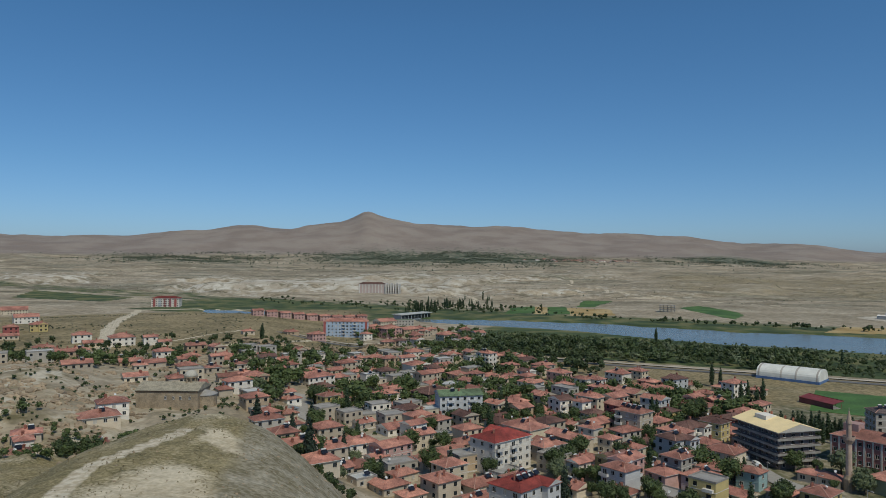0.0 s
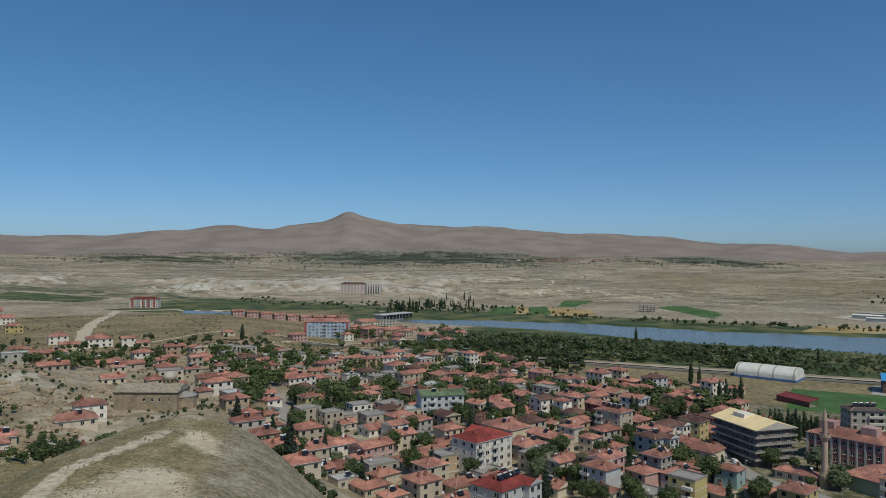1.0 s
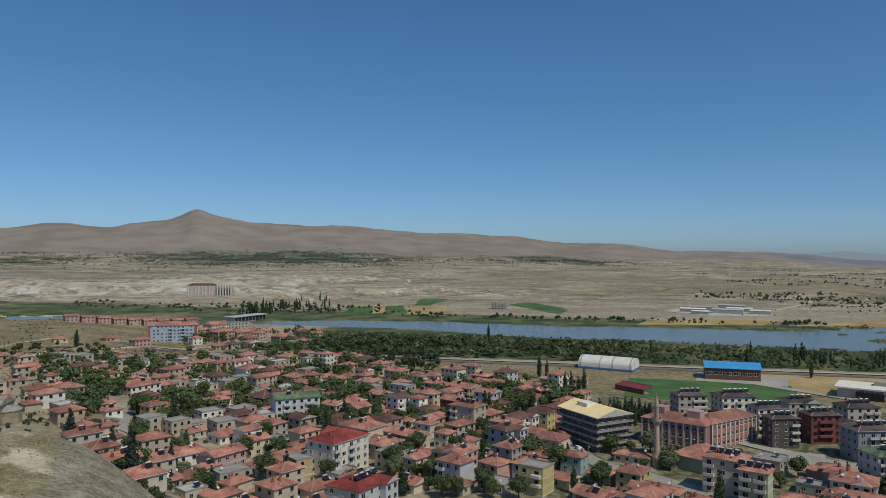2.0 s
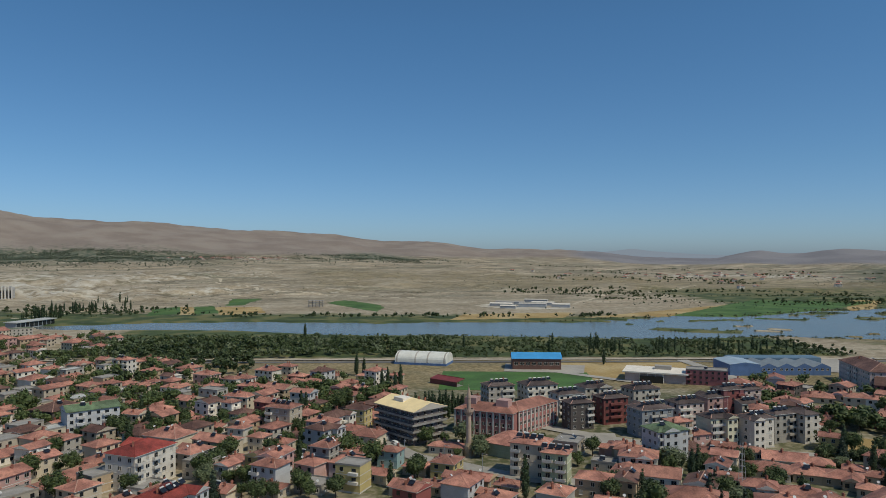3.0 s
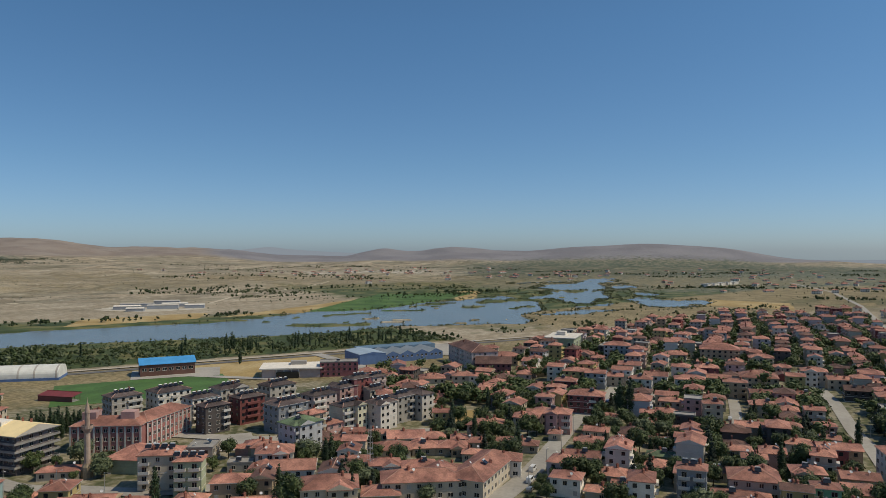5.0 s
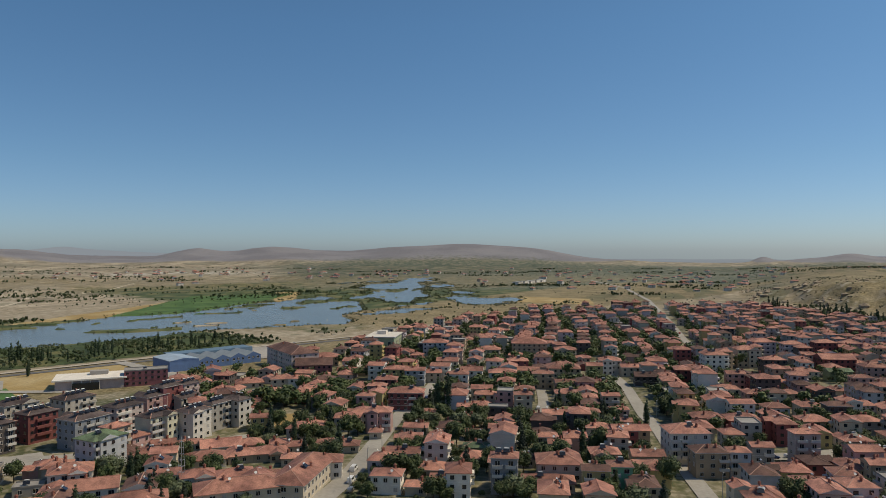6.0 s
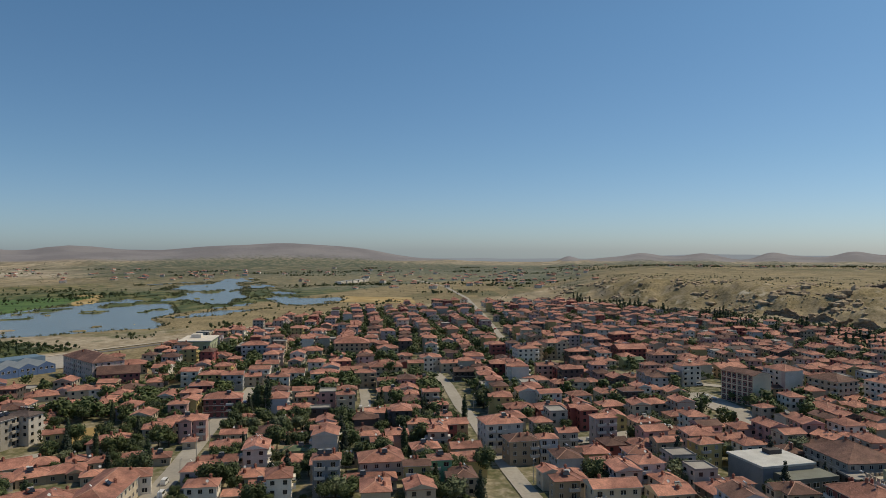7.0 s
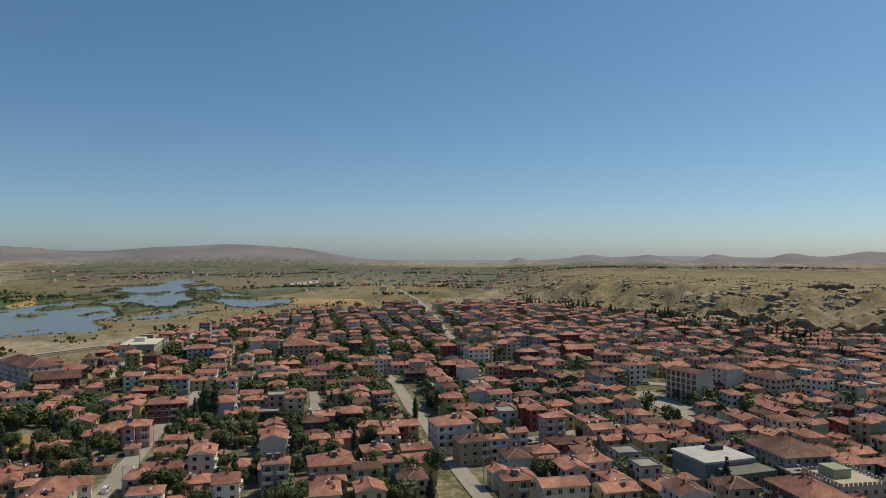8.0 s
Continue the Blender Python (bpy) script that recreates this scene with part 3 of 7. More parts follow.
def far_ranges():
    """Pale ranges on the horizon behind the valley's own hills, haze as emission."""
    s, az = Shape(), np.arange(20.0, 128.0, 0.25)
    high = np.interp(az, (60, 78, 96, 104), (62, 16, 16, 40))
    for heading, half, height in ((42.4, 1.3, 14), (42.6, 4.5, 30), (86, 5, 8), (94, 3, 6), (105, 6, 14), (118, 5, 12)):
        high = high + height * np.exp(-((az - heading) / half) ** 2)
    for a, h in zip(np.radians(az), high):
        x, y = 4991 * math.sin(a), 4991 * math.cos(a)
        s.v += [(x, y, -40), (x, y, float(h) + 2.0 * noise.noise(Vector((math.degrees(a) * 0.7, 0.0, 5.0))))]
    n = len(az)
    s.f = [(2 * i, 2 * i + 2, 2 * i + 3, 2 * i + 1) for i in range(n - 1)]
    s.m = [0] * len(s.f)
    m, nodes, links, bsdf = shader("haze_glow_range")
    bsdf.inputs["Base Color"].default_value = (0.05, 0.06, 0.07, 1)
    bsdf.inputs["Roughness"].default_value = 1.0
    # the blue emission stands in for haze in front of the ranges
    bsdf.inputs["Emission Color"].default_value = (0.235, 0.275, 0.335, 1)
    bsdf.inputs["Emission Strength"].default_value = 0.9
    return tagged(new("backdrop", s.mesh("backdrop", m)), "distant mountain ranges on the horizon, haze painted as blue glow", "mountains", kind="structure")


far_ranges()

w = Shape()
for a in range(-10, 12):
    for b in range(-2, 5):
        p = [(200 + (a + i) * 220, 950 + (b + k) * 220) for i, k in ((0, 0), (1, 0), (1, 1), (0, 1))]
        w.face([(0.899 * uu + 0.438 * vv, -0.438 * uu + 0.899 * vv, -1.1) for uu, vv in p])
tagged(new("water", w.mesh("water", WATER)), "calm blue river with reed islands between banks", "river", kind="structure")


LAID = []


def ribbon(name, points, width, material, label, lift=0.25, step=4.0):
    """A strip of road along a line, draped over the ground."""
    lift += 0.012 * len(LAID)
    LAID.append(name)
    pts = [Vector(p) for p in points]
    line = [pts[0]]
    for a, b in zip(pts, pts[1:]):
        k = max(1, int((b - a).length / step))
        line += [a.lerp(b, (i + 1) / k) for i in range(k)]
    for _ in range(3):
        line = [line[0]] + [(a + b * 2 + c) / 4 for a, b, c in zip(line, line[1:], line[2:])] + [line[-1]]
    s = Shape()
    for i, p in enumerate(line):
        d = (line[min(i + 1, len(line) - 1)] - line[max(i - 1, 0)]).normalized()
        side = Vector((d.y, -d.x)) * width / 2
        for k in (-1, -0.4, 0.4, 1):
            q = p + side * k
            s.v.append((q.x, q.y, ground_height(q.x, q.y) + lift))
    for i in range(len(line) - 1):
        for k in range(3):
            a = i * 4 + k
            s.f.append((a, a + 1, a + 5, a + 4))
            s.m.append(0)
    return tagged(new(name, s.mesh(name, material)), label, "road", kind="structure")


def along(u, v):
    return (0.899 * u + 0.438 * v, -0.438 * u + 0.899 * v)
# ---- streets, railway, tracks ----
ribbon("road", [along(-420, 519), along(-300, 520), along(0, 521), along(420, 519), along(700, 530)], 7, ASPHALT, "asphalt road beside the railway embankment")
ribbon("railway", [along(-420, 529), along(-300, 530), along(0, 531), along(420, 530), along(700, 552)], 5, DIRT, "single railway track on pale ballast", lift=0.6)
ribbon("road", [(250, 121), (314, 135), (393, 146), (450, 160)], 7.5, PAVING, "pale paved street between the houses")
ribbon("road", [(225, -9), (256, -1), (285, 6), (333, 16), (359, 24), (422, 37), (461, 48), (520, 66)], 6.5, PAVING, "pale paved street between the houses")
ribbon("road", [(330, 68), (373, 76), (409, 85), (440, 90)], 5.5, PAVING, "pale paved side street")
ribbon("road", [(560, -6), (681, 11), (871, 32), (1068, 57), (1190, 72), (1562, 143), (1950, 271)], 6.5, PAVING, "wide pale highway leaving the town")
ribbon("road", [(290, 7), (305, -35), (322, -60), (341, -100)], 9, PAVING, "pale paved side street")
ribbon("road", [(507, 6), (497, -33), (454, -66), (436, -115), (420, -150)], 8, PAVING, "pale street along a low wall")
ribbon("road", [(190, 112), (222, 115), (262, 123)], 8, PAVING, "pale paved street with parked vans")
ribbon("road", [(-78, 380), (-66, 330), (-44, 320), (-26, 296)], 10, PAVING, "grey paved lane between old houses")
ribbon("road", [(112, 320), (118, 280), (118, 262), (120, 248), (129, 237), (136, 221), (146, 206), (162, 194)], 8, PAVING, "pale street below the mosque")
ribbon("road", [(190, 275), (206, 236), (230, 205), (262, 180)], 8, PAVING, "pale street before the apartment blocks")
ribbon("road", [(404, 389), (376, 318), (330, 265), (290, 232)], 9, PAVING, "pale street past the works")
ribbon("road", [(285, 400), (300, 360), (312, 330)], 7, PAVING, "pale lane beside the pitch")
ribbon("road", [(325, -114), (365, -111), (383, -107), (410, -101)], 17, PAVING, "open paved square")

TAKEN = []  # ground that is built on: x, y, radius


def free(x, y, rad):
    return all((x - a) ** 2 + (y - b) ** 2 > (rad + c) ** 2 for a, b, c in TAKEN)


# ---- houses ----
def window_mesh(name, wide, high, pane):
    """One moulded piece: frame proud of the wall, panes set back in it, a middle bar and a deeper sill."""
    s, f = Shape(), 0.05
    xs, zs = (-wide / 2 - f, -wide / 2, -0.04, 0.04, wide / 2, wide / 2 + f), (-f - 0.04, 0.0, high, high + f)
    nx = len(xs)
    for y in (-0.1, 0.02):
        s.v += [(x, (y - 0.08 if (y < 0 and j == 0) else y), z) for j, z in enumerate(zs) for x in xs]
    for j in range(3):
        for i in range(nx - 1):
            q = (j * nx + i, j * nx + i + 1, (j + 1) * nx + i + 1, (j + 1) * nx + i)
            if j == 1 and i in (1, 3):
                k = len(s.v)
                s.v += [(s.v[c][0], -0.03, s.v[c][2]) for c in q]
                s.f.append(tuple(range(k, k + 4)))
                s.m.append(1)
                for e in range(4):
                    s.f.append((q[e], q[(e + 1) % 4], k + (e + 1) % 4, k + e))
                    s.m.append(0)
            else:
                s.f.append(q)
                s.m.append(0)
    n = nx * len(zs)
    rim = [i for i in range(nx)] + [j * nx + nx - 1 for j in range(1, 4)] + [3 * nx + i for i in range(nx - 2, -1, -1)] + [j * nx for j in (2, 1)]
    for c, d in zip(rim, rim[1:] + rim[:1]):
        s.f.append((d, c, c + n, d + n))
        s.m.append(0)
    return s.mesh(name, TRIM, pane)


WINDOWS = [window_mesh("window", 1.2, 1.35, GLASS), window_mesh("window", 1.6, 1.35, GLASS), window_mesh("window", 1.2, 1.35, BLIND)]
GLASSDOOR = window_mesh("balcony_door", 1.5, 2.1, GLASS)


def balcony_mesh():
    """A slab with a parapet on three sides, in one piece."""
    s = Shape()
    out = [(-1.7, 0), (-1.7, -1.25), (1.7, -1.25), (1.7, 0)]
    inn = [(-1.58, 0), (-1.58, -1.13), (1.58, -1.13), (1.58, 0)]
    s.v = [(x, y, -0.16) for x, y in out] + [(x, y, 0.9) for x, y in out] + [(x, y, 0.9) for x, y in inn] + [(x, y, 0) for x, y in inn]
    s.f = [(3, 2, 1, 0), (12, 13, 14, 15)]
    for i in range(3):
        s.f += [(i, i + 1, i + 5, i + 4), (i + 4, i + 5, i + 9, i + 8), (i + 8, i + 9, i + 13, i + 12)]
    s.m = [0] * len(s.f)
    return s.mesh("balcony", TRIM)


def chimney_mesh():
    s = Shape()
    s.tube(0, 0, [(0.5, -0.8), (0.5, 1), (0.62, 1.02), (0.62, 1.18), (0.3, 1.2), (0.3, 1.45)], 4)
    return s.mesh("chimney", BRICK)


def heater_meshes():
    s = Shape()
    s.box(-1.05, 1.05, -0.75, 0.75, -0.04, 0.06)
    tilt = Matrix.Translation((0, 0, 0.7)) @ Euler((radians(34), 0, 0)).to_matrix().to_4x4()
    s.v = [tuple(tilt @ Vector(p)) for p in s.v]
    st = Shape()
    for x in (-0.9, 0.86):
        st.box(x, x + 0.05, 0.5, 0.55, -0.5, 1.3)
        st.box(x, x + 0.05, -0.6, -0.55, -0.5, 0.35)
    t = Shape()
    t.tube(0, 0, [(0.22, -0.8), (0.25, -0.75), (0.25, 0.75), (0.22, 0.8)], 10)
    turn = Matrix.Translation((0, 0.75, 1.35)) @ Euler((0, radians(90), 0)).to_matrix().to_4x4()
    t.v = [tuple(turn @ Vector(p)) for p in t.v]
    return s.mesh("solar_panel", SOLAR), t.mesh("water_tank", TANK), st.mesh("stand", METAL)


def dish_mesh():
    s = Shape()
    s.tube(0, 0, [(0.05, -0.9), (0.05, 0.0), (0.12, 0.02), (0.42, 0.12), (0.5, 0.22), (0.42, 0.16)], 10)
    tilt = Matrix.Translation((0, 0, 0.9)) @ Euler((radians(48), 0, radians(10))).to_matrix().to_4x4()
    s.v = [tuple(p) if p[2] < -0.01 else tuple(tilt @ Vector(p)) for p in s.v]
    s.v = [(x, y, z + (0.9 if z < 0 else 0)) for x, y, z in s.v]
    return s.mesh("satellite_dish", TANK)


DISH = dish_mesh()
BALCONY, CHIMNEY = balcony_mesh(), chimney_mesh()
PANEL, DRUM, STAND = heater_meshes()


def roof_mesh(w, d, style, rise):
    """Hip, gable or flat roof over a w by d plan, resting on height 0; the ridge runs along x."""
    s, o, t = Shape(), 0.55, 0.16
    a, b = w / 2 + o, d / 2 + o
    if style == "flat":
        s.box(-w / 2, w / 2, -d / 2, d / 2, 0, 0.12)
        for x0, x1, y0, y1 in ((-w / 2 - 0.1, w / 2 + 0.1, -d / 2 - 0.1, -d / 2 + 0.15), (-w / 2 - 0.1, w / 2 + 0.1, d / 2 - 0.15, d / 2 + 0.1), (-w / 2 - 0.1, -w / 2 + 0.15, -d / 2 + 0.15, d / 2 - 0.15), (w / 2 - 0.15, w / 2 + 0.1, -d / 2 + 0.15, d / 2 - 0.15)):
            s.box(x0, x1, y0, y1, 0, 0.6, 1)
        return s, 0.12
    ridge = (a - b) if style == "hip" else a
    ridge = max(ridge, 0.35)
    base = [(-a, -b), (a, -b), (a, b), (-a, b)]
    lo, hi = [(x, y, 0) for x, y in base], [(x, y, t) for x, y in base]
    l, r = (-ridge, 0, rise + t), (ridge, 0, rise + t)
    s.face(lo[::-1], 1)
    for i in range(4):
        s.face([lo[i], lo[(i + 1) % 4], hi[(i + 1) % 4], hi[i]], 1)
    s.face([hi[0], hi[1], r, l])
    s.face([hi[2], hi[3], l, r])
    s.face([hi[1], hi[2], r], 0 if style == "hip" else 2)
    s.face([hi[3], hi[0], l], 0 if style == "hip" else 2)
    # ridge and hip caps
    s.box(-ridge, ridge, -0.16, 0.16, rise + t - 0.08, rise + t + 0.08, 3)
    if style == "hip":
        for (x, y, z), top in zip(hi, (l, r, r, l)):
            a0, b0 = Vector((x, y, z)), Vector(top)
            side = (b0 - a0).cross(Vector((0, 0, 1))).normalized() * 0.15
            up = Vector((0, 0, 0.09))
            s.face([a0 - side, a0 + up, b0 + up, b0 - side], 3)
            s.face([a0 + up, a0 + side, b0 + side, b0 + up], 3)
    return s, t


COLOUR_WORDS = dict(bluegrey="blue-grey", bluewhite="pale blue", pinkgrey="pinkish grey", darkred="dark red", palegreen="pale green", palewhite="pale yellow", dark="dark brown", stone="bare stone")
ROOF_WORDS = dict(r="terracotta tile", R="bright red", b="brown", k="dark grey-brown", g="green", w="pale sheet", f="flat concrete", y="straw-yellow")
COUNT = ("", "one", "two", "three", "four", "five", "six")
dice, extra = random.Random(11), random.Random(12)


def wing_shapes(w, d, n, rise):
    """A gabled bay that steps forward from one long side, and its roof running back into the main one."""
    side, wide, out = extra.choice((-1, 1)), w * extra.uniform(0.38, 0.52), extra.uniform(1.4, 2.6)
    cx = extra.choice((-1, 1)) * (w - wide) / 2 * extra.uniform(0.5, 1.0)
    a, b = d / 2 - 0.4, d / 2 + out
    s, cap = Shape(), Shape()
    s.box(cx - wide / 2, cx + wide / 2, min(side * a, side * b), max(side * a, side * b), -2.5, 3.0 * n)
    for k in range(n):
        for x in (-0.25, 0.25) if wide > 5 else (0.0,):
            y = side * b
            s.box(cx + x * wide - 0.65, cx + x * wide + 0.65, min(y, y + side * 0.05), max(y, y + side * 0.05), 3 * k + 1, 3 * k + 2.35, 2)
            s.box(cx + x * wide - 0.8, cx + x * wide + 0.8, min(y, y + side * 0.14), max(y, y + side * 0.14), 3 * k + 0.88, 3 * k + 1, 1)
    e, top, back = wide / 2 + 0.4, min(0.42 * wide / 2 + 0.2, rise), 0.2 * side
    front = side * (b + 0.45)
    lo = [(cx - e, front, 0.02), (cx + e, front, 0.02), (cx + e, back, 0.02), (cx - e, back, 0.02)]
    hi = [(x, y, 0.18) for x, y, z in lo]
    l, r = (cx, front, top + 0.18), (cx, back, top + 0.18)
    cap.face(lo[::-1], 1)
    for i in range(4):
        cap.face([lo[i], lo[(i + 1) % 4], hi[(i + 1) % 4], hi[i]], 1)
    cap.face([hi[1], hi[2], r, l])
    cap.face([hi[3], hi[0], l, r])
    cap.face([hi[0], hi[1], l], 2)
    cap.face([hi[2], hi[3], r], 2)
    return s, cap


RECTS = []  # plans of the houses: x, y, cosine and sine of the long side, half sizes
FAR, FAR_MATS = Shape(), []


def join_far(shape, m, *mats):
    """Adds a far building's shape to the one mesh of houses that nobody could count."""
    for mt in mats:
        if mt not in FAR_MATS:
            FAR_MATS.append(mt)
    n = len(FAR.v)
    FAR.v += [tuple(m @ Vector(p)) for p in shape.v]
    FAR.f += [tuple(i + n for i in f) for f in shape.f]
    FAR.m += [FAR_MATS.index(mats[min(k, len(mats) - 1)]) for k in shape.m]


def house(x, y, w, d, n, heading, wall, roof, style="", lift=0.0, close=None, far_from=520):
    """A house of n storeys with its long side w on the heading; windows, balconies, chimneys and heaters as it needs them."""
    if roof in "fw":
        style = style or "flat"
    style = style or ("gable" if dice.random() < 0.36 and n < 4 else "hip")
    if d > w:
        w, d, heading = d, w, heading + 90
    high = 3.0 * n
    dist = math.hypot(x, y)
    near = dist < 335 if close is None else close
    a = radians(90 - heading)
    RECTS.append((x, y, math.cos(a), math.sin(a), w / 2, d / 2))
    TAKEN.append((x, y, 0.5 * min(w, d) + 1.5))
    body, wm = Shape(), WALLS[wall]
    name = "apartment_block" if n > 3 else "house"
    colour = COLOUR_WORDS.get(wall, wall)
    joined = dist > far_from and not near
    at = spot(x, y, heading, lift)
    root = None if joined else thing(name, at, f"{COUNT[n]}-storey {colour} rendered {'apartment block' if n > 3 else 'house'} with {ROOF_WORDS[roof]} roof", "building", "town houses")
    body.box(-w / 2, w / 2, -d / 2, d / 2, -2.5, high)
    body.box(-w / 2 - 0.05, w / 2 + 0.05, -d / 2 - 0.05, d / 2 + 0.05, -2.5, 0.5, 1)
    for k in range(1, n):
        body.box(-w / 2 - 0.06, w / 2 + 0.06, -d / 2 - 0.06, d / 2 + 0.06, 3 * k - 0.12, 3 * k + 0.1, 1)
    rise = (0.36 if style == "gable" else 0.42) * d / 2
    rs, t = roof_mesh(w, d, style, rise)
    parts = []
    # openings: four sides, a turn and a distance each
    for turn, length, off in ((0, w, d / 2), (90, d, w / 2), (180, w, d / 2), (270, d, w / 2)):
        cols = max(1, int(length / 3.3))
        blank = turn in (90, 270) and dice.random() < 0.3
        mid = dice.randrange(cols)
        for k in range(n):
            for c in range(cols):
                if blank or (k == 0 and dice.random() < 0.12):
                    continue
                px = (c + 0.5) * length / cols - length / 2
                m = pose(0, 0, 0, 0, 0, turn) @ Matrix.Translation((px, -off, 3 * k + 1))
                loggia = n >= 3 and k > 0 and (c == mid or (n > 3 and c == (mid + 3) % cols)) and turn in (0, 180)
                if near:
                    if loggia:
                        low = pose(0, 0, 0, 0, 0, turn) @ Matrix.Translation((px, -off, 3 * k + 0.14))
                        parts.append(("balcony_door", GLASSDOOR, low))
                        parts.append(("balcony", BALCONY, low))
                    else:
                        kind = dice.random()
                        parts.append(("window", WINDOWS[2 if kind < 0.12 else 1 if kind < 0.3 else 0], m))
                else:
                    # far off: the same openings as proud frames in the wall's own mesh
                    if loggia:
                        q = m @ Matrix.Translation((0, 0, -0.9))
                        for (a, b, cc, e, f, g, mi) in ((-1.7, 1.7, -1.2, 0, -0.1, 0.9, 1), (-0.8, 0.8, -0.03, 0, 0.9, 2.1, 2)):
                            i0 = len(body.v)
                            body.box(a, b, cc, e, f, g, mi)
                            body.v[i0:] = [tuple(q @ Vector(p)) for p in body.v[i0:]]
                    else:
                        i0 = len(body.v)
                        body.box(-0.65, 0.65, -0.05, 0.02, 0, 1.35, 2)
                        body.box(-0.8, 0.8, -0.15, 0.02, -0.12, 0, 1)
                        body.v[i0:] = [tuple(m @ Vector(p)) for p in body.v[i0:]]
    wing, cap = (None, None) if style != "hip" or w < 10 or n > 4 or lift or extra.random() > 0.45 else wing_shapes(w, d, n, rise)
    if joined:
        if wing:
            join_far(wing, at, wm, wm, GLASS)
            join_far(cap, at @ Matrix.Translation((0, 0, high)), ROOFS[roof], ROOFS[roof], wm)
        join_far(body, at, wm, wm, GLASS)
        join_far(rs, at @ Matrix.Translation((0, 0, high)), ROOFS[roof], CONCRETE if style == "flat" else ROOFS[roof], wm, ROOFS[roof])
        if style != "flat":
            c = Shape()
            c.box(-0.4, 0.4, -0.4, 0.4, 0, 1.6)
            join_far(c, at @ Matrix.Translation((w * 0.2, d * 0.1, high + rise * 0.7)), BRICK)
        return None
    part("wall", body.mesh("wall", wm, TRIM if dice.random() < 0.15 else wm, GLASS), root)
    rm = ROOFS[roof]
    if n >= 5:
        accent = WALLS[dice.choice(("pinkgrey", "red", "tan", "grey", "maroon"))]
        for turn in (0, 180):
            for side in (-1, 1):
                c = Shape()
                c.box(-1.1, 1.1, -0.3, 0.02, 0.2, high - 0.1)
                part("accent_panel", c.mesh("accent_panel", accent), root, pose(0, 0, 0, 0, 0, turn) @ Matrix.Translation((side * (w / 2 - 1.3), -d / 2, 0)))
    r = part("roof", rs.mesh("roof", rm, CONCRETE if style == "flat" else TRIM if dice.random() < 0.4 else rm, wm, RIDGE if dice.random() < 0.6 else rm), root, Matrix.Translation((0, 0, high)), f"{ROOF_WORDS[roof]} roof")
    if wing:
        part("wing", wing.mesh("wing", wm, wm, GLASS), root)
        part("wing_roof", cap.mesh("wing_roof", rm, rm, wm), root, Matrix.Translation((0, 0, high)))
    for kind, data, m in parts:
        part(kind, data, root, m)
    far = math.hypot(x, y) > 600
    if style != "flat":
        for _ in range(1 if far else dice.choice((1, 1, 2))):
            cx, cy = dice.uniform(-w * 0.3, w * 0.3), dice.uniform(-d * 0.3, d * 0.3)
            top = rise * (1 - abs(cy) / (d / 2 + 0.55))
            part("chimney", CHIMNEY, r, Matrix.Translation((cx, cy, top + 0.1)))
    if not far and (roof == "k" or dice.random() < (0.75 if n > 3 else 0.4)):
        many = max(2, int(w / 3.2)) if roof == "k" else dice.choice((1, 2, 4)) if n > 3 else 1
        off = dice.uniform(-w * 0.2, w * 0.2) if many < 3 else 0
        for k in range(many):
            cx, cy = off + 2.6 * (k - (many - 1) / 2), -d * 0.2
            top = 0.12 if style == "flat" else rise * (1 - abs(cy) / (d / 2 + 0.55))
            m = Matrix.Translation((cx, cy, top + 0.3))
            part("solar_panel", PANEL, r, m, "dark solar water panel")
            part("water_tank", DRUM, r, m, "white water tank")
    if dist < 330 and dice.random() < 0.55:
        for _ in range(dice.choice((1, 1, 2))):
            cx, cy = dice.uniform(-w * 0.35, w * 0.35), dice.uniform(-d * 0.4, d * 0.4)
            top = 0.12 if style == "flat" else rise * (1 - abs(cy) / (d / 2 + 0.55))
            part("satellite_dish", DISH, r, Matrix.Translation((cx, cy, top + 0.05)), "white satellite dish")
    return root


house(196, 314, 14.3, 10.0, 4, 98, "grey", "k")
house(216, 307, 17.2, 12.0, 4, 98, "white", "k")
house(214, 280, 13.2, 9.2, 4, 98, "white", "k")
house(237, 288, 15.1, 10.6, 4, 98, "grey", "k")
house(206, 261, 11.8, 8.3, 4, 98, "dark", "k")
house(227, 263, 13.2, 9.3, 4, 98, "darkred", "k")
house(256, 274, 15.5, 10.8, 4, 98, "grey", "k")
house(227, 237, 16.0, 11.2, 4, 98, "bluegrey", "k")
house(250, 239, 13.9, 9.7, 4, 98, "pinkgrey", "k")
house(271, 242, 11.9, 8.3, 4, 98, "pink", "k")
house(280, 241, 12.1, 8.5, 5, 98, "darkred", "k")
house(302, 247, 9.8, 6.9, 4, 98, "pinkgrey", "k")
house(286, 235, 12.2, 8.5, 3, 98, "grey", "k")
house(240, 212, 13.3, 9.3, 4, 98, "palewhite", "k")
house(252, 203, 12.6, 8.8, 4, 98, "white", "k")
house(268, 204, 10.6, 7.4, 4, 98, "grey", "k")
house(278, 200, 11.1, 7.8, 4, 8, "white", "k")
house(-133, 288, 11.4, 8.9, 2, 58, "white", "r")
house(-131, 272, 14.1, 10.4, 1, 56, "cream", "r")
house(-143, 246, 8.9, 7.3, 1, 61, "stone", "r")
house(-140, 239, 5.5, 6.5, 1, 55, "white", "r")
house(-136, 229, 7.1, 6.5, 1, 54, "bluegrey", "r")
house(-104, 259, 11.5, 8.3, 1, 54, "grey", "r")
house(-115, 242, 4.2, 6.5, 1, 59, "white", "r")
house(-548, 913, 29.7, 22.5, 2, 59, "cream", "r")
house(-393, 673, 20.5, 15.4, 2, 54, "white", "r")
house(-342, 604, 13.2, 9.4, 2, 56, "yellow", "r")
house(-351, 580, 11.1, 8.6, 2, 56, "red", "r")
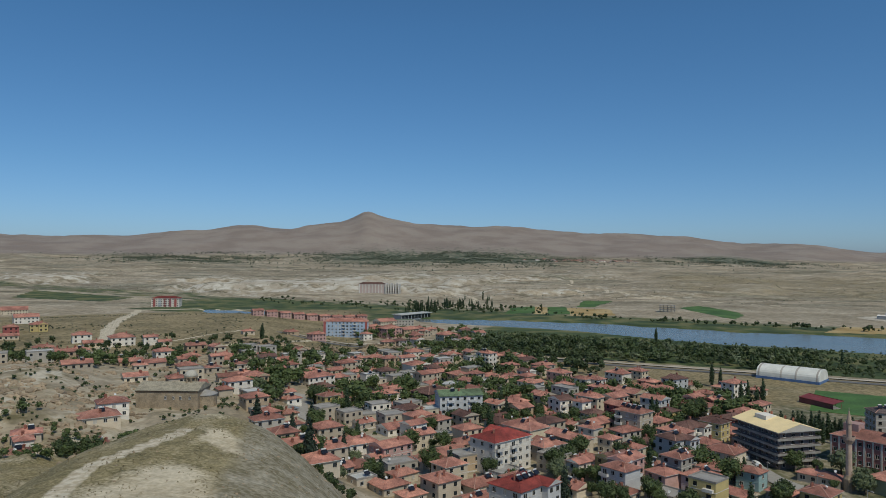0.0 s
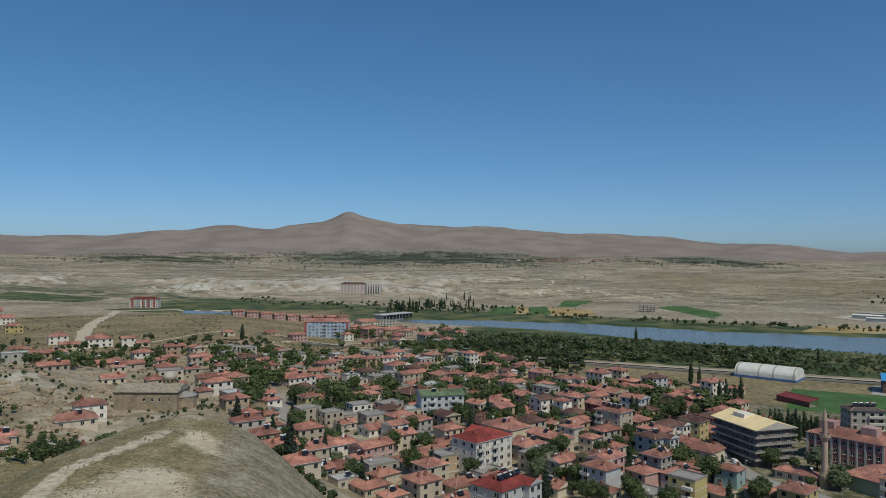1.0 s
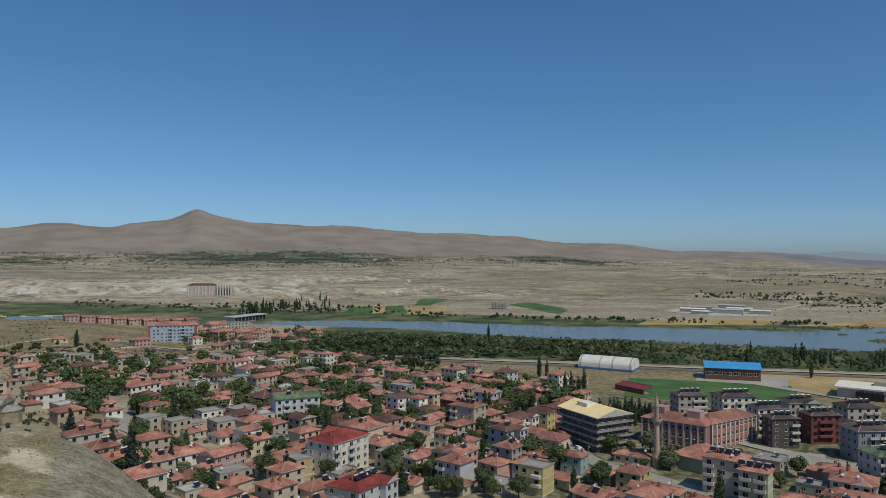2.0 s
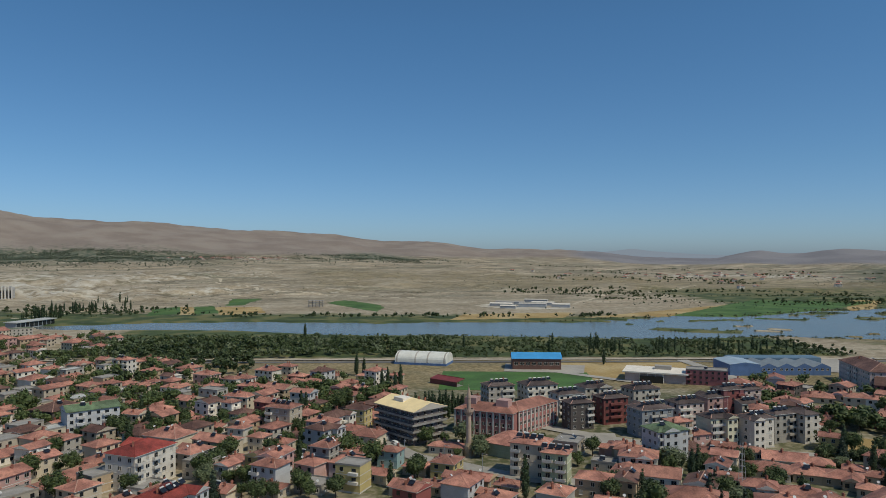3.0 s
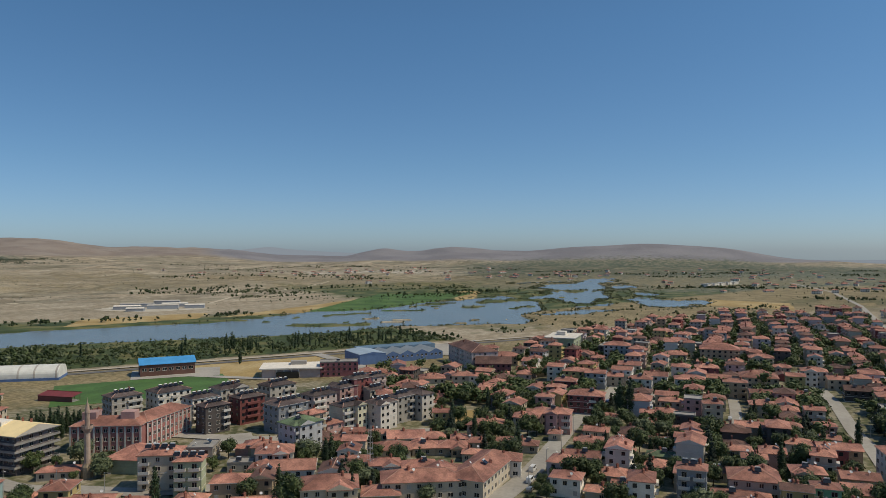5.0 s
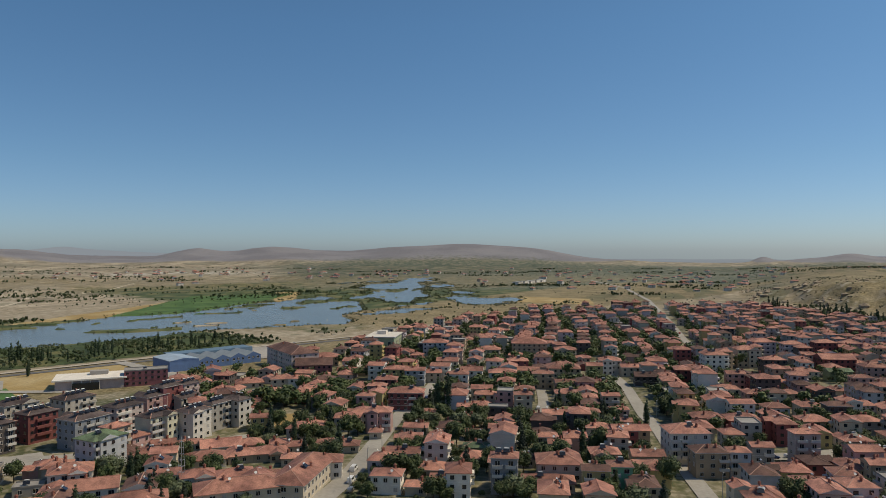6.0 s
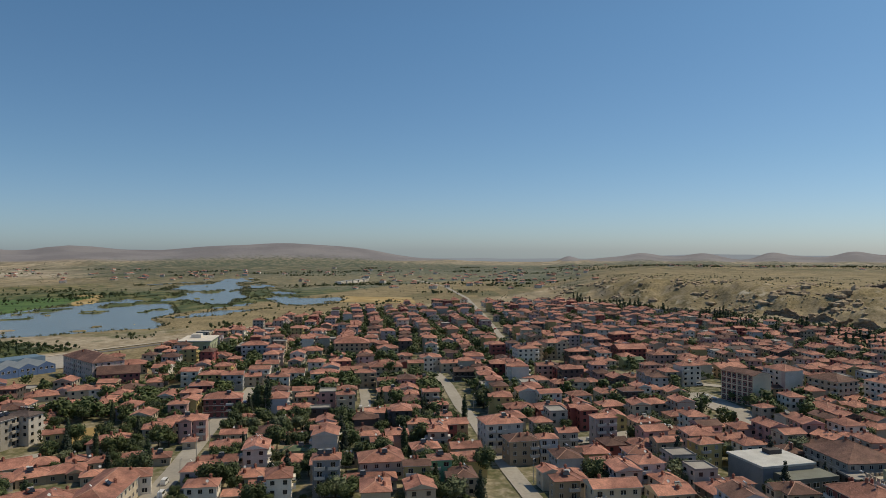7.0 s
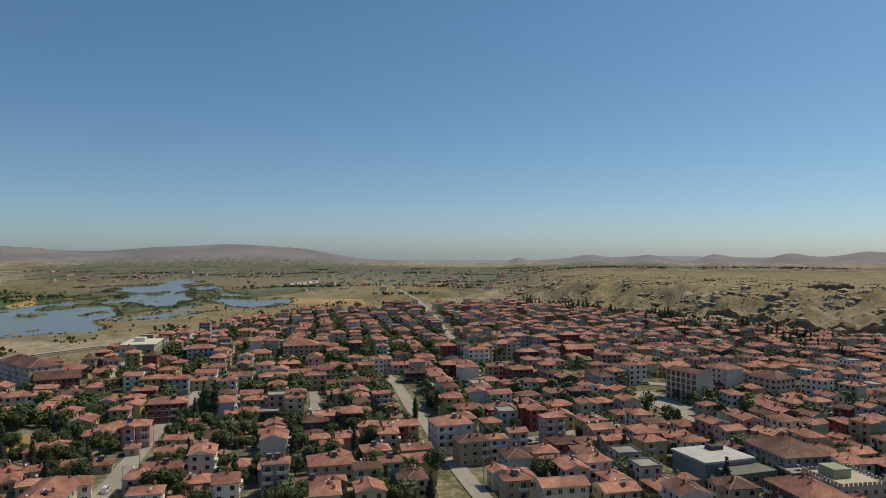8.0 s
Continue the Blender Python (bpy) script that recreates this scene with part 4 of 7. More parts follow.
house(-332, 546, 13.5, 8.9, 1, 58, "cream", "r")
house(-268, 530, 13.0, 10.4, 2, 58, "white", "r")
house(-248, 506, 13.0, 8.7, 1, 56, "cream", "r")
house(-232, 516, 16.4, 13.7, 2, 57, "white", "r")
house(-212, 518, 9.6, 7.4, 2, 62, "white", "r")
house(-201, 516, 8.7, 7.1, 1, 61, "cream", "r")
house(-268, 479, 12.3, 7.9, 1, 57, "white", "r")
house(-235, 462, 12.0, 9.0, 1, 59, "cream", "r")
house(-186, 363, 13.8, 9.3, 1, 57, "stone", "r")
house(-189, 419, 7.8, 6.5, 1, 57, "grey", "r")
house(-168, 397, 7.3, 6.5, 1, 56, "stone", "r")
house(-155, 360, 11.2, 9.2, 1, 58, "cream", "r")
house(-164, 473, 12.3, 8.4, 2, 59, "tan", "r")
house(-134, 423, 7.3, 6.5, 2, 56, "stone", "r")
house(-155, 432, 10.9, 7.3, 1, 56, "cream", "r")
house(-129, 401, 8.4, 6.5, 1, 58, "stone", "r")
house(-119, 415, 7.8, 6.5, 1, 58, "stone", "r")
house(-113, 374, 9.3, 7.4, 1, 60, "cream", "r")
house(-121, 352, 8.8, 6.8, 1, 60, "cream", "r")
house(-102, 334, 6.4, 6.5, 1, 57, "stone", "r")
house(-108, 388, 9.6, 7.2, 1, 57, "grey", "r")
house(-79, 361, 7.3, 6.5, 1, 49, "cream", "r")
house(-74, 349, 8.1, 6.5, 1, 46, "white", "r")
house(-68, 316, 6.5, 6.5, 1, 54, "cream", "r")
house(-62, 302, 5.2, 6.5, 1, 52, "white", "r")
house(-163, 598, 9.7, 7.1, 1, 60, "cream", "r")
house(-137, 646, 11.8, 7.5, 1, 51, "tan", "r")
house(-112, 634, 13.9, 9.3, 2, 47, "pink", "r")
house(-99, 403, 9.5, 6.5, 1, 47, "stone", "r")
house(-74, 417, 17.9, 13.4, 2, 47, "white", "r")
house(-51, 685, 18.2, 15.3, 3, 48, "pink", "r")
house(-64, 788, 21.1, 15.7, 2, 51, "cream", "r")
house(-34, 705, 17.5, 11.9, 2, 52, "tan", "r")
house(4, 661, 16.2, 13.2, 2, 53, "cream", "r")
house(-7, 730, 13.1, 9.6, 1, 52, "tan", "r")
house(-30, 562, 10.3, 8.2, 1, 53, "cream", "r")
house(-38, 522, 10.0, 8.3, 1, 51, "stone", "r")
house(-62, 498, 9.3, 6.6, 2, 51, "stone", "r")
house(-82, 485, 9.8, 6.5, 1, 50, "stone", "r")
house(-1, 494, 14.5, 11.4, 1, 48, "cream", "r")
house(-18, 481, 13.7, 11.6, 2, 52, "white", "r")
house(7, 548, 15.1, 11.3, 1, 53, "cream", "r")
house(31, 495, 10.5, 7.7, 4, 137, "white", "r")
house(68, 482, 12.8, 10.2, 2, 53, "grey", "r")
house(-45, 441, 9.2, 6.7, 2, 50, "white", "w")
house(-57, 468, 8.9, 6.5, 1, 48, "cream", "r")
house(-56, 352, 9.0, 7.4, 3, 47, "yellow", "r")
house(-42, 397, 8.5, 6.5, 1, 51, "stone", "r")
house(-23, 368, 9.4, 6.5, 1, 49, "cream", "r")
house(-36, 328, 8.5, 6.7, 1, 48, "stone", "r")
house(-5, 366, 7.5, 6.5, 1, 51, "cream", "r")
house(-5, 387, 18.6, 14.3, 2, 48, "dark", "b")
house(12, 457, 9.7, 7.0, 1, 54, "cream", "r")
house(29, 396, 10.8, 6.9, 1, 137, "white", "r")
house(27, 357, 9.1, 7.6, 2, 137, "cream", "r")
house(43, 440, 7.3, 6.5, 2, 140, "red", "r")
house(51, 417, 12.1, 8.3, 2, 137, "white", "r")
house(37, 362, 10.6, 8.8, 2, 52, "cream", "r")
house(49, 358, 13.0, 8.2, 1, 139, "cream", "r")
house(55, 343, 9.4, 6.5, 1, 143, "white", "r")
house(66, 384, 12.3, 8.0, 3, 142, "grey", "f")
house(68, 348, 6.3, 6.5, 3, 142, "white", "r")
house(74, 452, 13.1, 9.2, 2, 142, "pink", "r")
house(84, 429, 10.9, 7.1, 2, 142, "white", "r")
house(36, 310, 17.4, 12.5, 2, 139, "cream", "r")
house(51, 294, 14.2, 9.3, 2, 143, "tan", "r")
house(59, 327, 7.5, 6.5, 1, 143, "white", "r")
house(-10, 296, 11.7, 8.3, 2, 54, "cream", "r")
house(-20, 279, 14.1, 9.5, 2, 48, "pink", "r")
house(2, 280, 12.4, 10.4, 1, 53, "white", "r")
house(-5, 271, 11.9, 8.7, 1, 52, "stone", "r")
house(-25, 272, 7.1, 6.5, 1, 48, "white", "r")
house(-47, 280, 8.7, 6.5, 1, 53, "white", "w")
house(-36, 248, 8.5, 6.9, 1, 48, "stone", "r")
house(-27, 242, 7.9, 6.5, 1, 53, "stone", "w")
house(-14, 252, 9.1, 6.6, 1, 48, "cream", "r")
house(-17, 238, 10.4, 6.7, 1, 50, "stone", "r")
house(-10, 230, 8.1, 6.5, 1, 53, "stone", "r")
house(13, 242, 12.2, 8.2, 1, 52, "cream", "r")
house(11, 226, 10.9, 8.6, 1, 54, "cream", "r")
house(44, 240, 9.8, 8.2, 1, 139, "cream", "r")
house(49, 257, 6.3, 6.5, 2, 142, "white", "r")
house(75, 361, 13.7, 8.7, 3, 136, "cream", "r")
house(111, 451, 13.4, 9.2, 2, 142, "white", "r")
house(126, 460, 10.8, 7.1, 2, 140, "cream", "r")
house(98, 373, 14.3, 10.5, 3, 144, "tan", "r")
house(122, 421, 11.5, 7.3, 2, 143, "tan", "r")
house(124, 399, 11.3, 7.2, 2, 140, "white", "r")
house(147, 429, 9.0, 6.5, 1, 143, "cream", "r")
house(91, 429, 12.0, 7.6, 2, 137, "white", "r")
house(89, 402, 12.2, 7.8, 2, 140, "pink", "r")
house(106, 356, 11.4, 8.2, 3, 137, "bluewhite", "r")
house(84, 313, 12.9, 9.7, 4, 140, "cream", "r")
house(129, 355, 12.1, 8.5, 2, 141, "cream", "r")
house(95, 291, 11.9, 7.8, 3, 141, "pinkgrey", "r")
house(117, 307, 9.9, 8.0, 3, 138, "yellow", "b")
house(64, 308, 7.8, 6.5, 2, 137, "white", "r")
house(68, 290, 6.7, 6.5, 2, 138, "cream", "r")
house(74, 277, 7.7, 6.5, 2, 136, "cream", "r")
house(57, 289, 5.5, 6.5, 2, 140, "cream", "r")
house(60, 240, 10.0, 8.1, 3, 141, "bluewhite", "r")
house(79, 264, 7.4, 6.5, 1, 141, "cream", "r")
house(57, 272, 10.1, 6.5, 1, 139, "cream", "r")
house(54, 253, 9.0, 6.5, 1, 140, "stone", "r")
house(59, 235, 10.3, 6.7, 1, 141, "stone", "r")
house(108, 273, 12.2, 9.9, 2, 138, "cream", "r")
house(107, 247, 8.0, 6.5, 2, 138, "teal", "r")
house(96, 233, 10.7, 7.3, 1, 143, "cream", "r")
house(112, 234, 8.9, 7.0, 1, 137, "cream", "r")
house(148, 402, 9.2, 7.0, 1, 141, "cream", "r")
house(166, 420, 11.9, 8.5, 1, 136, "cream", "r")
house(182, 412, 8.7, 6.5, 1, 136, "cream", "r")
house(142, 368, 10.1, 6.5, 2, 142, "red", "r")
house(73, 233, 10.3, 8.7, 1, 138, "grey", "f")
house(100, 215, 11.2, 8.5, 1, 142, "cream", "r")
house(108, 212, 7.8, 6.5, 1, 140, "cream", "r")
house(134, 252, 14.0, 6.5, 1, 137, "cream", "r")
house(124, 213, 12.4, 7.8, 1, 143, "tan", "r")
house(130, 201, 8.4, 6.5, 1, 143, "tan", "r")
house(148, 214, 13.0, 10.1, 4, 140, "cream", "r")
house(148, 199, 8.8, 7.0, 4, 140, "palegreen", "r")
house(208, 307, 9.2, 6.8, 1, 137, "green", "g")
house(192, 329, 7.1, 6.5, 1, 143, "cream", "r")
house(185, 307, 7.6, 6.5, 1, 138, "cream", "r")
house(189, 212, 7.0, 6.5, 2, 143, "tan", "r")
house(186, 200, 13.4, 10.5, 2, 136, "white", "r")
house(176, 180, 14.6, 11.5, 2, 139, "white", "r")
house(154, 186, 11.5, 8.5, 2, 140, "tan", "r")
house(176, 207, 9.1, 6.5, 1, 139, "grey", "f")
house(219, 213, 8.8, 6.6, 4, 98, "tan", "r")
house(205, 206, 13.8, 10.3, 4, 98, "bluewhite", "g")
house(229, 212, 9.0, 6.7, 2, 98, "pink", "r")
house(216, 208, 12.5, 9.7, 1, 143, "stone", "b")
house(220, 196, 12.7, 10.5, 1, 142, "pink", "r")
house(188, 208, 9.1, 7.6, 2, 138, "cream", "r")
house(309, 233, 14.4, 9.3, 2, 141, "pink", "r")
house(274, 183, 10.1, 6.7, 2, 147, "yellow", "r")
house(236, 192, 9.9, 6.5, 1, 140, "cream", "r")
house(233, 202, 8.9, 6.8, 1, 137, "tan", "r")
house(239, 179, 15.2, 11.8, 1, 140, "cream", "r")
house(244, 169, 10.5, 8.9, 1, 145, "cream", "r")
house(231, 163, 11.7, 8.9, 1, 138, "tan", "r")
house(222, 173, 14.2, 10.9, 1, 141, "cream", "r")
house(237, 155, 12.5, 9.3, 1, 146, "tan", "r")
house(193, 167, 10.1, 7.8, 2, 140, "cream", "r")
house(196, 156, 10.6, 7.6, 2, 137, "white", "r")
house(201, 145, 11.7, 7.6, 2, 137, "bluewhite", "r")
house(211, 140, 10.5, 7.0, 1, 141, "cream", "r")
house(169, 157, 17.7, 13.1, 2, 138, "cream", "r")
house(179, 144, 11.8, 9.6, 1, 141, "tan", "r")
house(149, 168, 14.8, 12.2, 1, 140, "cream", "r")
house(358, 248, 15.2, 12.0, 1, 142, "cream", "r")
house(327, 222, 11.0, 8.4, 1, 144, "cream", "r")
house(414, 237, 23.2, 19.4, 2, 151, "maroon", "b")
house(445, 245, 18.1, 11.8, 2, 157, "tan", "r")
house(475, 274, 11.2, 9.5, 2, 153, "cream", "r")
house(360, 227, 12.8, 8.8, 2, 144, "cream", "r")
house(364, 218, 12.2, 7.7, 2, 152, "white", "r")
house(341, 219, 8.6, 6.5, 1, 149, "cream", "r")
house(335, 206, 9.3, 6.9, 1, 151, "cream", "r")
house(340, 199, 7.5, 6.5, 2, 155, "red", "r")
house(344, 192, 10.7, 6.7, 2, 155, "bluewhite", "r")
house(415, 213, 11.9, 8.5, 1, 159, "tan", "r")
house(416, 199, 11.3, 9.4, 1, 165, "tan", "r")
house(426, 195, 11.4, 7.6, 2, 161, "cream", "r")
house(396, 171, 12.2, 9.1, 3, 167, "yellow", "r")
house(396, 158, 11.6, 8.5, 3, 165, "bluegrey", "r")
house(408, 152, 11.6, 8.3, 2, 161, "cream", "r")
house(416, 149, 11.5, 9.3, 3, 169, "white", "r")
house(392, 130, 12.1, 8.1, 3, 166, "white", "r")
house(485, 203, 15.8, 11.4, 2, 168, "cream", "r")
house(500, 183, 18.1, 12.1, 4, 166, "bluewhite", "r")
house(526, 257, 12.7, 8.9, 3, 159, "tan", "r")
house(457, 188, 13.7, 8.6, 1, 164, "cream", "r")
house(474, 176, 14.4, 9.5, 1, 166, "cream", "r")
house(455, 158, 14.0, 10.6, 2, 166, "cream", "r")
house(344, 159, 9.6, 6.6, 3, 165, "pink", "r")
house(363, 162, 11.3, 8.9, 3, 163, "red", "r")
house(334, 138, 17.2, 11.3, 3, 164, "darkred", "r")
house(318, 153, 8.3, 6.5, 3, 165, "pink", "r")
house(329, 169, 11.2, 7.7, 1, 161, "cream", "r")
house(290, 133, 11.0, 9.3, 3, 163, "pink", "r")
house(287, 147, 11.4, 9.0, 2, 158, "grey", "r")
house(318, 121, 10.2, 8.5, 1, 164, "cream", "r")
house(292, 116, 10.2, 7.4, 1, 167, "cream", "r")
house(273, 113, 9.0, 6.5, 1, 162, "cream", "r")
house(244, 102, 12.1, 8.3, 2, 165, "cream", "r")
house(267, 96, 9.7, 6.5, 1, 165, "cream", "r")
house(249, 159, 6.1, 6.5, 1, 147, "cream", "r")
house(248, 150, 8.3, 6.6, 1, 151, "cream", "r")
house(255, 138, 11.6, 8.3, 1, 158, "cream", "r")
house(256, 131, 8.6, 7.1, 1, 158, "cream", "r")
house(225, 124, 11.3, 8.9, 2, 154, "white", "r")
house(233, 143, 6.9, 6.5, 1, 153, "cream", "r")
house(219, 129, 12.4, 8.5, 1, 152, "cream", "r")
house(218, 97, 9.9, 7.7, 2, 166, "white", "r")
house(229, 81, 8.5, 6.5, 1, 165, "pink", "r")
house(219, 87, 7.0, 6.5, 1, 165, "cream", "r")
house(278, 129, 5.1, 6.5, 1, 161, "cream", "r")
house(407, 126, 12.6, 10.6, 3, 166, "white", "r")
house(406, 107, 16.0, 10.0, 3, 162, "white", "r")
house(436, 99, 14.5, 10.2, 2, 167, "bluegrey", "r")
house(410, 84, 12.0, 7.6, 3, 165, "tan", "r")
house(452, 109, 13.0, 10.1, 3, 162, "red", "r")
house(454, 80, 20.6, 16.8, 2, 166, "cream", "r")
house(518, 147, 16.5, 11.6, 2, 169, "grey", "r")
house(521, 117, 25.3, 18.3, 4, 166, "tan", "r")
house(514, 89, 15.0, 10.6, 3, 165, "cream", "r")
house(474, 53, 13.8, 10.5, 3, 169, "white", "r")
house(469, 40, 12.0, 9.3, 2, 162, "cream", "r")
house(439, 28, 13.5, 11.2, 2, 169, "dark", "b")
house(470, 19, 14.5, 9.0, 2, 165, "cream", "r")
house(370, 109, 10.8, 9.0, 2, 167, "cream", "r")
house(356, 103, 10.6, 7.6, 2, 167, "cream", "r")
house(375, 87, 10.8, 8.5, 2, 164, "cream", "r")
house(347, 81, 8.6, 6.9, 3, 162, "cream", "r")
house(325, 103, 9.1, 6.5, 2, 165, "darkred", "r")
house(329, 89, 9.3, 6.6, 2, 168, "dark", "f")
house(314, 86, 9.8, 6.5, 1, 162, "teal", "r")
house(327, 73, 11.6, 7.6, 1, 168, "cream", "r")
house(314, 100, 9.3, 7.5, 1, 167, "cream", "r")
house(291, 88, 9.0, 6.5, 1, 162, "tan", "r")
house(270, 82, 9.6, 7.1, 1, 167, "green", "g")
house(324, 60, 12.4, 8.8, 2, 168, "tan", "r")
house(333, 47, 9.8, 6.6, 2, 166, "cream", "r")
house(305, 39, 9.8, 8.0, 2, 168, "cream", "r")
house(319, 30, 6.8, 6.5, 2, 166, "white", "r")
house(342, 34, 8.2, 6.5, 2, 164, "pink", "r")
house(358, 40, 8.1, 6.5, 3, 162, "cream", "r")
house(407, 51, 12.4, 8.7, 2, 163, "white", "r")
house(373, 64, 11.4, 9.2, 2, 164, "cream", "r")
house(402, 69, 12.4, 8.4, 2, 162, "pink", "r")
house(283, 57, 9.4, 6.5, 2, 162, "tan", "r")
house(275, 50, 8.2, 6.7, 2, 164, "cream", "r")
house(268, 32, 10.4, 8.6, 2, 164, "tan", "r")
house(270, 17, 11.2, 8.4, 2, 165, "tan", "r")
house(243, 24, 7.5, 6.5, 3, 166, "mint", "r")
house(236, 31, 8.5, 6.5, 3, 168, "yellow", "b")
house(252, 46, 15.4, 12.8, 2, 165, "grey", "r")
house(261, 60, 6.9, 6.5, 1, 165, "grey", "r")
house(230, 60, 8.7, 7.2, 4, 167, "bluegrey", "r")
house(238, 47, 17.2, 8.6, 1, 166, "cream", "r")
house(286, 4, 14.9, 12.3, 4, 161, "white", "r")
house(271, -4, 11.5, 9.0, 3, 161, "tan", "b")
house(274, -14, 7.0, 6.5, 3, 168, "bluewhite", "r")
house(284, -22, 7.6, 6.5, 3, 165, "grey", "r")
house(297, -38, 9.2, 6.5, 4, 162, "pinkgrey", "r")
house(274, -8, 10.6, 6.9, 1, 162, "cream", "r")
house(243, -13, 6.2, 6.5, 2, 162, "cream", "r")
house(225, -17, 8.0, 6.5, 3, 167, "tan", "r")
house(221, -31, 14.6, 8.8, 3, 167, "cream", "r")
house(226, -49, 11.7, 9.4, 2, 164, "cream", "r")
house(291, -46, 7.6, 6.5, 1, 162, "tan", "r")
house(305, -56, 10.6, 7.8, 3, 161, "tan", "r")
house(331, -76, 11.9, 8.7, 2, 165, "tan", "r")
house(299, -65, 14.2, 9.7, 2, 162, "tan", "r")
house(273, -72, 9.3, 7.8, 3, 160, "yellow", "r")
house(274, -58, 9.3, 7.4, 3, 167, "tan", "r")
house(325, -88, 12.3, 9.8, 1, 165, "tan", "r")
house(356, -69, 12.5, 9.0, 2, 162, "grey", "r")
house(370, -84, 10.8, 8.5, 1, 164, "cream", "r")
house(370, -61, 10.9, 8.0, 3, 166, "dark", "b")
house(349, -48, 12.0, 10.1, 2, 162, "tan", "r")
house(380, -51, 10.9, 9.2, 2, 163, "cream", "r")
house(410, -45, 9.8, 8.3, 2, 162, "cream", "r")
house(372, -35, 11.0, 8.9, 2, 164, "bluewhite", "r")
house(361, -19, 11.4, 8.3, 3, 161, "white", "r")
house(404, -29, 11.1, 8.7, 2, 163, "pink", "r")
house(413, -15, 13.1, 9.5, 2, 166, "cream", "r")
house(341, -19, 13.9, 11.7, 2, 167, "red", "r")
house(338, -32, 9.1, 6.8, 2, 162, "grey", "r")
house(340, -4, 13.0, 9.9, 2, 166, "cream", "r")
house(502, -11, 15.5, 12.8, 4, 163, "white", "r")
house(534, -32, 14.9, 12.2, 4, 163, "cream", "r")
house(511, -47, 14.9, 9.7, 3, 165, "dark", "r")
house(520, -64, 11.7, 7.5, 3, 168, "tan", "r")
house(530, -86, 20.8, 15.8, 3, 167, "darkred", "r")
house(501, -103, 15.8, 12.7, 3, 167, "pink", "r")
house(494, -82, 14.0, 9.1, 2, 164, "green", "g")
house(488, -62, 15.4, 9.5, 2, 163, "cream", "r")
house(455, -87, 11.0, 7.0, 3, 166, "pink", "r")
house(444, -75, 11.1, 7.5, 1, 162, "cream", "r")
house(436, -105, 12.3, 9.6, 4, 161, "white", "r")
house(512, -123, 13.6, 10.0, 2, 162, "bluegrey", "r")
house(499, -131, 14.6, 10.2, 2, 158, "cream", "r")
house(469, -137, 19.5, 15.4, 2, 158, "tan", "r")
house(582, -46, 16.4, 12.5, 4, 161, "lilac", "r")
house(575, -66, 14.9, 11.0, 4, 167, "lilac", "r")
house(592, -89, 15.2, 10.3, 4, 161, "darkred", "r")
house(620, -111, 15.0, 10.2, 3, 163, "pink", "r")
house(671, -161, 11.7, 9.9, 2, 160, "cream", "r")
house(622, -166, 12.3, 10.1, 3, 163, "cream", "r")
house(688, -201, 16.8, 11.8, 2, 162, "cream", "r")
house(446, -21, 10.1, 7.4, 3, 169, "pink", "r")
house(407, -149, 15.5, 12.2, 5, 64, "white", "r")
house(395, -170, 18.4, 14.9, 4, 62, "cream", "b")
house(389, -192, 13.3, 9.2, 4, 65, "white", "r")
house(373, -202, 9.9, 7.8, 4, 63, "cream", "r")
house(361, -206, 8.8, 6.5, 2, 64, "yellow", "r")
house(354, -148, 14.9, 10.4, 2, 63, "cream", "r")
house(400, -141, 10.1, 7.3, 2, 159, "tan", "b")
house(396, -148, 11.0, 8.5, 1, 158, "teal", "g")
house(333, -124, 8.6, 6.5, 2, 155, "grey", "r")
house(351, -120, 8.0, 6.5, 2, 159, "grey", "r")
house(329, -130, 9.6, 6.5, 1, 66, "cream", "r")
house(335, -140, 11.2, 8.0, 1, 62, "cream", "r")
house(351, -157, 8.8, 6.5, 1, 65, "grey", "r")
house(331, -160, 10.2, 8.3, 2, 65, "grey", "r")
house(385, -178, 14.4, 11.4, 1, 64, "cream", "r")
house(347, -183, 13.0, 8.4, 2, 61, "darkred", "b")
house(305, -170, 9.4, 6.5, 3, 62, "tan", "r")
house(320, -116, 7.2, 6.5, 1, 156, "grey", "r")
house(297, -127, 10.6, 8.7, 2, 63, "grey", "r")
house(297, -136, 8.9, 6.5, 2, 63, "tan", "r")
house(299, -148, 9.2, 6.6, 1, 64, "tan", "r")
house(302, -159, 7.7, 6.5, 1, 62, "tan", "r")
house(292, -86, 11.2, 8.8, 2, 164, "darkred", "r")
house(294, -98, 7.8, 6.5, 1, 157, "red", "r")
house(534, -164, 14.0, 10.0, 3, 157, "white", "k")
house(563, -161, 12.7, 10.8, 2, 159, "cream", "r")
house(535, -197, 10.3, 7.9, 3, 63, "grey", "r")
house(576, -239, 17.2, 11.3, 2, 65, "cream", "r")
house(554, -249, 13.1, 10.6, 3, 65, "cream", "r")
house(538, -267, 13.6, 8.7, 3, 65, "cream", "r")
house(529, -283, 14.4, 10.1, 3, 65, "pink", "r")
house(570, -328, 10.1, 7.5, 2, 66, "tan", "r")
house(493, -231, 11.6, 9.2, 2, 60, "cream", "r")
house(512, -225, 11.5, 8.3, 1, 65, "cream", "r")
house(477, -272, 14.6, 10.6, 2, 64, "cream", "r")
house(656, -232, 17.7, 14.7, 2, 64, "cream", "r")
house(498, -170, 14.4, 9.8, 2, 156, "yellow", "r")
house(457, -236, 12.0, 9.4, 2, 59, "cream", "r")
house(461, -143, 13.5, 9.8, 1, 162, "cream", "r")
house(236, -72, 9.2, 6.5, 2, 162, "cream", "r")
# ---- landmark buildings ----
house(22, 268, 19, 13, 4, 49, "white", "R", "hip")
house(8, 349, 21, 12, 4, 78, "bluewhite", "g", "gable")
house(-93, 688, 42, 14, 5, 88, "skyblue", "r", "hip", close=True)
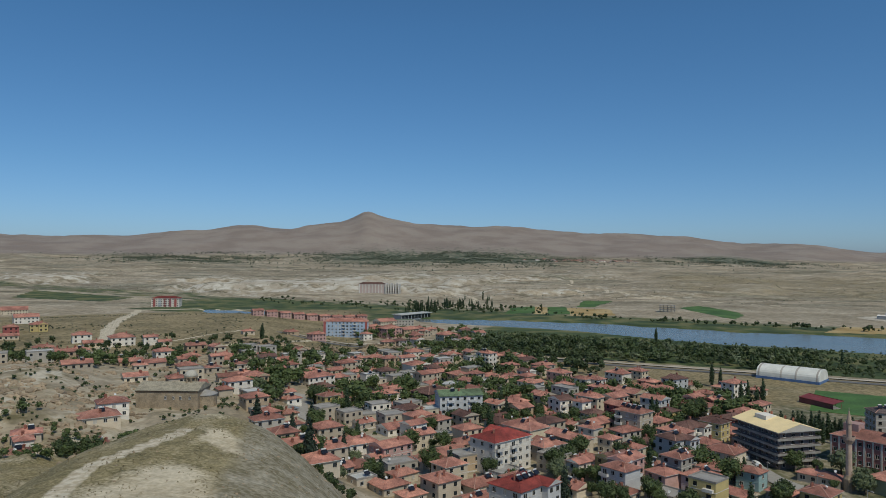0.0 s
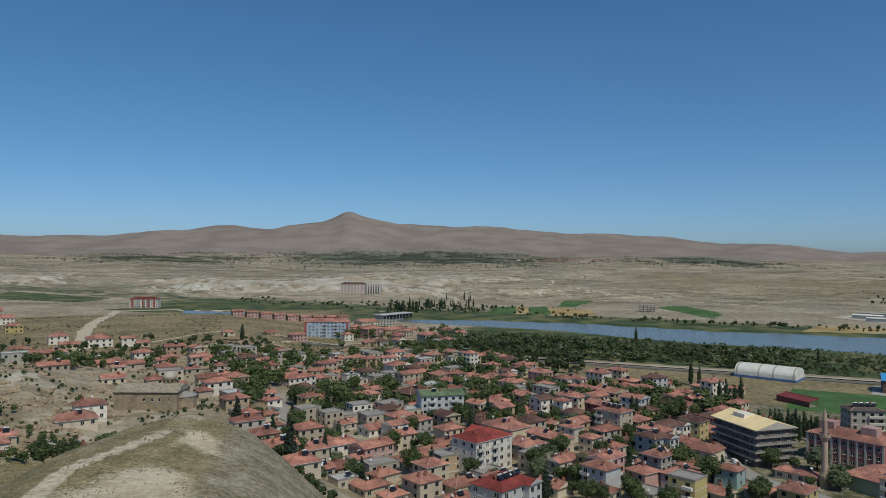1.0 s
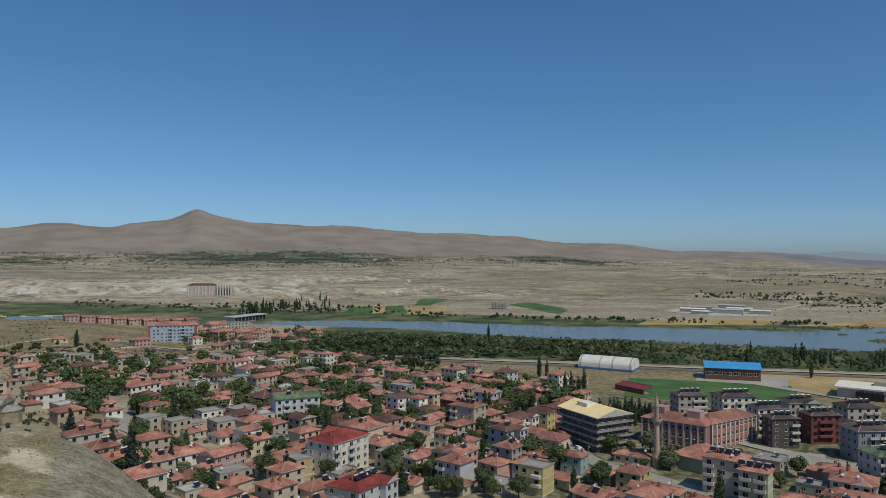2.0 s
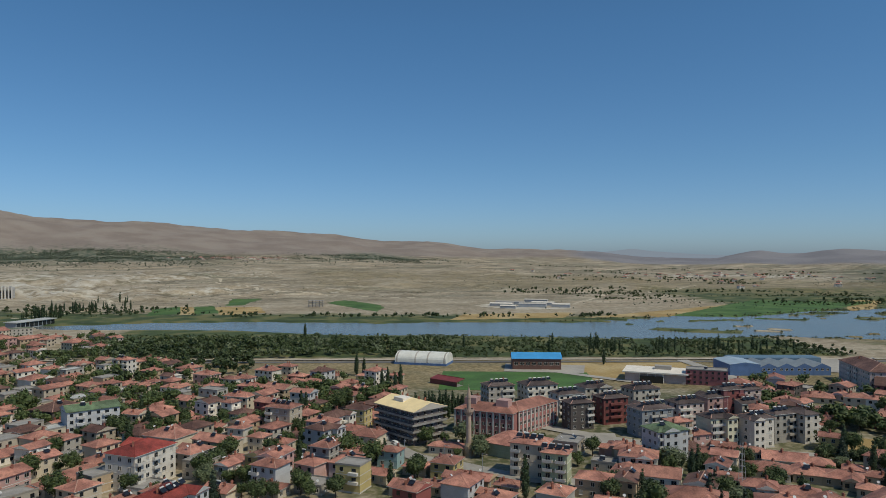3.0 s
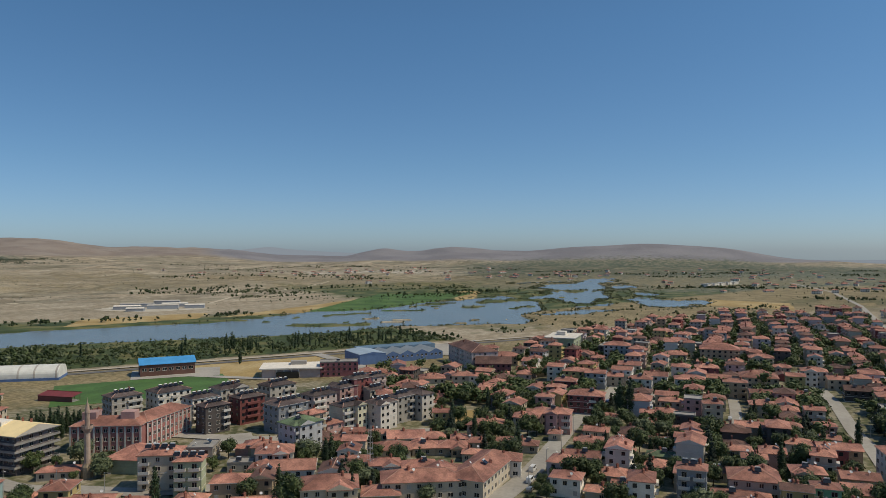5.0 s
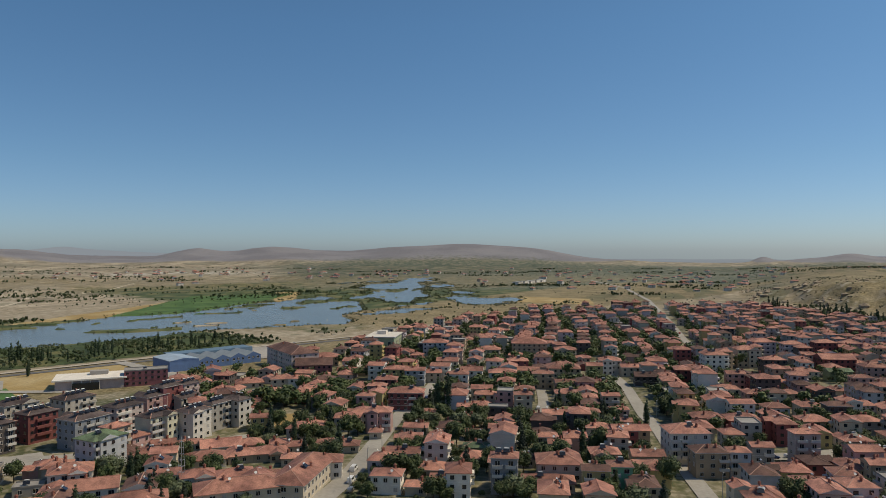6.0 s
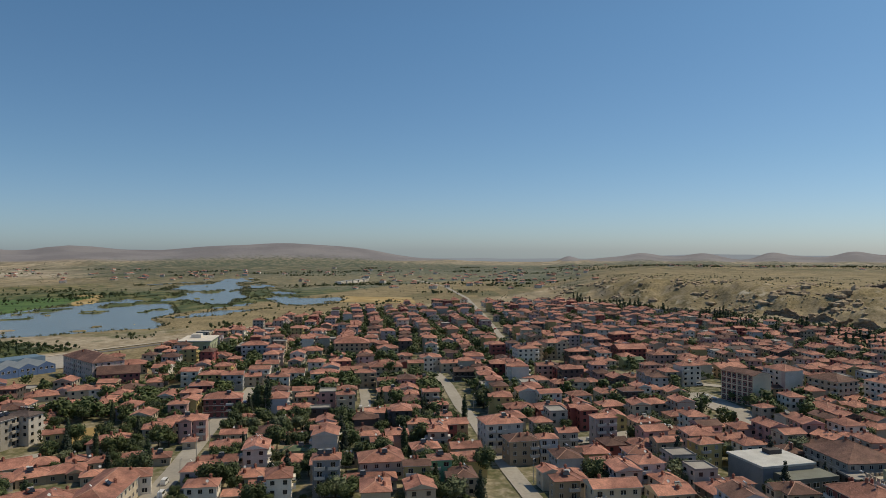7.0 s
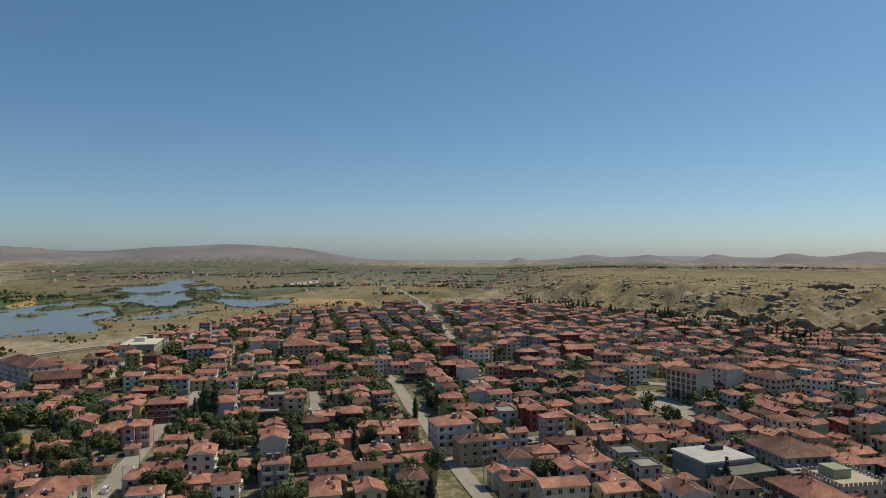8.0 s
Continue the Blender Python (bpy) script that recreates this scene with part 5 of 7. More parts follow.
tri = house(-405, 1047, 40, 15, 4, 88, "white", "R", close=True)


for i, colour in enumerate(("red", "bluegrey", "red", "maroon", "red")):
    panel = Shape()
    panel.box(-17 + 7.6 * i, -13.6 + 7.6 * i, -7.75, -7.5, 0.2, 11.8)
    part("accent_panel", panel.mesh("accent_panel", WALLS[colour]), tri)


def block(s, w, d, z0, z1, m=0, x=0.0, y=0.0):
    s.box(x - w / 2, x + w / 2, y - d / 2, y + d / 2, z0, z1, m)


def prism(s, w, d, z, rise, over=0.5, m=0, gable=1, x=0.0, y=0.0):
    """A gable roof of thickness 0.2 with its ridge along x."""
    a, b = w / 2 + over, d / 2 + over
    p = [(x - a, y - b, z), (x + a, y - b, z), (x + a, y + b, z), (x - a, y + b, z), (x - a, y, z + rise), (x + a, y, z + rise)]
    q = [(i, j, k + 0.2) for i, j, k in p]
    s.face([q[0], q[1], q[5], q[4]], m)
    s.face([q[2], q[3], q[4], q[5]], m)
    s.face([p[1], p[0], p[4], p[5]], gable)
    s.face([p[3], p[2], p[5], p[4]], gable)
    s.face([p[1], p[2], p[5]], gable)
    s.face([p[3], p[0], p[4]], gable)
    for i, j in ((0, 1), (1, 5), (5, 2), (2, 3), (3, 4), (4, 0)):
        s.face([p[i], p[j], q[j], q[i]], m)


def window_row(root, n, length, off, z, turn=0, kinds=(0,), step=None):
    for i in range(n):
        px = (i + 0.5) * length / n - length / 2
        part("window", WINDOWS[kinds[i % len(kinds)]], root, pose(0, 0, 0, 0, 0, turn) @ Matrix.Translation((px, -off, z)))


# unfinished block with straw-yellow sheet roof, open slabs and balconies
TAKEN.append((131, 281, 15))
root = thing("apartment_block", spot(131, 281, 165) @ Matrix.Diagonal((0.70, 1.0, 0.93, 1)), "unfinished grey concrete block under a straw-yellow sheet roof", "building")
s = Shape()
block(s, 34, 16, -2.5, 15)
part("wall", s.mesh("wall", surface("bare_block_infill", (0.17, 0.14, 0.135), vary=0.25)), root)
for k in range(1, 6):
    s = Shape()
    block(s, 37.5, 19.5, 3 * k - 0.2, 3 * k + 0.1)
    part("slab", s.mesh("slab", CONCRETE), root)
    if k < 5:
        for turn, length, off in ((0, 37.5, 9.75), (180, 37.5, 9.75), (90, 19.5, 18.75), (270, 19.5, 18.75)):
            s = Shape()
            s.box(-length / 2 + 0.2, length / 2 - 0.2, -off, -off + 0.12, 3 * k + 0.12, 3 * k + 0.75)
            part("parapet", s.mesh("parapet", CONCRETE), root, pose(0, 0, 0, 0, 0, turn))
for k in range(5):
    window_row(root, 9, 34, 8, 3 * k + 0.9, 0, (1, 0))
    window_row(root, 9, 34, 8, 3 * k + 0.9, 180, (1, 0))
    window_row(root, 4, 16, 17, 3 * k + 0.9, 270, (0, 1))
    window_row(root, 4, 16, 17, 3 * k + 0.9, 90, (0, 1))
s = Shape()
prism(s, 36.5, 18, 15.15, 3.0, 0.8, 0, 1)
roof = part("roof", s.mesh("roof", ROOFS["y"], WALLS["grey"]), root, None, "straw-yellow sheet roof")
s = Shape()
block(s, 9, 5, 15.5, 18.6, 0, -4, -2)
part("roof_house", s.mesh("roof_house", WALLS["white"]), roof)
for k in (-13, -8, 3, 9):
    part("chimney", CHIMNEY, roof, Matrix.Translation((k, 3, 17.6)))

house(24, 214, 16, 12, 4, 45, "bluewhite", "R", "hip")

# old stone church with low slab roof, drum and dome
TAKEN.append((-118, 316, 19))
root = thing("church", spot(-118, 314, 92, -1.5), "old brown stone church with grey slab roof and small dome", "church")
s = Shape()
block(s, 27, 15, -3, 9.2)
part("wall", s.mesh("wall", STONE), root)
s = Shape()
s.box(-13.7, 13.7, -7.7, -7.45, 8.6, 9.3)
s.box(-13.7, 13.7, 7.45, 7.7, 8.6, 9.3)
part("cornice", s.mesh("cornice", BARK), root)
s = Shape()
prism(s, 27.4, 15.4, 9.3, 2.6, 0.2, 0, 0)
roof = part("roof", s.mesh("roof", surface("roof_slabs", (0.30, 0.265, 0.20), vary=0.3, coarse=0.5, fine=2.0), STONE), root, None, "weathered grey stone slab roof")
for px in (-0.5, 3.0, 6.0, 10.0):
    part("window", WINDOWS[0], root, Matrix.Translation((px, -7.5, 5.6)) @ Matrix.Diagonal((0.7, 1, 1, 1)))
for k in range(8):
    a = math.pi * (k + 0.5) / 4
    s = Shape()
    s.tube(7.0 + 2.4 * math.cos(a), 1.5 + 2.4 * math.sin(a), [(0.5, 10.2), (0.42, 11), (0.42, 13.4), (0.55, 13.8)], 7)
    part("column", s.mesh("column", STONE), root)
s = Shape()
s.tube(7.0, 1.5, [(3.1, 9.6), (3.1, 10.4), (1.9, 10.41), (1.9, 13.7), (3.0, 13.71), (3.0, 14.2)], 16)
part("drum", s.mesh("drum", STONE), root)
s = Shape()
s.tube(7.0, 1.5, [(2.9 * math.cos(math.pi * k / 16), 14.2 + 2.7 * math.sin(math.pi * k / 16)) for k in range(8)] + [(0.15, 16.95)], 18)
part("dome", s.mesh("dome", surface("dome_plaster", (0.46, 0.43, 0.37), vary=0.2), flat=False), root, None, "pale plastered dome")
s = Shape()
s.tube(13.6, 0.5, [(5.2, -3), (5.2, 6.6)], 14)
part("apse", s.mesh("apse", STONE), root)
s = Shape()
s.tube(13.6, 0.5, [(5.5, 6.6), (5.5, 6.9), (0.4, 8.6)], 14)
part("apse_roof", s.mesh("apse_roof", ROOFS["f"]), root)

# sports hall: white membrane vault with dark straps
root = thing("sports_hall", spot(227, 464, 133), "long white membrane sports hall with dark straps", "hall")


def vault(x0, x1, half, wall, crown, grow, mat, name):
    s, prof = Shape(), []
    for k in range(17):
        a = math.pi * k / 16
        prof.append((-(half + grow) * math.cos(a), wall + (crown - wall + grow) * math.sin(a) ** 0.8))
    prof = [(-half - grow, 0)] + prof + [(half + grow, 0)]
    n = len(prof)
    s.v = [(x0, *p) for p in prof] + [(x1, *p) for p in prof]
    s.f = [(i, i + 1, n + i + 1, n + i) for i in range(n - 1)] + [tuple(range(n))[::-1], tuple(range(n, 2 * n))]
    s.m = [0] * len(s.f)
    return s.mesh(name, mat)


part("membrane", vault(-19, 19, 9.5, 2.6, 8.6, 0, MEMBRANE, "membrane"), root)
for px in (-17.6, -3.8, 5.2, 17.6):
    part("strap", vault(px - 0.55, px + 0.55, 9.5, 2.6, 8.6, 0.06, WALLS["grey"], "strap"), root)
s = Shape()
for x0, x1, y0, y1 in ((-19.3, 19.3, -9.8, -9.6), (-19.3, 19.3, 9.6, 9.8), (19.1, 19.3, -9.6, 9.6)):
    s.box(x0, x1, y0, y1, 0, 1.6)
part("skirt", s.mesh("skirt", BLUEWALL), root)

# gymnasium with a blue roof and brick walls
root = thing("gymnasium", spot(287, 410, 120), "brick gymnasium with bright blue sheet roof", "hall")
s = Shape()
block(s, 33, 18, -1, 7.5)
part("wall", s.mesh("wall", surface("brown_brick", (0.17, 0.085, 0.065), vary=0.2)), root)
s = Shape()
prism(s, 33, 18, 7.5, 3.2, 0.8, 0, 1)
part("roof", s.mesh("roof", BLUE, BRICK), root, None, "bright blue sheet roof")
for k in range(8):
    part("window", WINDOWS[1], root, Matrix.Translation((-14 + 4 * k, -9, 3.4)) @ Matrix.Diagonal((1.6, 1, 1.3, 1)))
ribbon("pavement", [(268, 420), (300, 398), (312, 388)], 34, PAVING, "pale paved yard round the gymnasium", lift=0.15)

# football pitch and stand
s = Shape()
for k in range(12):
    for j in range(8):
        s.box(-48 + 8 * k, -40 + 8 * k, -32 + 8 * j, -24 + 8 * j, -0.5, 0.18 + 0.006 * (k % 2))
tagged(new("pitch", s.mesh("pitch", TURF)), "green mown football pitch with stripes", "pitch", kind="structure").matrix_world = spot(248, 374, 120)
TAKEN.append((203, 383, 13))
root = thing("grandstand", spot(203, 383, 160) @ Matrix.Diagonal((0.62, 0.75, 0.68, 1)), "small grandstand under a dark red sheet roof", "grandstand")
for k in range(5):
    s = Shape()
    s.box(-17, 17, -3 + 1.2 * k, 4, 0.5 * k, 0.5 * k + 0.5)
    part("step", s.mesh("step", CONCRETE), root, pose(0, 0, 0, 0, 0, 180))
for k in range(7):
    s = Shape()
    s.tube(-16.5 + 5.5 * k, 3.8, [(0.16, 0), (0.14, 6.0)], 8)
    part("post", s.mesh("post", REDSHEET), root)
s = Shape()
s.face([(-18, -5, 4.4), (18, -5, 4.4), (18, 4.5, 6.4), (-18, 4.5, 6.4)])
s.face([(-18, -5, 4.2), (-18, 4.5, 6.2), (18, 4.5, 6.2), (18, -5, 4.2)])
s.box(-18, 18, 4.4, 4.6, 5.9, 6.7)
part("roof", s.mesh("roof", REDSHEET), root, None, "dark red sheet roof")
s = Shape()
s.box(-17.5, 17.5, -4.7, -4.5, 0, 4.2)
part("back_wall", s.mesh("back_wall", WALLS["darkred"]), root)

# works with saw-tooth blue roofs
root = thing("warehouse", spot(420, 322, 117), "blue sheet-metal works with a row of gable bays", "warehouse")
s = Shape()
block(s, 20, 28, -1, 7.2, 0, -26, 0)
part("front_block", s.mesh("front_block", BLUEWALL), root)
s = Shape()
prism(s, 28, 20, 7.2, 1.4, 0.2, 0, 1)
part("front_roof", s.mesh("front_roof", surface("pale_blue_sheet", (0.34, 0.42, 0.50), rough=0.5, vary=0.1, tone=0), BLUEWALL), root, pose(-26, 0, 0, 0, 0, 90))
GREYSHEET = surface("grey_sheet", (0.27, 0.30, 0.32), rough=0.5, vary=0.12, tone=0)
for k in range(4):
    s = Shape()
    block(s, 11.6, 26, -1, 5.2)
    bay = part("bay", s.mesh("bay", BLUEWALL), root, Matrix.Translation((-10 + 11.7 * k, 0, 0)))
    s = Shape()
    prism(s, 26, 11.6, 5.2, 2.6, 0.05, 0, 1)
    part("roof", s.mesh("roof", GREYSHEET, BLUEWALL), bay, pose(0, 0, 0, 0, 0, 90))
    for j in (-3.5, 0, 3.5):
        part("window", WINDOWS[1], bay, Matrix.Translation((j, -13, 3.2)))
s = Shape()
block(s, 62, 14, -1, 7.6, 0, 8, 21)
part("rear_hall", s.mesh("rear_hall", surface("slate_blue_sheet", (0.12, 0.19, 0.26), rough=0.5, vary=0.15, tone=0)), root)
ribbon("pavement", [(455, 300), (490, 325), (505, 350)], 34, PAVING, "pale gravel yard by the works", lift=0.15)

# minaret and mosque
root = thing("minaret", spot(139, 244), "slender stone minaret with pointed metal cap", "minaret")
s = Shape()
s.tube(0, 0, [(1.9, -1), (1.9, 4.2), (1.25, 5.4)], 10)
part("base", s.mesh("base", STONE), root)
TUFF = surface("pink_tuff", (0.46, 0.34, 0.27), vary=0.15, coarse=0.5, fine=2.5)
s = Shape()
s.tube(0, 0, [(1.05, 5.3), (0.95, 17.0)], 14)
part("shaft", s.mesh("shaft", TUFF), root)
s = Shape()
s.tube(0, 0, [(1.15, 16.2), (1.9, 17.6), (1.95, 18.7), (1.8, 18.7), (1.8, 17.7), (0.9, 17.7)], 14)
part("balcony", s.mesh("balcony", TUFF), root)
s = Shape()
s.tube(0, 0, [(0.85, 17.7), (0.8, 23.0)], 14)
part("upper_shaft", s.mesh("upper_shaft", TUFF), root)
s = Shape()
s.tube(0, 0, [(0.98, 23.0), (0.9, 23.5), (0.06, 27.6), (0.02, 28.6)], 14)
part("spire", s.mesh("spire", TUFF), root, None, "pointed stone cap")
TAKEN.append((156, 241, 9))
house(157, 242, 19, 15, 1, 62, "palegreen", "r", "hip", lift=2.0)

# long red school with white pilasters
TAKEN.append((166, 272, 15))
TAKEN.append((188, 272, 14))


SCHOOLRED = surface("school_red", (0.36, 0.15, 0.135), vary=0.15)


def school_wing(x, y, w, d, heading, label):
    root = thing("school", spot(x, y, heading), label, "school")
    s = Shape()
    block(s, w, d, -2, 10.5)
    part("wall", s.mesh("wall", SCHOOLRED), root)
    s, _ = roof_mesh(w, d, "hip", 2.6)
    roof = part("roof", s.mesh("roof", ROOFS["r"], TRIM, WALLS["pink"], RIDGE), root, Matrix.Translation((0, 0, 10.5)))
    for turn, off in ((0, d / 2), (180, d / 2)):
        n = int(w / 3)
        for i in range(n + 1):
            s = Shape()
            px = -w / 2 + i * w / n
            s.box(px - 0.35, px + 0.35, -off - 0.22, -off + 0.02, 0, 10.3)
            part("pilaster", s.mesh("pilaster", TRIM), root, pose(0, 0, 0, 0, 0, turn))
        for k in range(3):
            window_row(root, n, w, off, 3.4 * k + 1.2, turn)
    return root, roof


r1, f1 = school_wing(166, 273, 27, 14, 142, "long three-storey pink school with white pilasters and tiled roof")
for k in (-8, 7):
    s = Shape()
    block(s, 5.5, 5.5, 0.5, 4.6, 0, k, 0)
    part("roof_house", s.mesh("roof_house", WALLS["pink"]), f1)
r2, f2 = school_wing(186, 272, 30, 12, 70, "red school wing with white pilasters and tiled roof")

ribbon("pavement", [(188, 230), (198, 240), (205, 250)], 20, PAVING, "pale concrete yard before the school", lift=0.15)

# L-shaped school below the street
TAKEN.append((200, 132, 15))
TAKEN.append((214, 126, 11))
house(191, 136, 27, 12, 2, 140, "cream", "r", "hip")
house(211, 125, 34, 13, 2, 80, "cream", "r", "hip", lift=0.4)

# modern white hall with a flat slab roof
root = thing("cultural_hall", spot(328, 337, 138), "low modern white hall with overhanging flat roof", "hall")
s = Shape()
block(s, 36, 22, -1, 5.6)
part("wall", s.mesh("wall", WALLS["pinkgrey"]), root)
s = Shape()
block(s, 39, 25, 5.6, 6.4)
part("roof", s.mesh("roof", WALLS["white"]), root)
s = Shape()
block(s, 10, 6, 6.4, 8.6, 0, 4, 4)
part("roof_house", s.mesh("roof_house", WALLS["grey"]), root)
s = Shape()
block(s, 14, 3, -0.5, 4.2, 0, -2, -11.4)
part("glass_front", s.mesh("glass_front", GLASS), root)
for k in range(4):
    s = Shape()
    s.tube(-9 + 4.6 * k, -12, [(0.3, -0.5), (0.3, 5.6)], 8)
    part("column", s.mesh("column", WALLS["white"]), root)
TAKEN.append((345, 312, 10))
house(345, 312, 24, 12, 3, 138, "maroon", "f")

# large blocks on the far side of town
house(428, 262, 48, 19, 4, 38, "pinkgrey", "b", "hip", close=True)
root = thing("public_hall", spot(522, 235, 77), "yellow-green public hall with pale flat roof", "hall")
s = Shape()
block(s, 34, 22, -1, 12.5)
part("wall", s.mesh("wall", WALLS["palegreen"]), root)
s = Shape()
block(s, 36, 24, 12.5, 13.2)
block(s, 8, 7, 13.2, 16, 0, 3, 2)
part("roof", s.mesh("roof", WALLS["white"]), root)
for turn, off, n, ln in ((0, 11, 5, 34), (180, 11, 5, 34), (90, 17, 3, 22), (270, 17, 3, 22)):
    for i in range(n):
        px = (i + 0.5) * ln / n - ln / 2
        part("window", WINDOWS[1], root, pose(0, 0, 0, 0, 0, turn) @ Matrix.Translation((px, -off, 2.5)) @ Matrix.Diagonal((1.2, 1, 5.0, 1)))

# tall corner block with brick-red panels
TAKEN.append((390, -124, 12))
root = thing("apartment_block", spot(390, -124, 60) @ Matrix.Diagonal((0.88, 0.9, 0.95, 1)), "five-storey cream block with brick-red panels between windows", "building")
s = Shape()
block(s, 24, 14, -1, 16.5)
part("wall", s.mesh("wall", WALLS["cream"]), root)
s = Shape()
prism(s, 24, 14, 16.5, 1.6, 0.6, 0, 1)
part("roof", s.mesh("roof", ROOFS["b"], WALLS["cream"]), root)
for turn, off in ((0, 7), (180, 7)):
    for i in range(6):
        for k in range(5):
            s = Shape()
            s.box(-1.4, 1.4, -0.08, 0.02, -0.1, 2.5)
            m = pose(0, 0, 0, 0, 0, turn) @ Matrix.Translation((-10 + 4 * i, -off, 3.3 * k + 0.5))
            panel = part("panel", s.mesh("panel", WALLS["darkred"]), root, m, "brick-red panel")
            part("window", WINDOWS[1], panel, Matrix.Translation((0, -0.08, 0.6)))

# covered market, its neighbours and the battlemented block
TAKEN.append((250, -92, 17))
root = thing("market_hall", spot(256, -89.5, 70), "market hall with white flat roof and grey-green front", "hall")
s = Shape()
block(s, 18, 20, -1, 8)
part("wall", s.mesh("wall", WALLS["bluegrey"]), root)
s = Shape()
block(s, 19, 21, 8, 8.7)
part("roof", s.mesh("roof", ROOFS["w"]), root, None, "white flat roof")
s = Shape()
block(s, 4, 5, 8.7, 10.2, 0, 4, -4)
part("roof_house", s.mesh("roof_house", WALLS["dark"]), root)
s = Shape()
block(s, 9, 18, -1, 6.6, 0, -13.45, -3)
part("annex", s.mesh("annex", surface("grey_green_cladding", (0.16, 0.17, 0.145), vary=0.15)), root)
for i in range(5):
    part("window", WINDOWS[1], root, pose(0, 0, 0, 0, 0, 270) @ Matrix.Translation((-4.4 + 3.6 * i, -17.95, 3.6)) @ Matrix.Diagonal((1.5, 1, 1.2, 1)))
    part("window", WINDOWS[1], root, pose(0, 0, 0, 0, 0, 270) @ Matrix.Translation((-4.4 + 3.6 * i, -17.95, 0.6)) @ Matrix.Diagonal((1.8, 1, 1.2, 1)))
house(262, -119, 24, 20, 3, 78, "grey", "b", "hip")
TAKEN.append((224, -118, 10))
root = thing("battlemented_block", spot(224, -119, 78), "tan stone-faced block with battlements along its flat roof", "building")
s = Shape()
block(s, 17, 17, -1, 10.5)
part("wall", s.mesh("wall", WALLS["stone"]), root)
s = Shape()
block(s, 7, 6, 10.5, 13.4, 0, 2, 2)
part("roof_house", s.mesh("roof_house", WALLS["palegreen"]), root)
for turn in (0, 90, 180, 270):
    for i in range(11):
        s = Shape()
        s.box(-8.5 + 1.6 * i, -7.6 + 1.6 * i, -8.5, -8.1, 10.5, 11.5)
        part("merlon", s.mesh("merlon", WALLS["stone"]), root, pose(0, 0, 0, 0, 0, turn))
    for k in range(3):
        window_row(root, 5, 17, 8.5, 3.4 * k + 1.0, turn)
house(208, -100, 19, 14, 4, 78, "darkred", "r", "hip")

# unfinished hotel on the far slope: tiled wing and bare concrete fins
root = thing("hotel", spot(-128, 1440, 96), "unfinished pale concrete hotel with red-tiled wing on bare slope", "building")
s = Shape()
block(s, 54, 16, -4, 19, 0, -14, 0)
part("wall", s.mesh("wall", WALLS["pinkgrey"]), root)
s, _ = roof_mesh(54, 16, "hip", 4)
part("roof", s.mesh("roof", ROOFS["b"], TRIM, TRIM, RIDGE), root, Matrix.Translation((-14, 0, 19)))
for k in range(9):
    s = Shape()
    s.box(-40 + 6.5 * k, -38.2 + 6.5 * k, -9.2, -8, -4, 19)
    part("pier", s.mesh("pier", TRIM), root)
for k in range(6):
    s = Shape()
    s.box(15 + 5 * k, 17 + 5 * k, -14, 8, -8, 21 - 1.5 * (k % 2))
    part("fin", s.mesh("fin", TRIM), root)
for k in range(4):
    s = Shape()
    s.box(15, 42, -12, 8, 4.5 * k, 4.5 * k + 0.6)
    part("slab", s.mesh("slab", CONCRETE), root)

# low works beyond the river
for i, (px, py, w, d, h) in enumerate(((572, 905, 34, 14, 7), (605, 872, 40, 14, 8), (640, 895, 34, 13, 7), (600, 925, 44, 13, 8), (640, 850, 26, 13, 7), (655, 935, 36, 13, 8), (560, 868, 22, 12, 6))):
    root = thing("factory_shed", spot(px, py, 132), "low grey factory shed with pale roof", "shed", "works beyond the river")
    s = Shape()
    h = 0.62 * h
    block(s, w, d, -2, h)
    part("wall", s.mesh("wall", WALLS["bluegrey"]), root)
    s = Shape()
    prism(s, w, d, h, 1.2, 0.3, 0, 1)
    part("roof", s.mesh("roof", (WALLS["white"], WALLS["grey"])[i % 2], WALLS["grey"]), root)
root = thing("concrete_frame", spot(318, 1010, 110), "open two-storey concrete frame of an unfinished house", "building")
for k in range(3):
    s = Shape()
    block(s, 22, 12, 3.4 * k + 2.8, 3.4 * k + 3.2)
    part("slab", s.mesh("slab", CONCRETE), root)
for i in range(5):
    for j in (-5, 5):
        s = Shape()
        block(s, 0.6, 0.6, -2, 10, 0, -10 + 5 * i, j)
        part("column", s.mesh("column", CONCRETE), root)

# terraced houses near the bridge, covered bridge-side hall
for k in range(9):
    house(-205 + 13.5 * k, 790 + 7.5 * k, 12, 9, 2, 61, "pink", "r", "gable")
house(-52, 800, 38, 13, 2, 78, "grey", "g", "flat", close=False)

# long flat-roofed hall on the bank
root = thing("riverside_hall", spot(-38, 893, 40), "long flat-roofed hall with dark glass front on the bank", "hall")
s = Shape()
block(s, 54, 13, -1, 6)
part("wall", s.mesh("wall", WALLS["bluegrey"]), root)
s = Shape()
block(s, 57, 16, 6, 6.8)
part("roof", s.mesh("roof", ROOFS["w"]), root, None, "pale flat roof")
for k in range(9):
    s = Shape()
    s.box(-26 + 6 * k, -21 + 6 * k, -6.7, -6.4, 0.4, 5.4)
    part("window", s.mesh("window", GLASS), root)
TAKEN.append((-38, 893, 20))

# ruined fort on the plateau
root = thing("ruined_fort", spot(880, -452, 175), "ruined dark stone fort on the dry plateau", "ruin")
s = Shape()
for k in range(9):
    s.box(-28 + 6 * k, -22 + 6 * k, -4, 4, -6, 4.5 + 2.2 * ((k * 7) % 5) / 4)
part("wall", s.mesh("wall", surface("dark_tuff", (0.15, 0.11, 0.08), vary=0.3)), root)

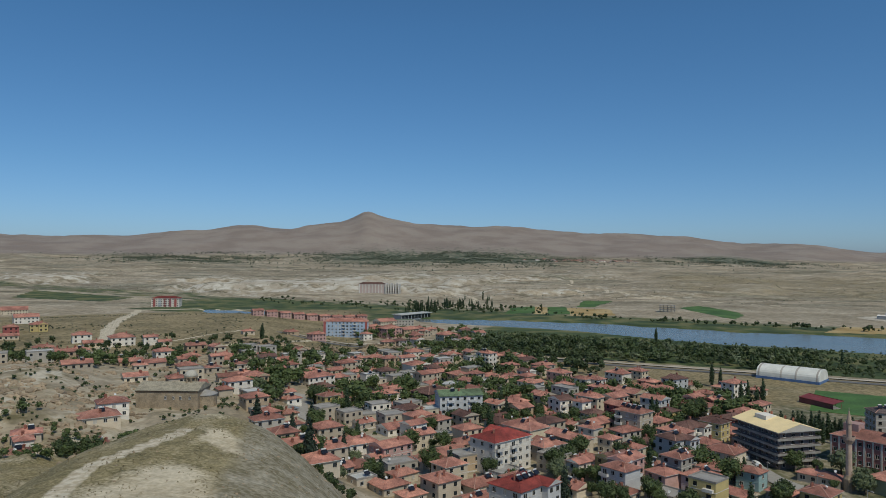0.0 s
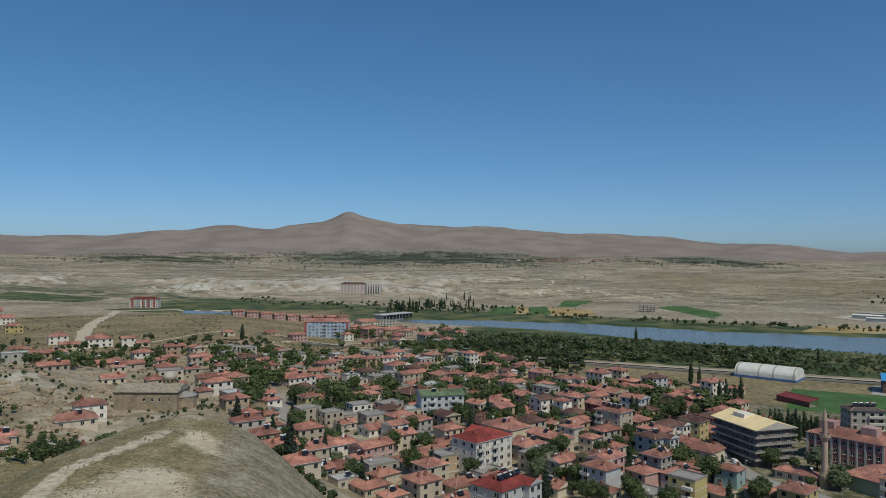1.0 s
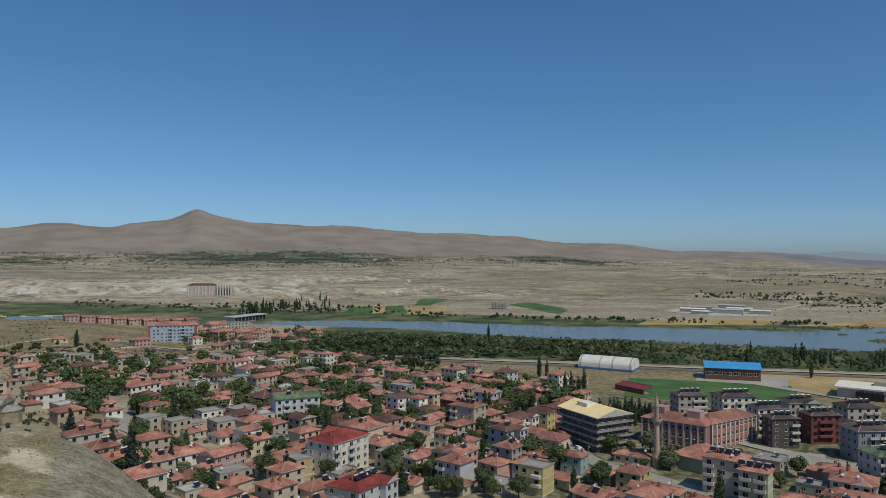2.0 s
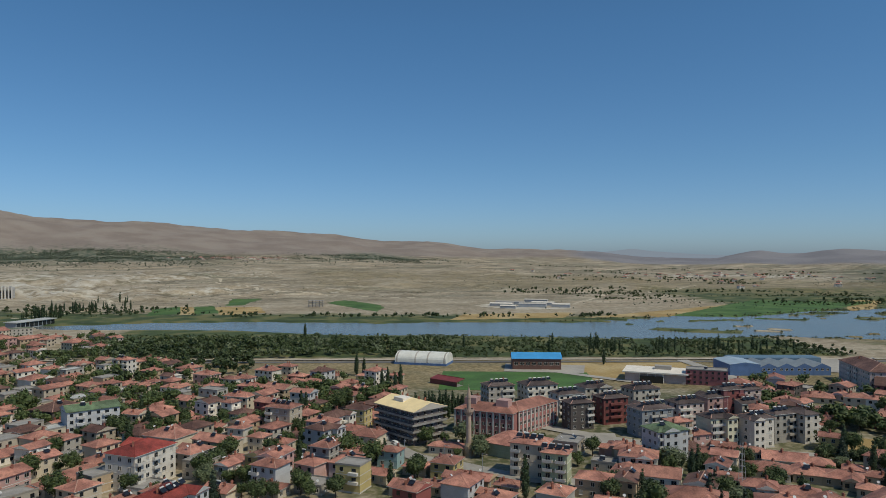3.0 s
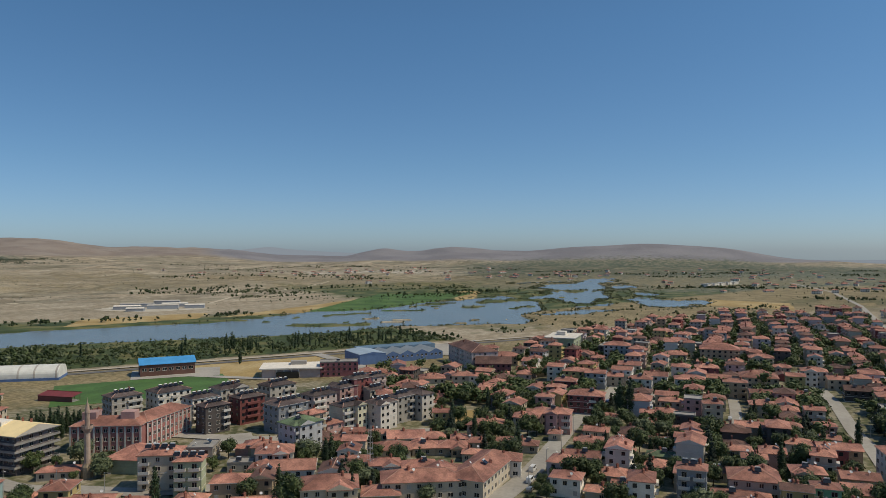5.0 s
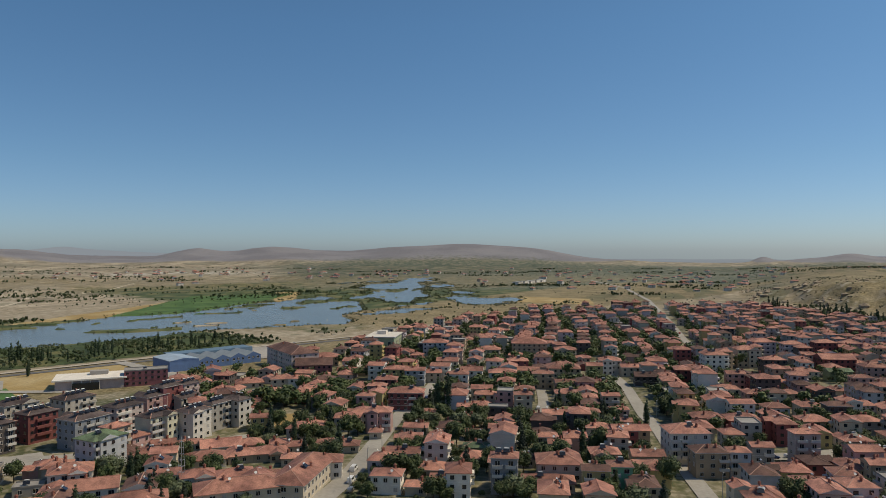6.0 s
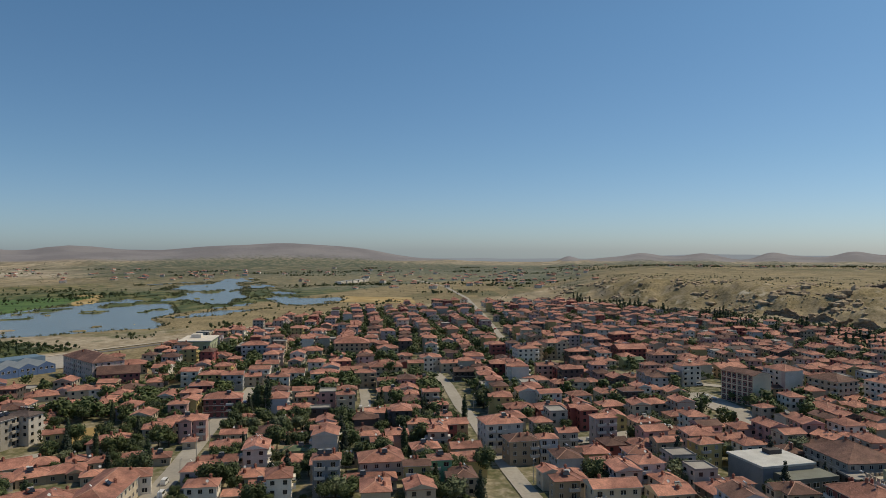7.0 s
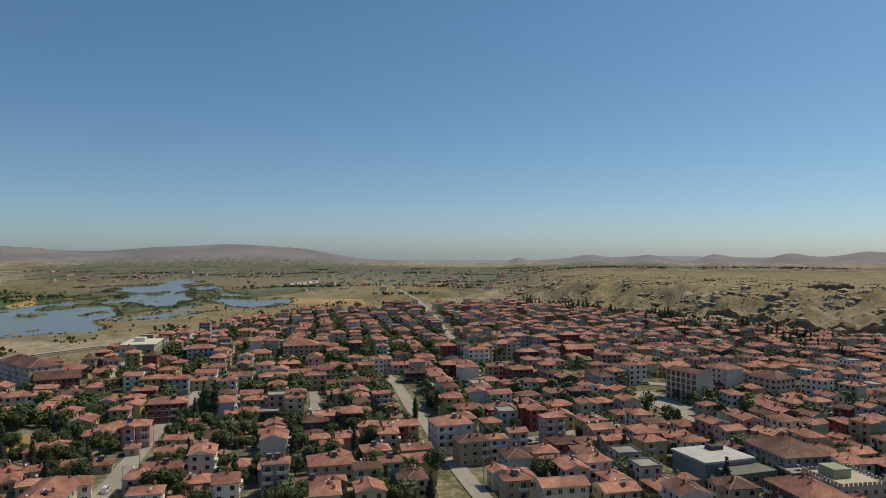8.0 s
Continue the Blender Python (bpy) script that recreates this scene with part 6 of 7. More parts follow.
# lattice mast among the low houses
root = thing("lattice_mast", spot(193, 160), "grey steel lattice mast between low houses", "mast")
for i, (a, b) in enumerate(((-1, -1), (1, -1), (1, 1), (-1, 1))):
    s = Shape()
    s.face([(a * 1.1, b * 1.1, -1), (a * 1.1 + 0.16, b * 1.1, -1), (a * 0.3 + 0.12, b * 0.3, 19), (a * 0.3, b * 0.3, 19)])
    s.face([(a * 1.1, b * 1.1 + 0.16, -1), (a * 1.1, b * 1.1, -1), (a * 0.3, b * 0.3, 19), (a * 0.3, b * 0.3 + 0.12, 19)])
    part("leg", s.mesh("leg", METAL), root)
for k in range(9):
    r = 1.1 - 0.8 * (2 * k + 1) / 19
    s = Shape()
    block(s, 2 * r, 0.08, 2 * k + 1, 2 * k + 1.1, 0, 0, -r)
    block(s, 2 * r, 0.08, 2 * k + 1, 2 * k + 1.1, 0, 0, r)
    block(s, 0.08, 2 * r, 2 * k + 1, 2 * k + 1.1, 0, -r, 0)
    block(s, 0.08, 2 * r, 2 * k + 1, 2 * k + 1.1, 0, r, 0)
    part("brace", s.mesh("brace", METAL), root)


# ---- street lamps ----
def lamp_kit():
    pole, arm, head = Shape(), Shape(), Shape()
    pole.tube(0, 0, [(0.14, -0.5), (0.12, 1.2), (0.07, 8.2)], 7)
    arm.box(-0.04, 0.04, -1.6, 0.05, 8.05, 8.15)
    head.box(-0.16, 0.16, -2.2, -1.5, 8.0, 8.14)
    return pole.mesh("pole", METAL), arm.mesh("arm", METAL), head.mesh("lamp_head", TRIM)


LAMP = lamp_kit()
for x, y, heading in ((112, 300, 80), (113, 272, 90), (114, 250, 100), (124, 236, 60), (131, 220, 70), (141, 205, 50), (212, 108, -10), (236, 113, -10), (262, 119, -12), (288, 125, -12), (315, 130, -12), (342, 134, -10), (246, -8, 10), (270, -2, 12), (300, 4, 14), (328, 10, 14), (356, 18, 15)):
    root = thing("street_lamp", spot(x, y, heading), "slim grey street lamp on a steel pole beside the street", "street lamp", "street lamps")
    for kind, data in zip(("pole", "arm", "lamp_head"), LAMP):
        part(kind, data, root)

# ---- parked cars ----
def car_kit(name, length, high, nose):
    s = Shape()
    pr = [(-length / 2, 0.35), (length / 2, 0.35), (length / 2, 0.8), (length / 2 - nose, 0.95), (length / 2 - nose - 0.7, high), (-length / 2 + 0.35, high), (-length / 2, 0.95)]
    n = len(pr)
    for y in (-0.85, 0.85):
        s.v += [(x, y * (0.86 if z > 1 else 1), z) for x, z in pr]
    s.f = [tuple(range(n)), tuple(range(n, 2 * n))[::-1]] + [(i, i + n, (i + 1) % n + n, (i + 1) % n) for i in range(n)]
    s.m = [0] * len(s.f)
    g = Shape()
    g.box(-length / 2 + 0.6, length / 2 - nose - 0.55, -0.8, 0.8, 1.02, high - 0.12)
    wh = Shape()
    for i in range(10):
        a, b = 2 * math.pi * i / 10, 2 * math.pi * (i + 1) / 10
        wh.face([(0.32 * math.cos(a), -0.1, 0.32 * math.sin(a)), (0.32 * math.cos(b), -0.1, 0.32 * math.sin(b)), (0.32 * math.cos(b), 0.1, 0.32 * math.sin(b)), (0.32 * math.cos(a), 0.1, 0.32 * math.sin(a))])
    for y in (-0.1, 0.1):
        wh.face([(0.32 * math.cos(2 * math.pi * i / 10), y, 0.32 * math.sin(2 * math.pi * i / 10)) for i in range(10)])
    return s, g.mesh("glazing", GLASS), wh.mesh("wheel", WALLS["dark"]), length


PAINTS = dict(white=surface("car_white", (0.7, 0.7, 0.7), rough=0.3, vary=0.05), silver=surface("car_silver", (0.4, 0.41, 0.42), rough=0.3, metal=0.5, vary=0.05), red=surface("car_red", (0.4, 0.03, 0.03), rough=0.3, vary=0.05), blue=surface("car_blue", (0.05, 0.09, 0.2), rough=0.3, vary=0.05))
SEDAN, VAN = car_kit("car", 4.3, 1.45, 1.0), car_kit("van", 4.9, 2.1, 0.6)
for x, y, heading, paint, kit in ((233, 117, 80, "white", VAN), (221, 112, 80, "white", VAN), (213, 108, 80, "silver", SEDAN), (-67, 324, 100, "white", SEDAN), (-70, 338, 100, "silver", SEDAN), (120, 272, 170, "white", SEDAN),
                                  (119, 280, 170, "silver", VAN), (420, 87, 80, "blue", SEDAN), (355, 75, 80, "white", SEDAN), (296, -20, 165, "red", SEDAN), (300, -28, 165, "blue", SEDAN), (303, -34, 165, "white", SEDAN), (432, -111, 165, "white", VAN),
                                  (392, -108, 70, "silver", SEDAN), (400, -106, 70, "white", SEDAN), (640, 4, 82, "white", SEDAN), (720, 15, 82, "red", SEDAN), (330, 132, 78, "silver", SEDAN), (360, 137, 78, "blue", SEDAN)):
    body, glazing, wheel, length = kit
    root = thing("van" if kit is VAN else "car", spot(x, y, heading, 0.28), f"{paint} {'van' if kit is VAN else 'saloon car'} parked on the street", "car", "parked cars")
    part("body", body.mesh("body", PAINTS[paint]), root)
    part("glazing", glazing, root)
    for a in (-length * 0.31, length * 0.31):
        for b in (-0.8, 0.8):
            part("wheel", wheel, root, Matrix.Translation((a, b, 0.32)))


# ---- cave cliff west of the town, boulders ----
def cliff(name, start, end, high, lean, material, label, caves=False, seed=3.1):
    """A craggy rock wall along a line, its top run back into the slope."""
    s, cols, rows = Shape(), 70, 10
    ux, uy = end[0] - start[0], end[1] - start[1]
    ln = math.hypot(ux, uy)
    nx, ny = -uy / ln, ux / ln
    for j in range(rows):
        for i in range(cols):
            t = i / (cols - 1)
            x, y = start[0] + ux * t, start[1] + uy * t
            bend = fractal(x / 30, y / 30, seed) * 9
            push = bend + fractal(x / 7, j / 2.5, seed, 4) * 2.2 + lean * j / rows + (6 if j == rows - 1 else 0)
            tall = high * (0.55 + 0.9 * abs(fractal(x / 22, y / 22, seed + 2)) + 0.35 * abs(fractal(x / 6, y / 6, seed + 5)))
            s.v.append((x + nx * push, y + ny * push, ground_height(x + nx * bend, y + ny * bend) - 2 + (tall + 2) * min(j, rows - 2) / (rows - 2) - (2.0 if j == rows - 1 else 0)))
    for j in range(rows - 1):
        for i in range(cols - 1):
            # cave mouths: unbroken faces coloured dark for the shade inside
            hole = caves and j in (2, 3, 4) and noise.noise(Vector((i * 0.45, 2.0, 8.0))) > 0.14
            s.f.append((j * cols + i, j * cols + i + 1, (j + 1) * cols + i + 1, (j + 1) * cols + i))
            s.m.append(1 if hole else 0)
    return tagged(new(name, s.mesh(name, material, WALLS["dark"])), label, "cliff", kind="structure")


cliff("rock_face", (-150, 530), (-25, 592), 5.5, 3, ROCK, "low tuff cliff with cave mouths painted as dark shade", True)
BROWNROCK = surface("brown_rock", (0.22, 0.155, 0.10), vary=0.45, coarse=0.09, fine=0.8, bump=0.9, tone=0)
cliff("rock_face", (735, -335), (640, -430), 8, 5, BROWNROCK, "craggy brown cliff under the plateau rim", seed=5.0)
cliff("rock_face", (880, -300), (770, -345), 8, 5, BROWNROCK, "craggy brown cliff under the plateau rim", seed=6.0)
cliff("rock_face", (935, -190), (890, -262), 7, 4, ROCK, "broken pale tuff cliff", seed=8.0)
cliff("rock_face", (1010, -110), (965, -165), 7, 4, ROCK, "broken pale tuff cliff", seed=9.0)


def boulders(name, places, label, material=ROCK):
    rng, vs, fs, n = random.Random(77), [], [], 0
    bm = bmesh.new()
    bmesh.ops.create_icosphere(bm, subdivisions=1, radius=1.0)
    bm.verts.ensure_lookup_table()
    ball, faces = [v.co.copy() for v in bm.verts], [tuple(v.index for v in f.verts) for f in bm.faces]
    bm.free()
    for x, y, s in places:
        z, sx, sy, sz = ground_height(x, y), s * rng.uniform(0.7, 1.6), s * rng.uniform(0.7, 1.3), s * rng.uniform(0.4, 0.9)
        vs += [(x + c.x * sx * rng.uniform(0.75, 1.2), y + c.y * sy * rng.uniform(0.75, 1.2), z + c.z * sz * rng.uniform(0.75, 1.2)) for c in ball]
        fs += [tuple(i + n for i in f) for f in faces]
        n += len(ball)
    me = bpy.data.meshes.new(name)
    me.from_pydata(vs, [], fs)
    me.materials.append(material)
    return tagged(new(name, me), label, "rocks", kind="stuff")


rocks = random.Random(31)
spots = []
while len(spots) < 1500:
    az = radians(rocks.uniform(-35, -12))
    r = rocks.uniform(215, 470)
    x, y = r * math.sin(az), r * math.cos(az)
    if fractal(x / 40, y / 40, 6.0) > 0.1 and free(x, y, 1):
        spots.append((x, y, rocks.uniform(0.3, 2.0)))
for _ in range(260):
    t = rocks.random()
    spots.append((-155 + 130 * t + rocks.gauss(0, 6), 531 + 64 * t + rocks.gauss(0, 5), rocks.uniform(0.4, 2.2)))
boulders("hillside_rocks", spots, "pale tuff rocks strewn over the western slope")
spots = []
while len(spots) < 900:
    az = rocks.uniform(93, 123)
    r = float(np.interp(az, (88, 100, 110, 121, 140), (1400, 1040, 880, 740, 560))) + rocks.gauss(80, 75)
    a = radians(az)
    x, y = r * math.sin(a), r * math.cos(a)
    if fractal(x / 50, y / 50, 6.0) > 0.15:
        spots.append((x, y, rocks.uniform(0.6, 3.6) if rocks.random() < 0.85 else rocks.uniform(4, 7)))
boulders("plateau_rocks", spots, "pale and dark tuff outcrops along the plateau rim")
spots = []
while len(spots) < 700:
    a, d = rocks.uniform(70, 245), rocks.choice((rocks.uniform(14, 52), rocks.uniform(-8, 50)))
    x, y = -30 - 42 * a / 229 + d * 0.983, -20 + 225 * a / 229 + d * 0.183
    spots.append((x, y, rocks.uniform(0.06, 0.3)))
boulders("spur_stones", spots, "small pale stones over the flank of the spur")
# ---- trees ----
def leaf_cloud(blobs, count, size, seed, squash=1.0, cores=99):
    """Many small tilted leaf sprays on and in a set of balls (x, y, z, radius), round a dark uneven core."""
    rng, s = random.Random(seed), Shape()
    total = sum(b[3] ** 2 for b in blobs)
    for nth, (bx, by, bz, br) in enumerate(blobs):
        core = []
        for j in range(1, 4) if nth < cores else ():
            for i in range(6):
                a, e = 2 * math.pi * (i + 0.5 * (j % 2)) / 6, math.pi * j / 4
                k = br * rng.uniform(0.55, 0.8)
                core.append((bx + k * math.sin(e) * math.cos(a), by + k * math.sin(e) * math.sin(a), bz - k * math.cos(e) * squash))
        if core:
            i0 = len(s.v)
            s.v += core + [(bx, by, bz - br * 0.7 * squash), (bx, by, bz + br * 0.7 * squash)]
            for j in range(2):
                for i in range(6):
                    a, b = i0 + j * 6 + i, i0 + j * 6 + (i + 1) % 6
                    s.f.append((a, b, b + 6, a + 6))
            for i in range(6):
                s.f += [(i0 + 18, i0 + (i + 1) % 6, i0 + i), (i0 + 19, i0 + 12 + i, i0 + 12 + (i + 1) % 6)]
        for _ in range(max(6, int(count * br ** 2 / total))):
            n = Vector((rng.gauss(0, 1), rng.gauss(0, 1), rng.gauss(0, 1))).normalized()
            k = br * rng.uniform(0.7, 1.08)
            c = Vector((bx + n.x * k, by + n.y * k, bz + n.z * k * squash))
            t = (n + Vector((rng.gauss(0, 0.6), rng.gauss(0, 0.6), rng.gauss(0, 0.6) + 0.4))).normalized()
            p = t.orthogonal().normalized()
            q, z = t.cross(p), size * rng.uniform(0.6, 1.3)
            i0 = len(s.v)
            s.v += [tuple(c + p * z), tuple(c + q * z * 0.7), tuple(c - p * z * 0.8), tuple(c - q * z * 0.7)]
            s.f.append((i0, i0 + 1, i0 + 2, i0 + 3))
    s.m = [0] * len(s.f)
    return s


def trunk_shape(high, thick, limbs, seed):
    rng, s = random.Random(seed), Shape()
    s.tube(0, 0, [(thick, -0.6), (thick * 0.8, 0.4), (thick * 0.6, high * 0.6), (thick * 0.3, high)], 7)
    for _ in range(limbs):
        a, z0 = rng.uniform(0, 6.28), high * rng.uniform(0.45, 0.8)
        i0 = len(s.v)
        s.tube(0, 0, [(thick * 0.4, 0), (thick * 0.12, high * 0.55)], 5)
        m = Matrix.Translation((0, 0, z0)) @ Euler((radians(rng.uniform(35, 60)), 0, a)).to_matrix().to_4x4()
        s.v[i0:] = [tuple(m @ Vector(p)) for p in s.v[i0:]]
    return s


def broad_blobs(seed, rad, high):
    rng = random.Random(seed)
    out = [(0, 0, high * 0.62, rad * 0.72)]
    for i in range(7):
        a = i * 0.9 + rng.uniform(-0.3, 0.3)
        out.append((rad * 0.55 * math.cos(a), rad * 0.55 * math.sin(a), high * rng.uniform(0.42, 0.8), rad * rng.uniform(0.38, 0.58)))
    return out


def poplar_blobs(seed, rad, high):
    rng = random.Random(seed)
    return [(rng.uniform(-0.2, 0.2), rng.uniform(-0.2, 0.2), high * (0.14 + 0.11 * i), rad * (0.75, 0.95, 1, 1, 0.9, 0.75, 0.58, 0.36)[i]) for i in range(8)]


def fir_blobs(seed, rad, high):
    rng = random.Random(seed)
    return [(rng.uniform(-0.15, 0.15), rng.uniform(-0.15, 0.15), high * (0.16 + 0.12 * i), rad * (1.0 - 0.125 * i)) for i in range(7)]


TREES = {}


def tree_kind(key, name, blobs, count, size, leaf, trunk, label, squash=1.0):
    TREES.setdefault(key, []).append((name, trunk.mesh("trunk", BARK), leaf_cloud(blobs, count, size, len(TREES) * 7 + count, squash).mesh("crown", leaf), label))


for k in range(4):
    tree_kind("broad", "tree", broad_blobs(k, 3.4, 7.5), 1300, 0.29, LEAF, trunk_shape(4.2, 0.28, 4, k), "leafy green garden tree with rounded uneven crown")
for k in range(2):
    tree_kind("silver", "willow_tree", broad_blobs(20 + k, 3.6, 6.5), 1100, 0.29, SILVER, trunk_shape(3.4, 0.3, 4, k), "silvery green willow tree")
for k in range(3):
    tree_kind("poplar", "poplar_tree", poplar_blobs(40 + k, 1.7, 15.0), 1100, 0.3, POPLAR, trunk_shape(9.0, 0.25, 2, k), "tall narrow dark green poplar tree", 1.25)
for k in range(2):
    tree_kind("fir", "conifer_tree", fir_blobs(60 + k, 2.3, 11.0), 1000, 0.3, FIR, trunk_shape(7.0, 0.25, 0, k), "dark green conifer tree", 1.0)
for k in range(3):
    tree_kind("bush", "bush", [(0, 0, 0.7, 1.1), (0.8, 0.3, 0.5, 0.8), (-0.7, 0.4, 0.5, 0.8), (0.1, -0.8, 0.5, 0.7)], 320, 0.22, LEAF, trunk_shape(0.6, 0.1, 2, k), "low green garden bush")
GROVE = random.Random(5)


def tree(key, x, y, size=1.0, lift=0.0):
    name, trunk, crown, label = GROVE.choice(TREES[key])
    s = size * GROVE.uniform(0.85, 1.15)
    m = pose(x, y, ground_height(x, y) - 0.1 + lift, 0, 0, GROVE.uniform(0, 360)) @ Matrix.Diagonal((s, s, s * GROVE.uniform(0.9, 1.15), 1))
    root = thing(name, m, label, "tree" if key != "bush" else "bush", "trees of the valley")
    part("trunk", trunk, root)
    part("crown", crown, root)
    return root


def wood(name, places, leaf, label, count=70, size=0.9, rad=2.6, high=6.0, tall=False, lift=0.0, lobes=4, cores=2):
    """A far wood that nobody could count: one mesh of many crowns on short trunks."""
    protos = []
    for k in range(5):
        blobs = poplar_blobs(80 + k, rad * 0.5, high) if tall else broad_blobs(80 + k, rad, high)[:lobes]
        protos.append(leaf_cloud(blobs, count, size, 90 + k, 1.0, 8 if tall else cores if lobes > 2 else 0 if count < 9 else 1))
    vs, fs, n = [], [], 0
    for x, y, s in places:
        p = GROVE.choice(protos)
        a, sz = GROVE.uniform(0, 6.28), s * GROVE.uniform(0.75, 1.25)
        co = np.array(p.v) * sz
        c, sn = math.cos(a), math.sin(a)
        z = ground_height(x, y) + lift
        vs.append(np.stack([co[:, 0] * c - co[:, 1] * sn + x, co[:, 0] * sn + co[:, 1] * c + y, co[:, 2] + z], -1))
        fs += [tuple(i + n for i in f) for f in p.f]
        n += len(co)
    me = bpy.data.meshes.new(name)
    me.from_pydata(np.concatenate(vs).tolist(), [], fs)
    me.materials.append(leaf)
    return tagged(new(name, me), label, "trees", kind="stuff")
# ---- the rest of the town: smaller houses on free ground between the streets ----
def in_town(x, y):
    r, az = math.hypot(x, y), math.degrees(math.atan2(x, y))
    u, v = river_axes(x, y)
    if az < -8:
        return 225 < r < np.interp(az, (-36, -24, -14, -8), (480, 470, 510, 560)) and float(land(x, y)) < (14.5 if r < 300 else 30)
    if az < 8:
        return 235 < r < 560 and v < 505 or (-7 < az < 3 and 590 < r < 740 and v < 690 and u > -460 and fractal(x / 35, y / 35, 3.0) > 0.0)
    if az < 24:
        return 235 < r < 440
    if az < 50:
        return 225 < r < 300
    if az < 62:
        return 225 < r < 470 and v < 440
    edge = np.interp(az, (62, 70, 78, 86, 92, 100, 110, 125), (560, 720, 900, 1020, 1060, 930, 780, 700))
    return 225 < r < edge


# ground kept open: streets, squares, pitch, works
for a, b, rad in ((248, 372, 56), (283, 409, 24), (228, 462, 26), (415, 315, 45), (340, 325, 30), (210, 135, 30), (172, 262, 24), (150, 243, 12), (388, -122, 14), (430, 262, 30), (290, 182, 14),
                  (-117, 318, 22), (195, 240, 15), (520, 228, 22), (292, 180, 17), (306, 190, 10), (385, 196, 12), (452, -66, 16), (216, 258, 10)):
    TAKEN.append((a, b, rad))
for line, rad in (([(250, 121), (314, 135), (393, 146), (450, 160)], 8), ([(225, -9), (256, -1), (285, 6), (333, 16), (359, 24), (422, 37), (461, 48), (520, 66)], 8), ([(112, 320), (118, 280), (118, 262), (120, 248), (129, 237), (136, 221), (146, 206), (162, 194)], 6), ([(190, 275), (206, 236), (230, 205), (262, 180)], 6), ([(-78, 380), (-66, 330), (-44, 320), (-26, 296)], 7), ([(325, -114), (365, -111), (383, -107), (410, -101)], 8), ([(330, 70), (395, 79), (440, 88)], 6),
                  ([(560, -6), (681, 11), (871, 32), (1068, 57)], 6), ([(294, 3), (305, -35), (322, -60), (341, -100)], 7), ([(507, 6), (497, -33), (454, -66), (436, -115), (420, -150)], 7), ([(190, 112), (222, 116), (262, 122)], 7)):
    for p, q in zip(line, line[1:]):
        k = int(math.hypot(q[0] - p[0], q[1] - p[1]) / 8) + 1
        for i in range(k + 1):
            TAKEN.append((p[0] + (q[0] - p[0]) * i / k, p[1] + (q[1] - p[1]) * i / k, rad))
for k in range(9):
    TAKEN.append((-150 + 15.6 * k + 4, 530 + 7.7 * k - 9, 13))
fill = random.Random(23)


def fill_house(x, y, w, d, heading):
    az, r = math.degrees(math.atan2(x, y)), math.hypot(x, y)
    n = fill.choice((2, 2, 3, 3, 4)) if az > 84 and r < 520 else fill.choice((1, 1, 2, 2, 2, 3)) if r < 500 else fill.choice((2, 2, 3, 3, 4, 4))
    if az < 8:
        n = min(n, 2)
    if az > 98:
        n = min(n, 3)
    wall = fill.choice(("white", "white", "white", "cream", "cream", "stone", "grey", "pinkgrey", "bluewhite", "tan", "pink", "yellow", "red", "lilac", "dark")) if az > 10 else fill.choice(("stone", "stone", "stone", "tan", "cream", "white", "grey"))
    house(x, y, w, d, n, heading, wall, fill.choice("rrrrrrffwb" if az < 12 else "rrrrrrrrrbbf"), close=False, far_from=300)


# rows of houses back to back along the streets of the eastern quarters
for row in range(-22, 20):
    across = 22 * row + (2 if row % 2 else -2)
    a = 150.0
    while a < 1060:
        w = fill.uniform(8.5, 13)
        a += w / 2
        x, y = 0.982 * a + 0.191 * across, 0.191 * a - 0.982 * across
        bend = 5 * math.sin(a / 90 + row * 0.4)
        x, y, d = x + 0.191 * bend, y - 0.982 * bend, fill.uniform(7.8, 10.5)
        az, r = math.degrees(math.atan2(x, y)), math.hypot(x, y)
        if az > 52 and in_town(x, y) and free(x, y, 0.5 * min(w, d) + 0.4) and fill.random() < (0.88 if az < 95 else 0.72 if r < 560 else 0.42):
            fill_house(x, y, w, d, 79 + fill.gauss(0, 2.5))
        a += w / 2 + fill.choice((0.3, 0.6, 3.0, 4.5, 7.0))
made = [0, 0]
for _ in range(12000):
    az, r = radians(fill.uniform(-34, 123)), math.sqrt(fill.uniform(225 ** 2, 1050 ** 2))
    if fill.random() < 0.3:
        r = math.sqrt(fill.uniform(225 ** 2, 360 ** 2))
    x, y = r * math.sin(az), r * math.cos(az)
    if made[az > radians(54)] > (260, 330)[az > radians(54)] or not in_town(x, y):
        continue
    if (math.degrees(az) < -21 and r < 430) or (math.degrees(az) < -15 and r < 330):
        continue
    w, d = fill.uniform(8, 13), fill.uniform(7.5, 10)
    if not free(x, y, 0.5 * min(w, d) + (2.5 if radians(54) < az < radians(84) else 0.8)):
        continue
    fill_house(x, y, w, d, (54 if math.degrees(az) < 54 else 77) + fill.uniform(-7, 7))
    made[az > radians(54)] += 1

# hamlets on the plain and under the mountain
for _ in range(300):
    c = fill.choice(((50, 7, 2500, 260), (50, 7, 2500, 260), (104, 8, 2700, 350), (76, 8, 2500, 300), (88, 5, 2100, 260), (84, 6, 1750, 160), (11, 2.2, 3080, 60), (11, 2.2, 3080, 60), (66, 4, 2050, 120)))
    az, r = radians(fill.gauss(c[0], c[1])), fill.gauss(c[2], c[3])
    x, y = r * math.sin(az), r * math.cos(az)
    if float(water_depth(x, y)) > -0.9:
        continue
    house(x, y, fill.uniform(10, 18), fill.uniform(8, 11), fill.choice((1, 1, 2)), fill.uniform(0, 180), fill.choice(("white", "white", "cream")), "r", "hip", close=False)
for k in range(5):
    house(1640 + 38 * k, 395 - 6 * k, 34, 15, 2, 95, "white", "w", close=False)
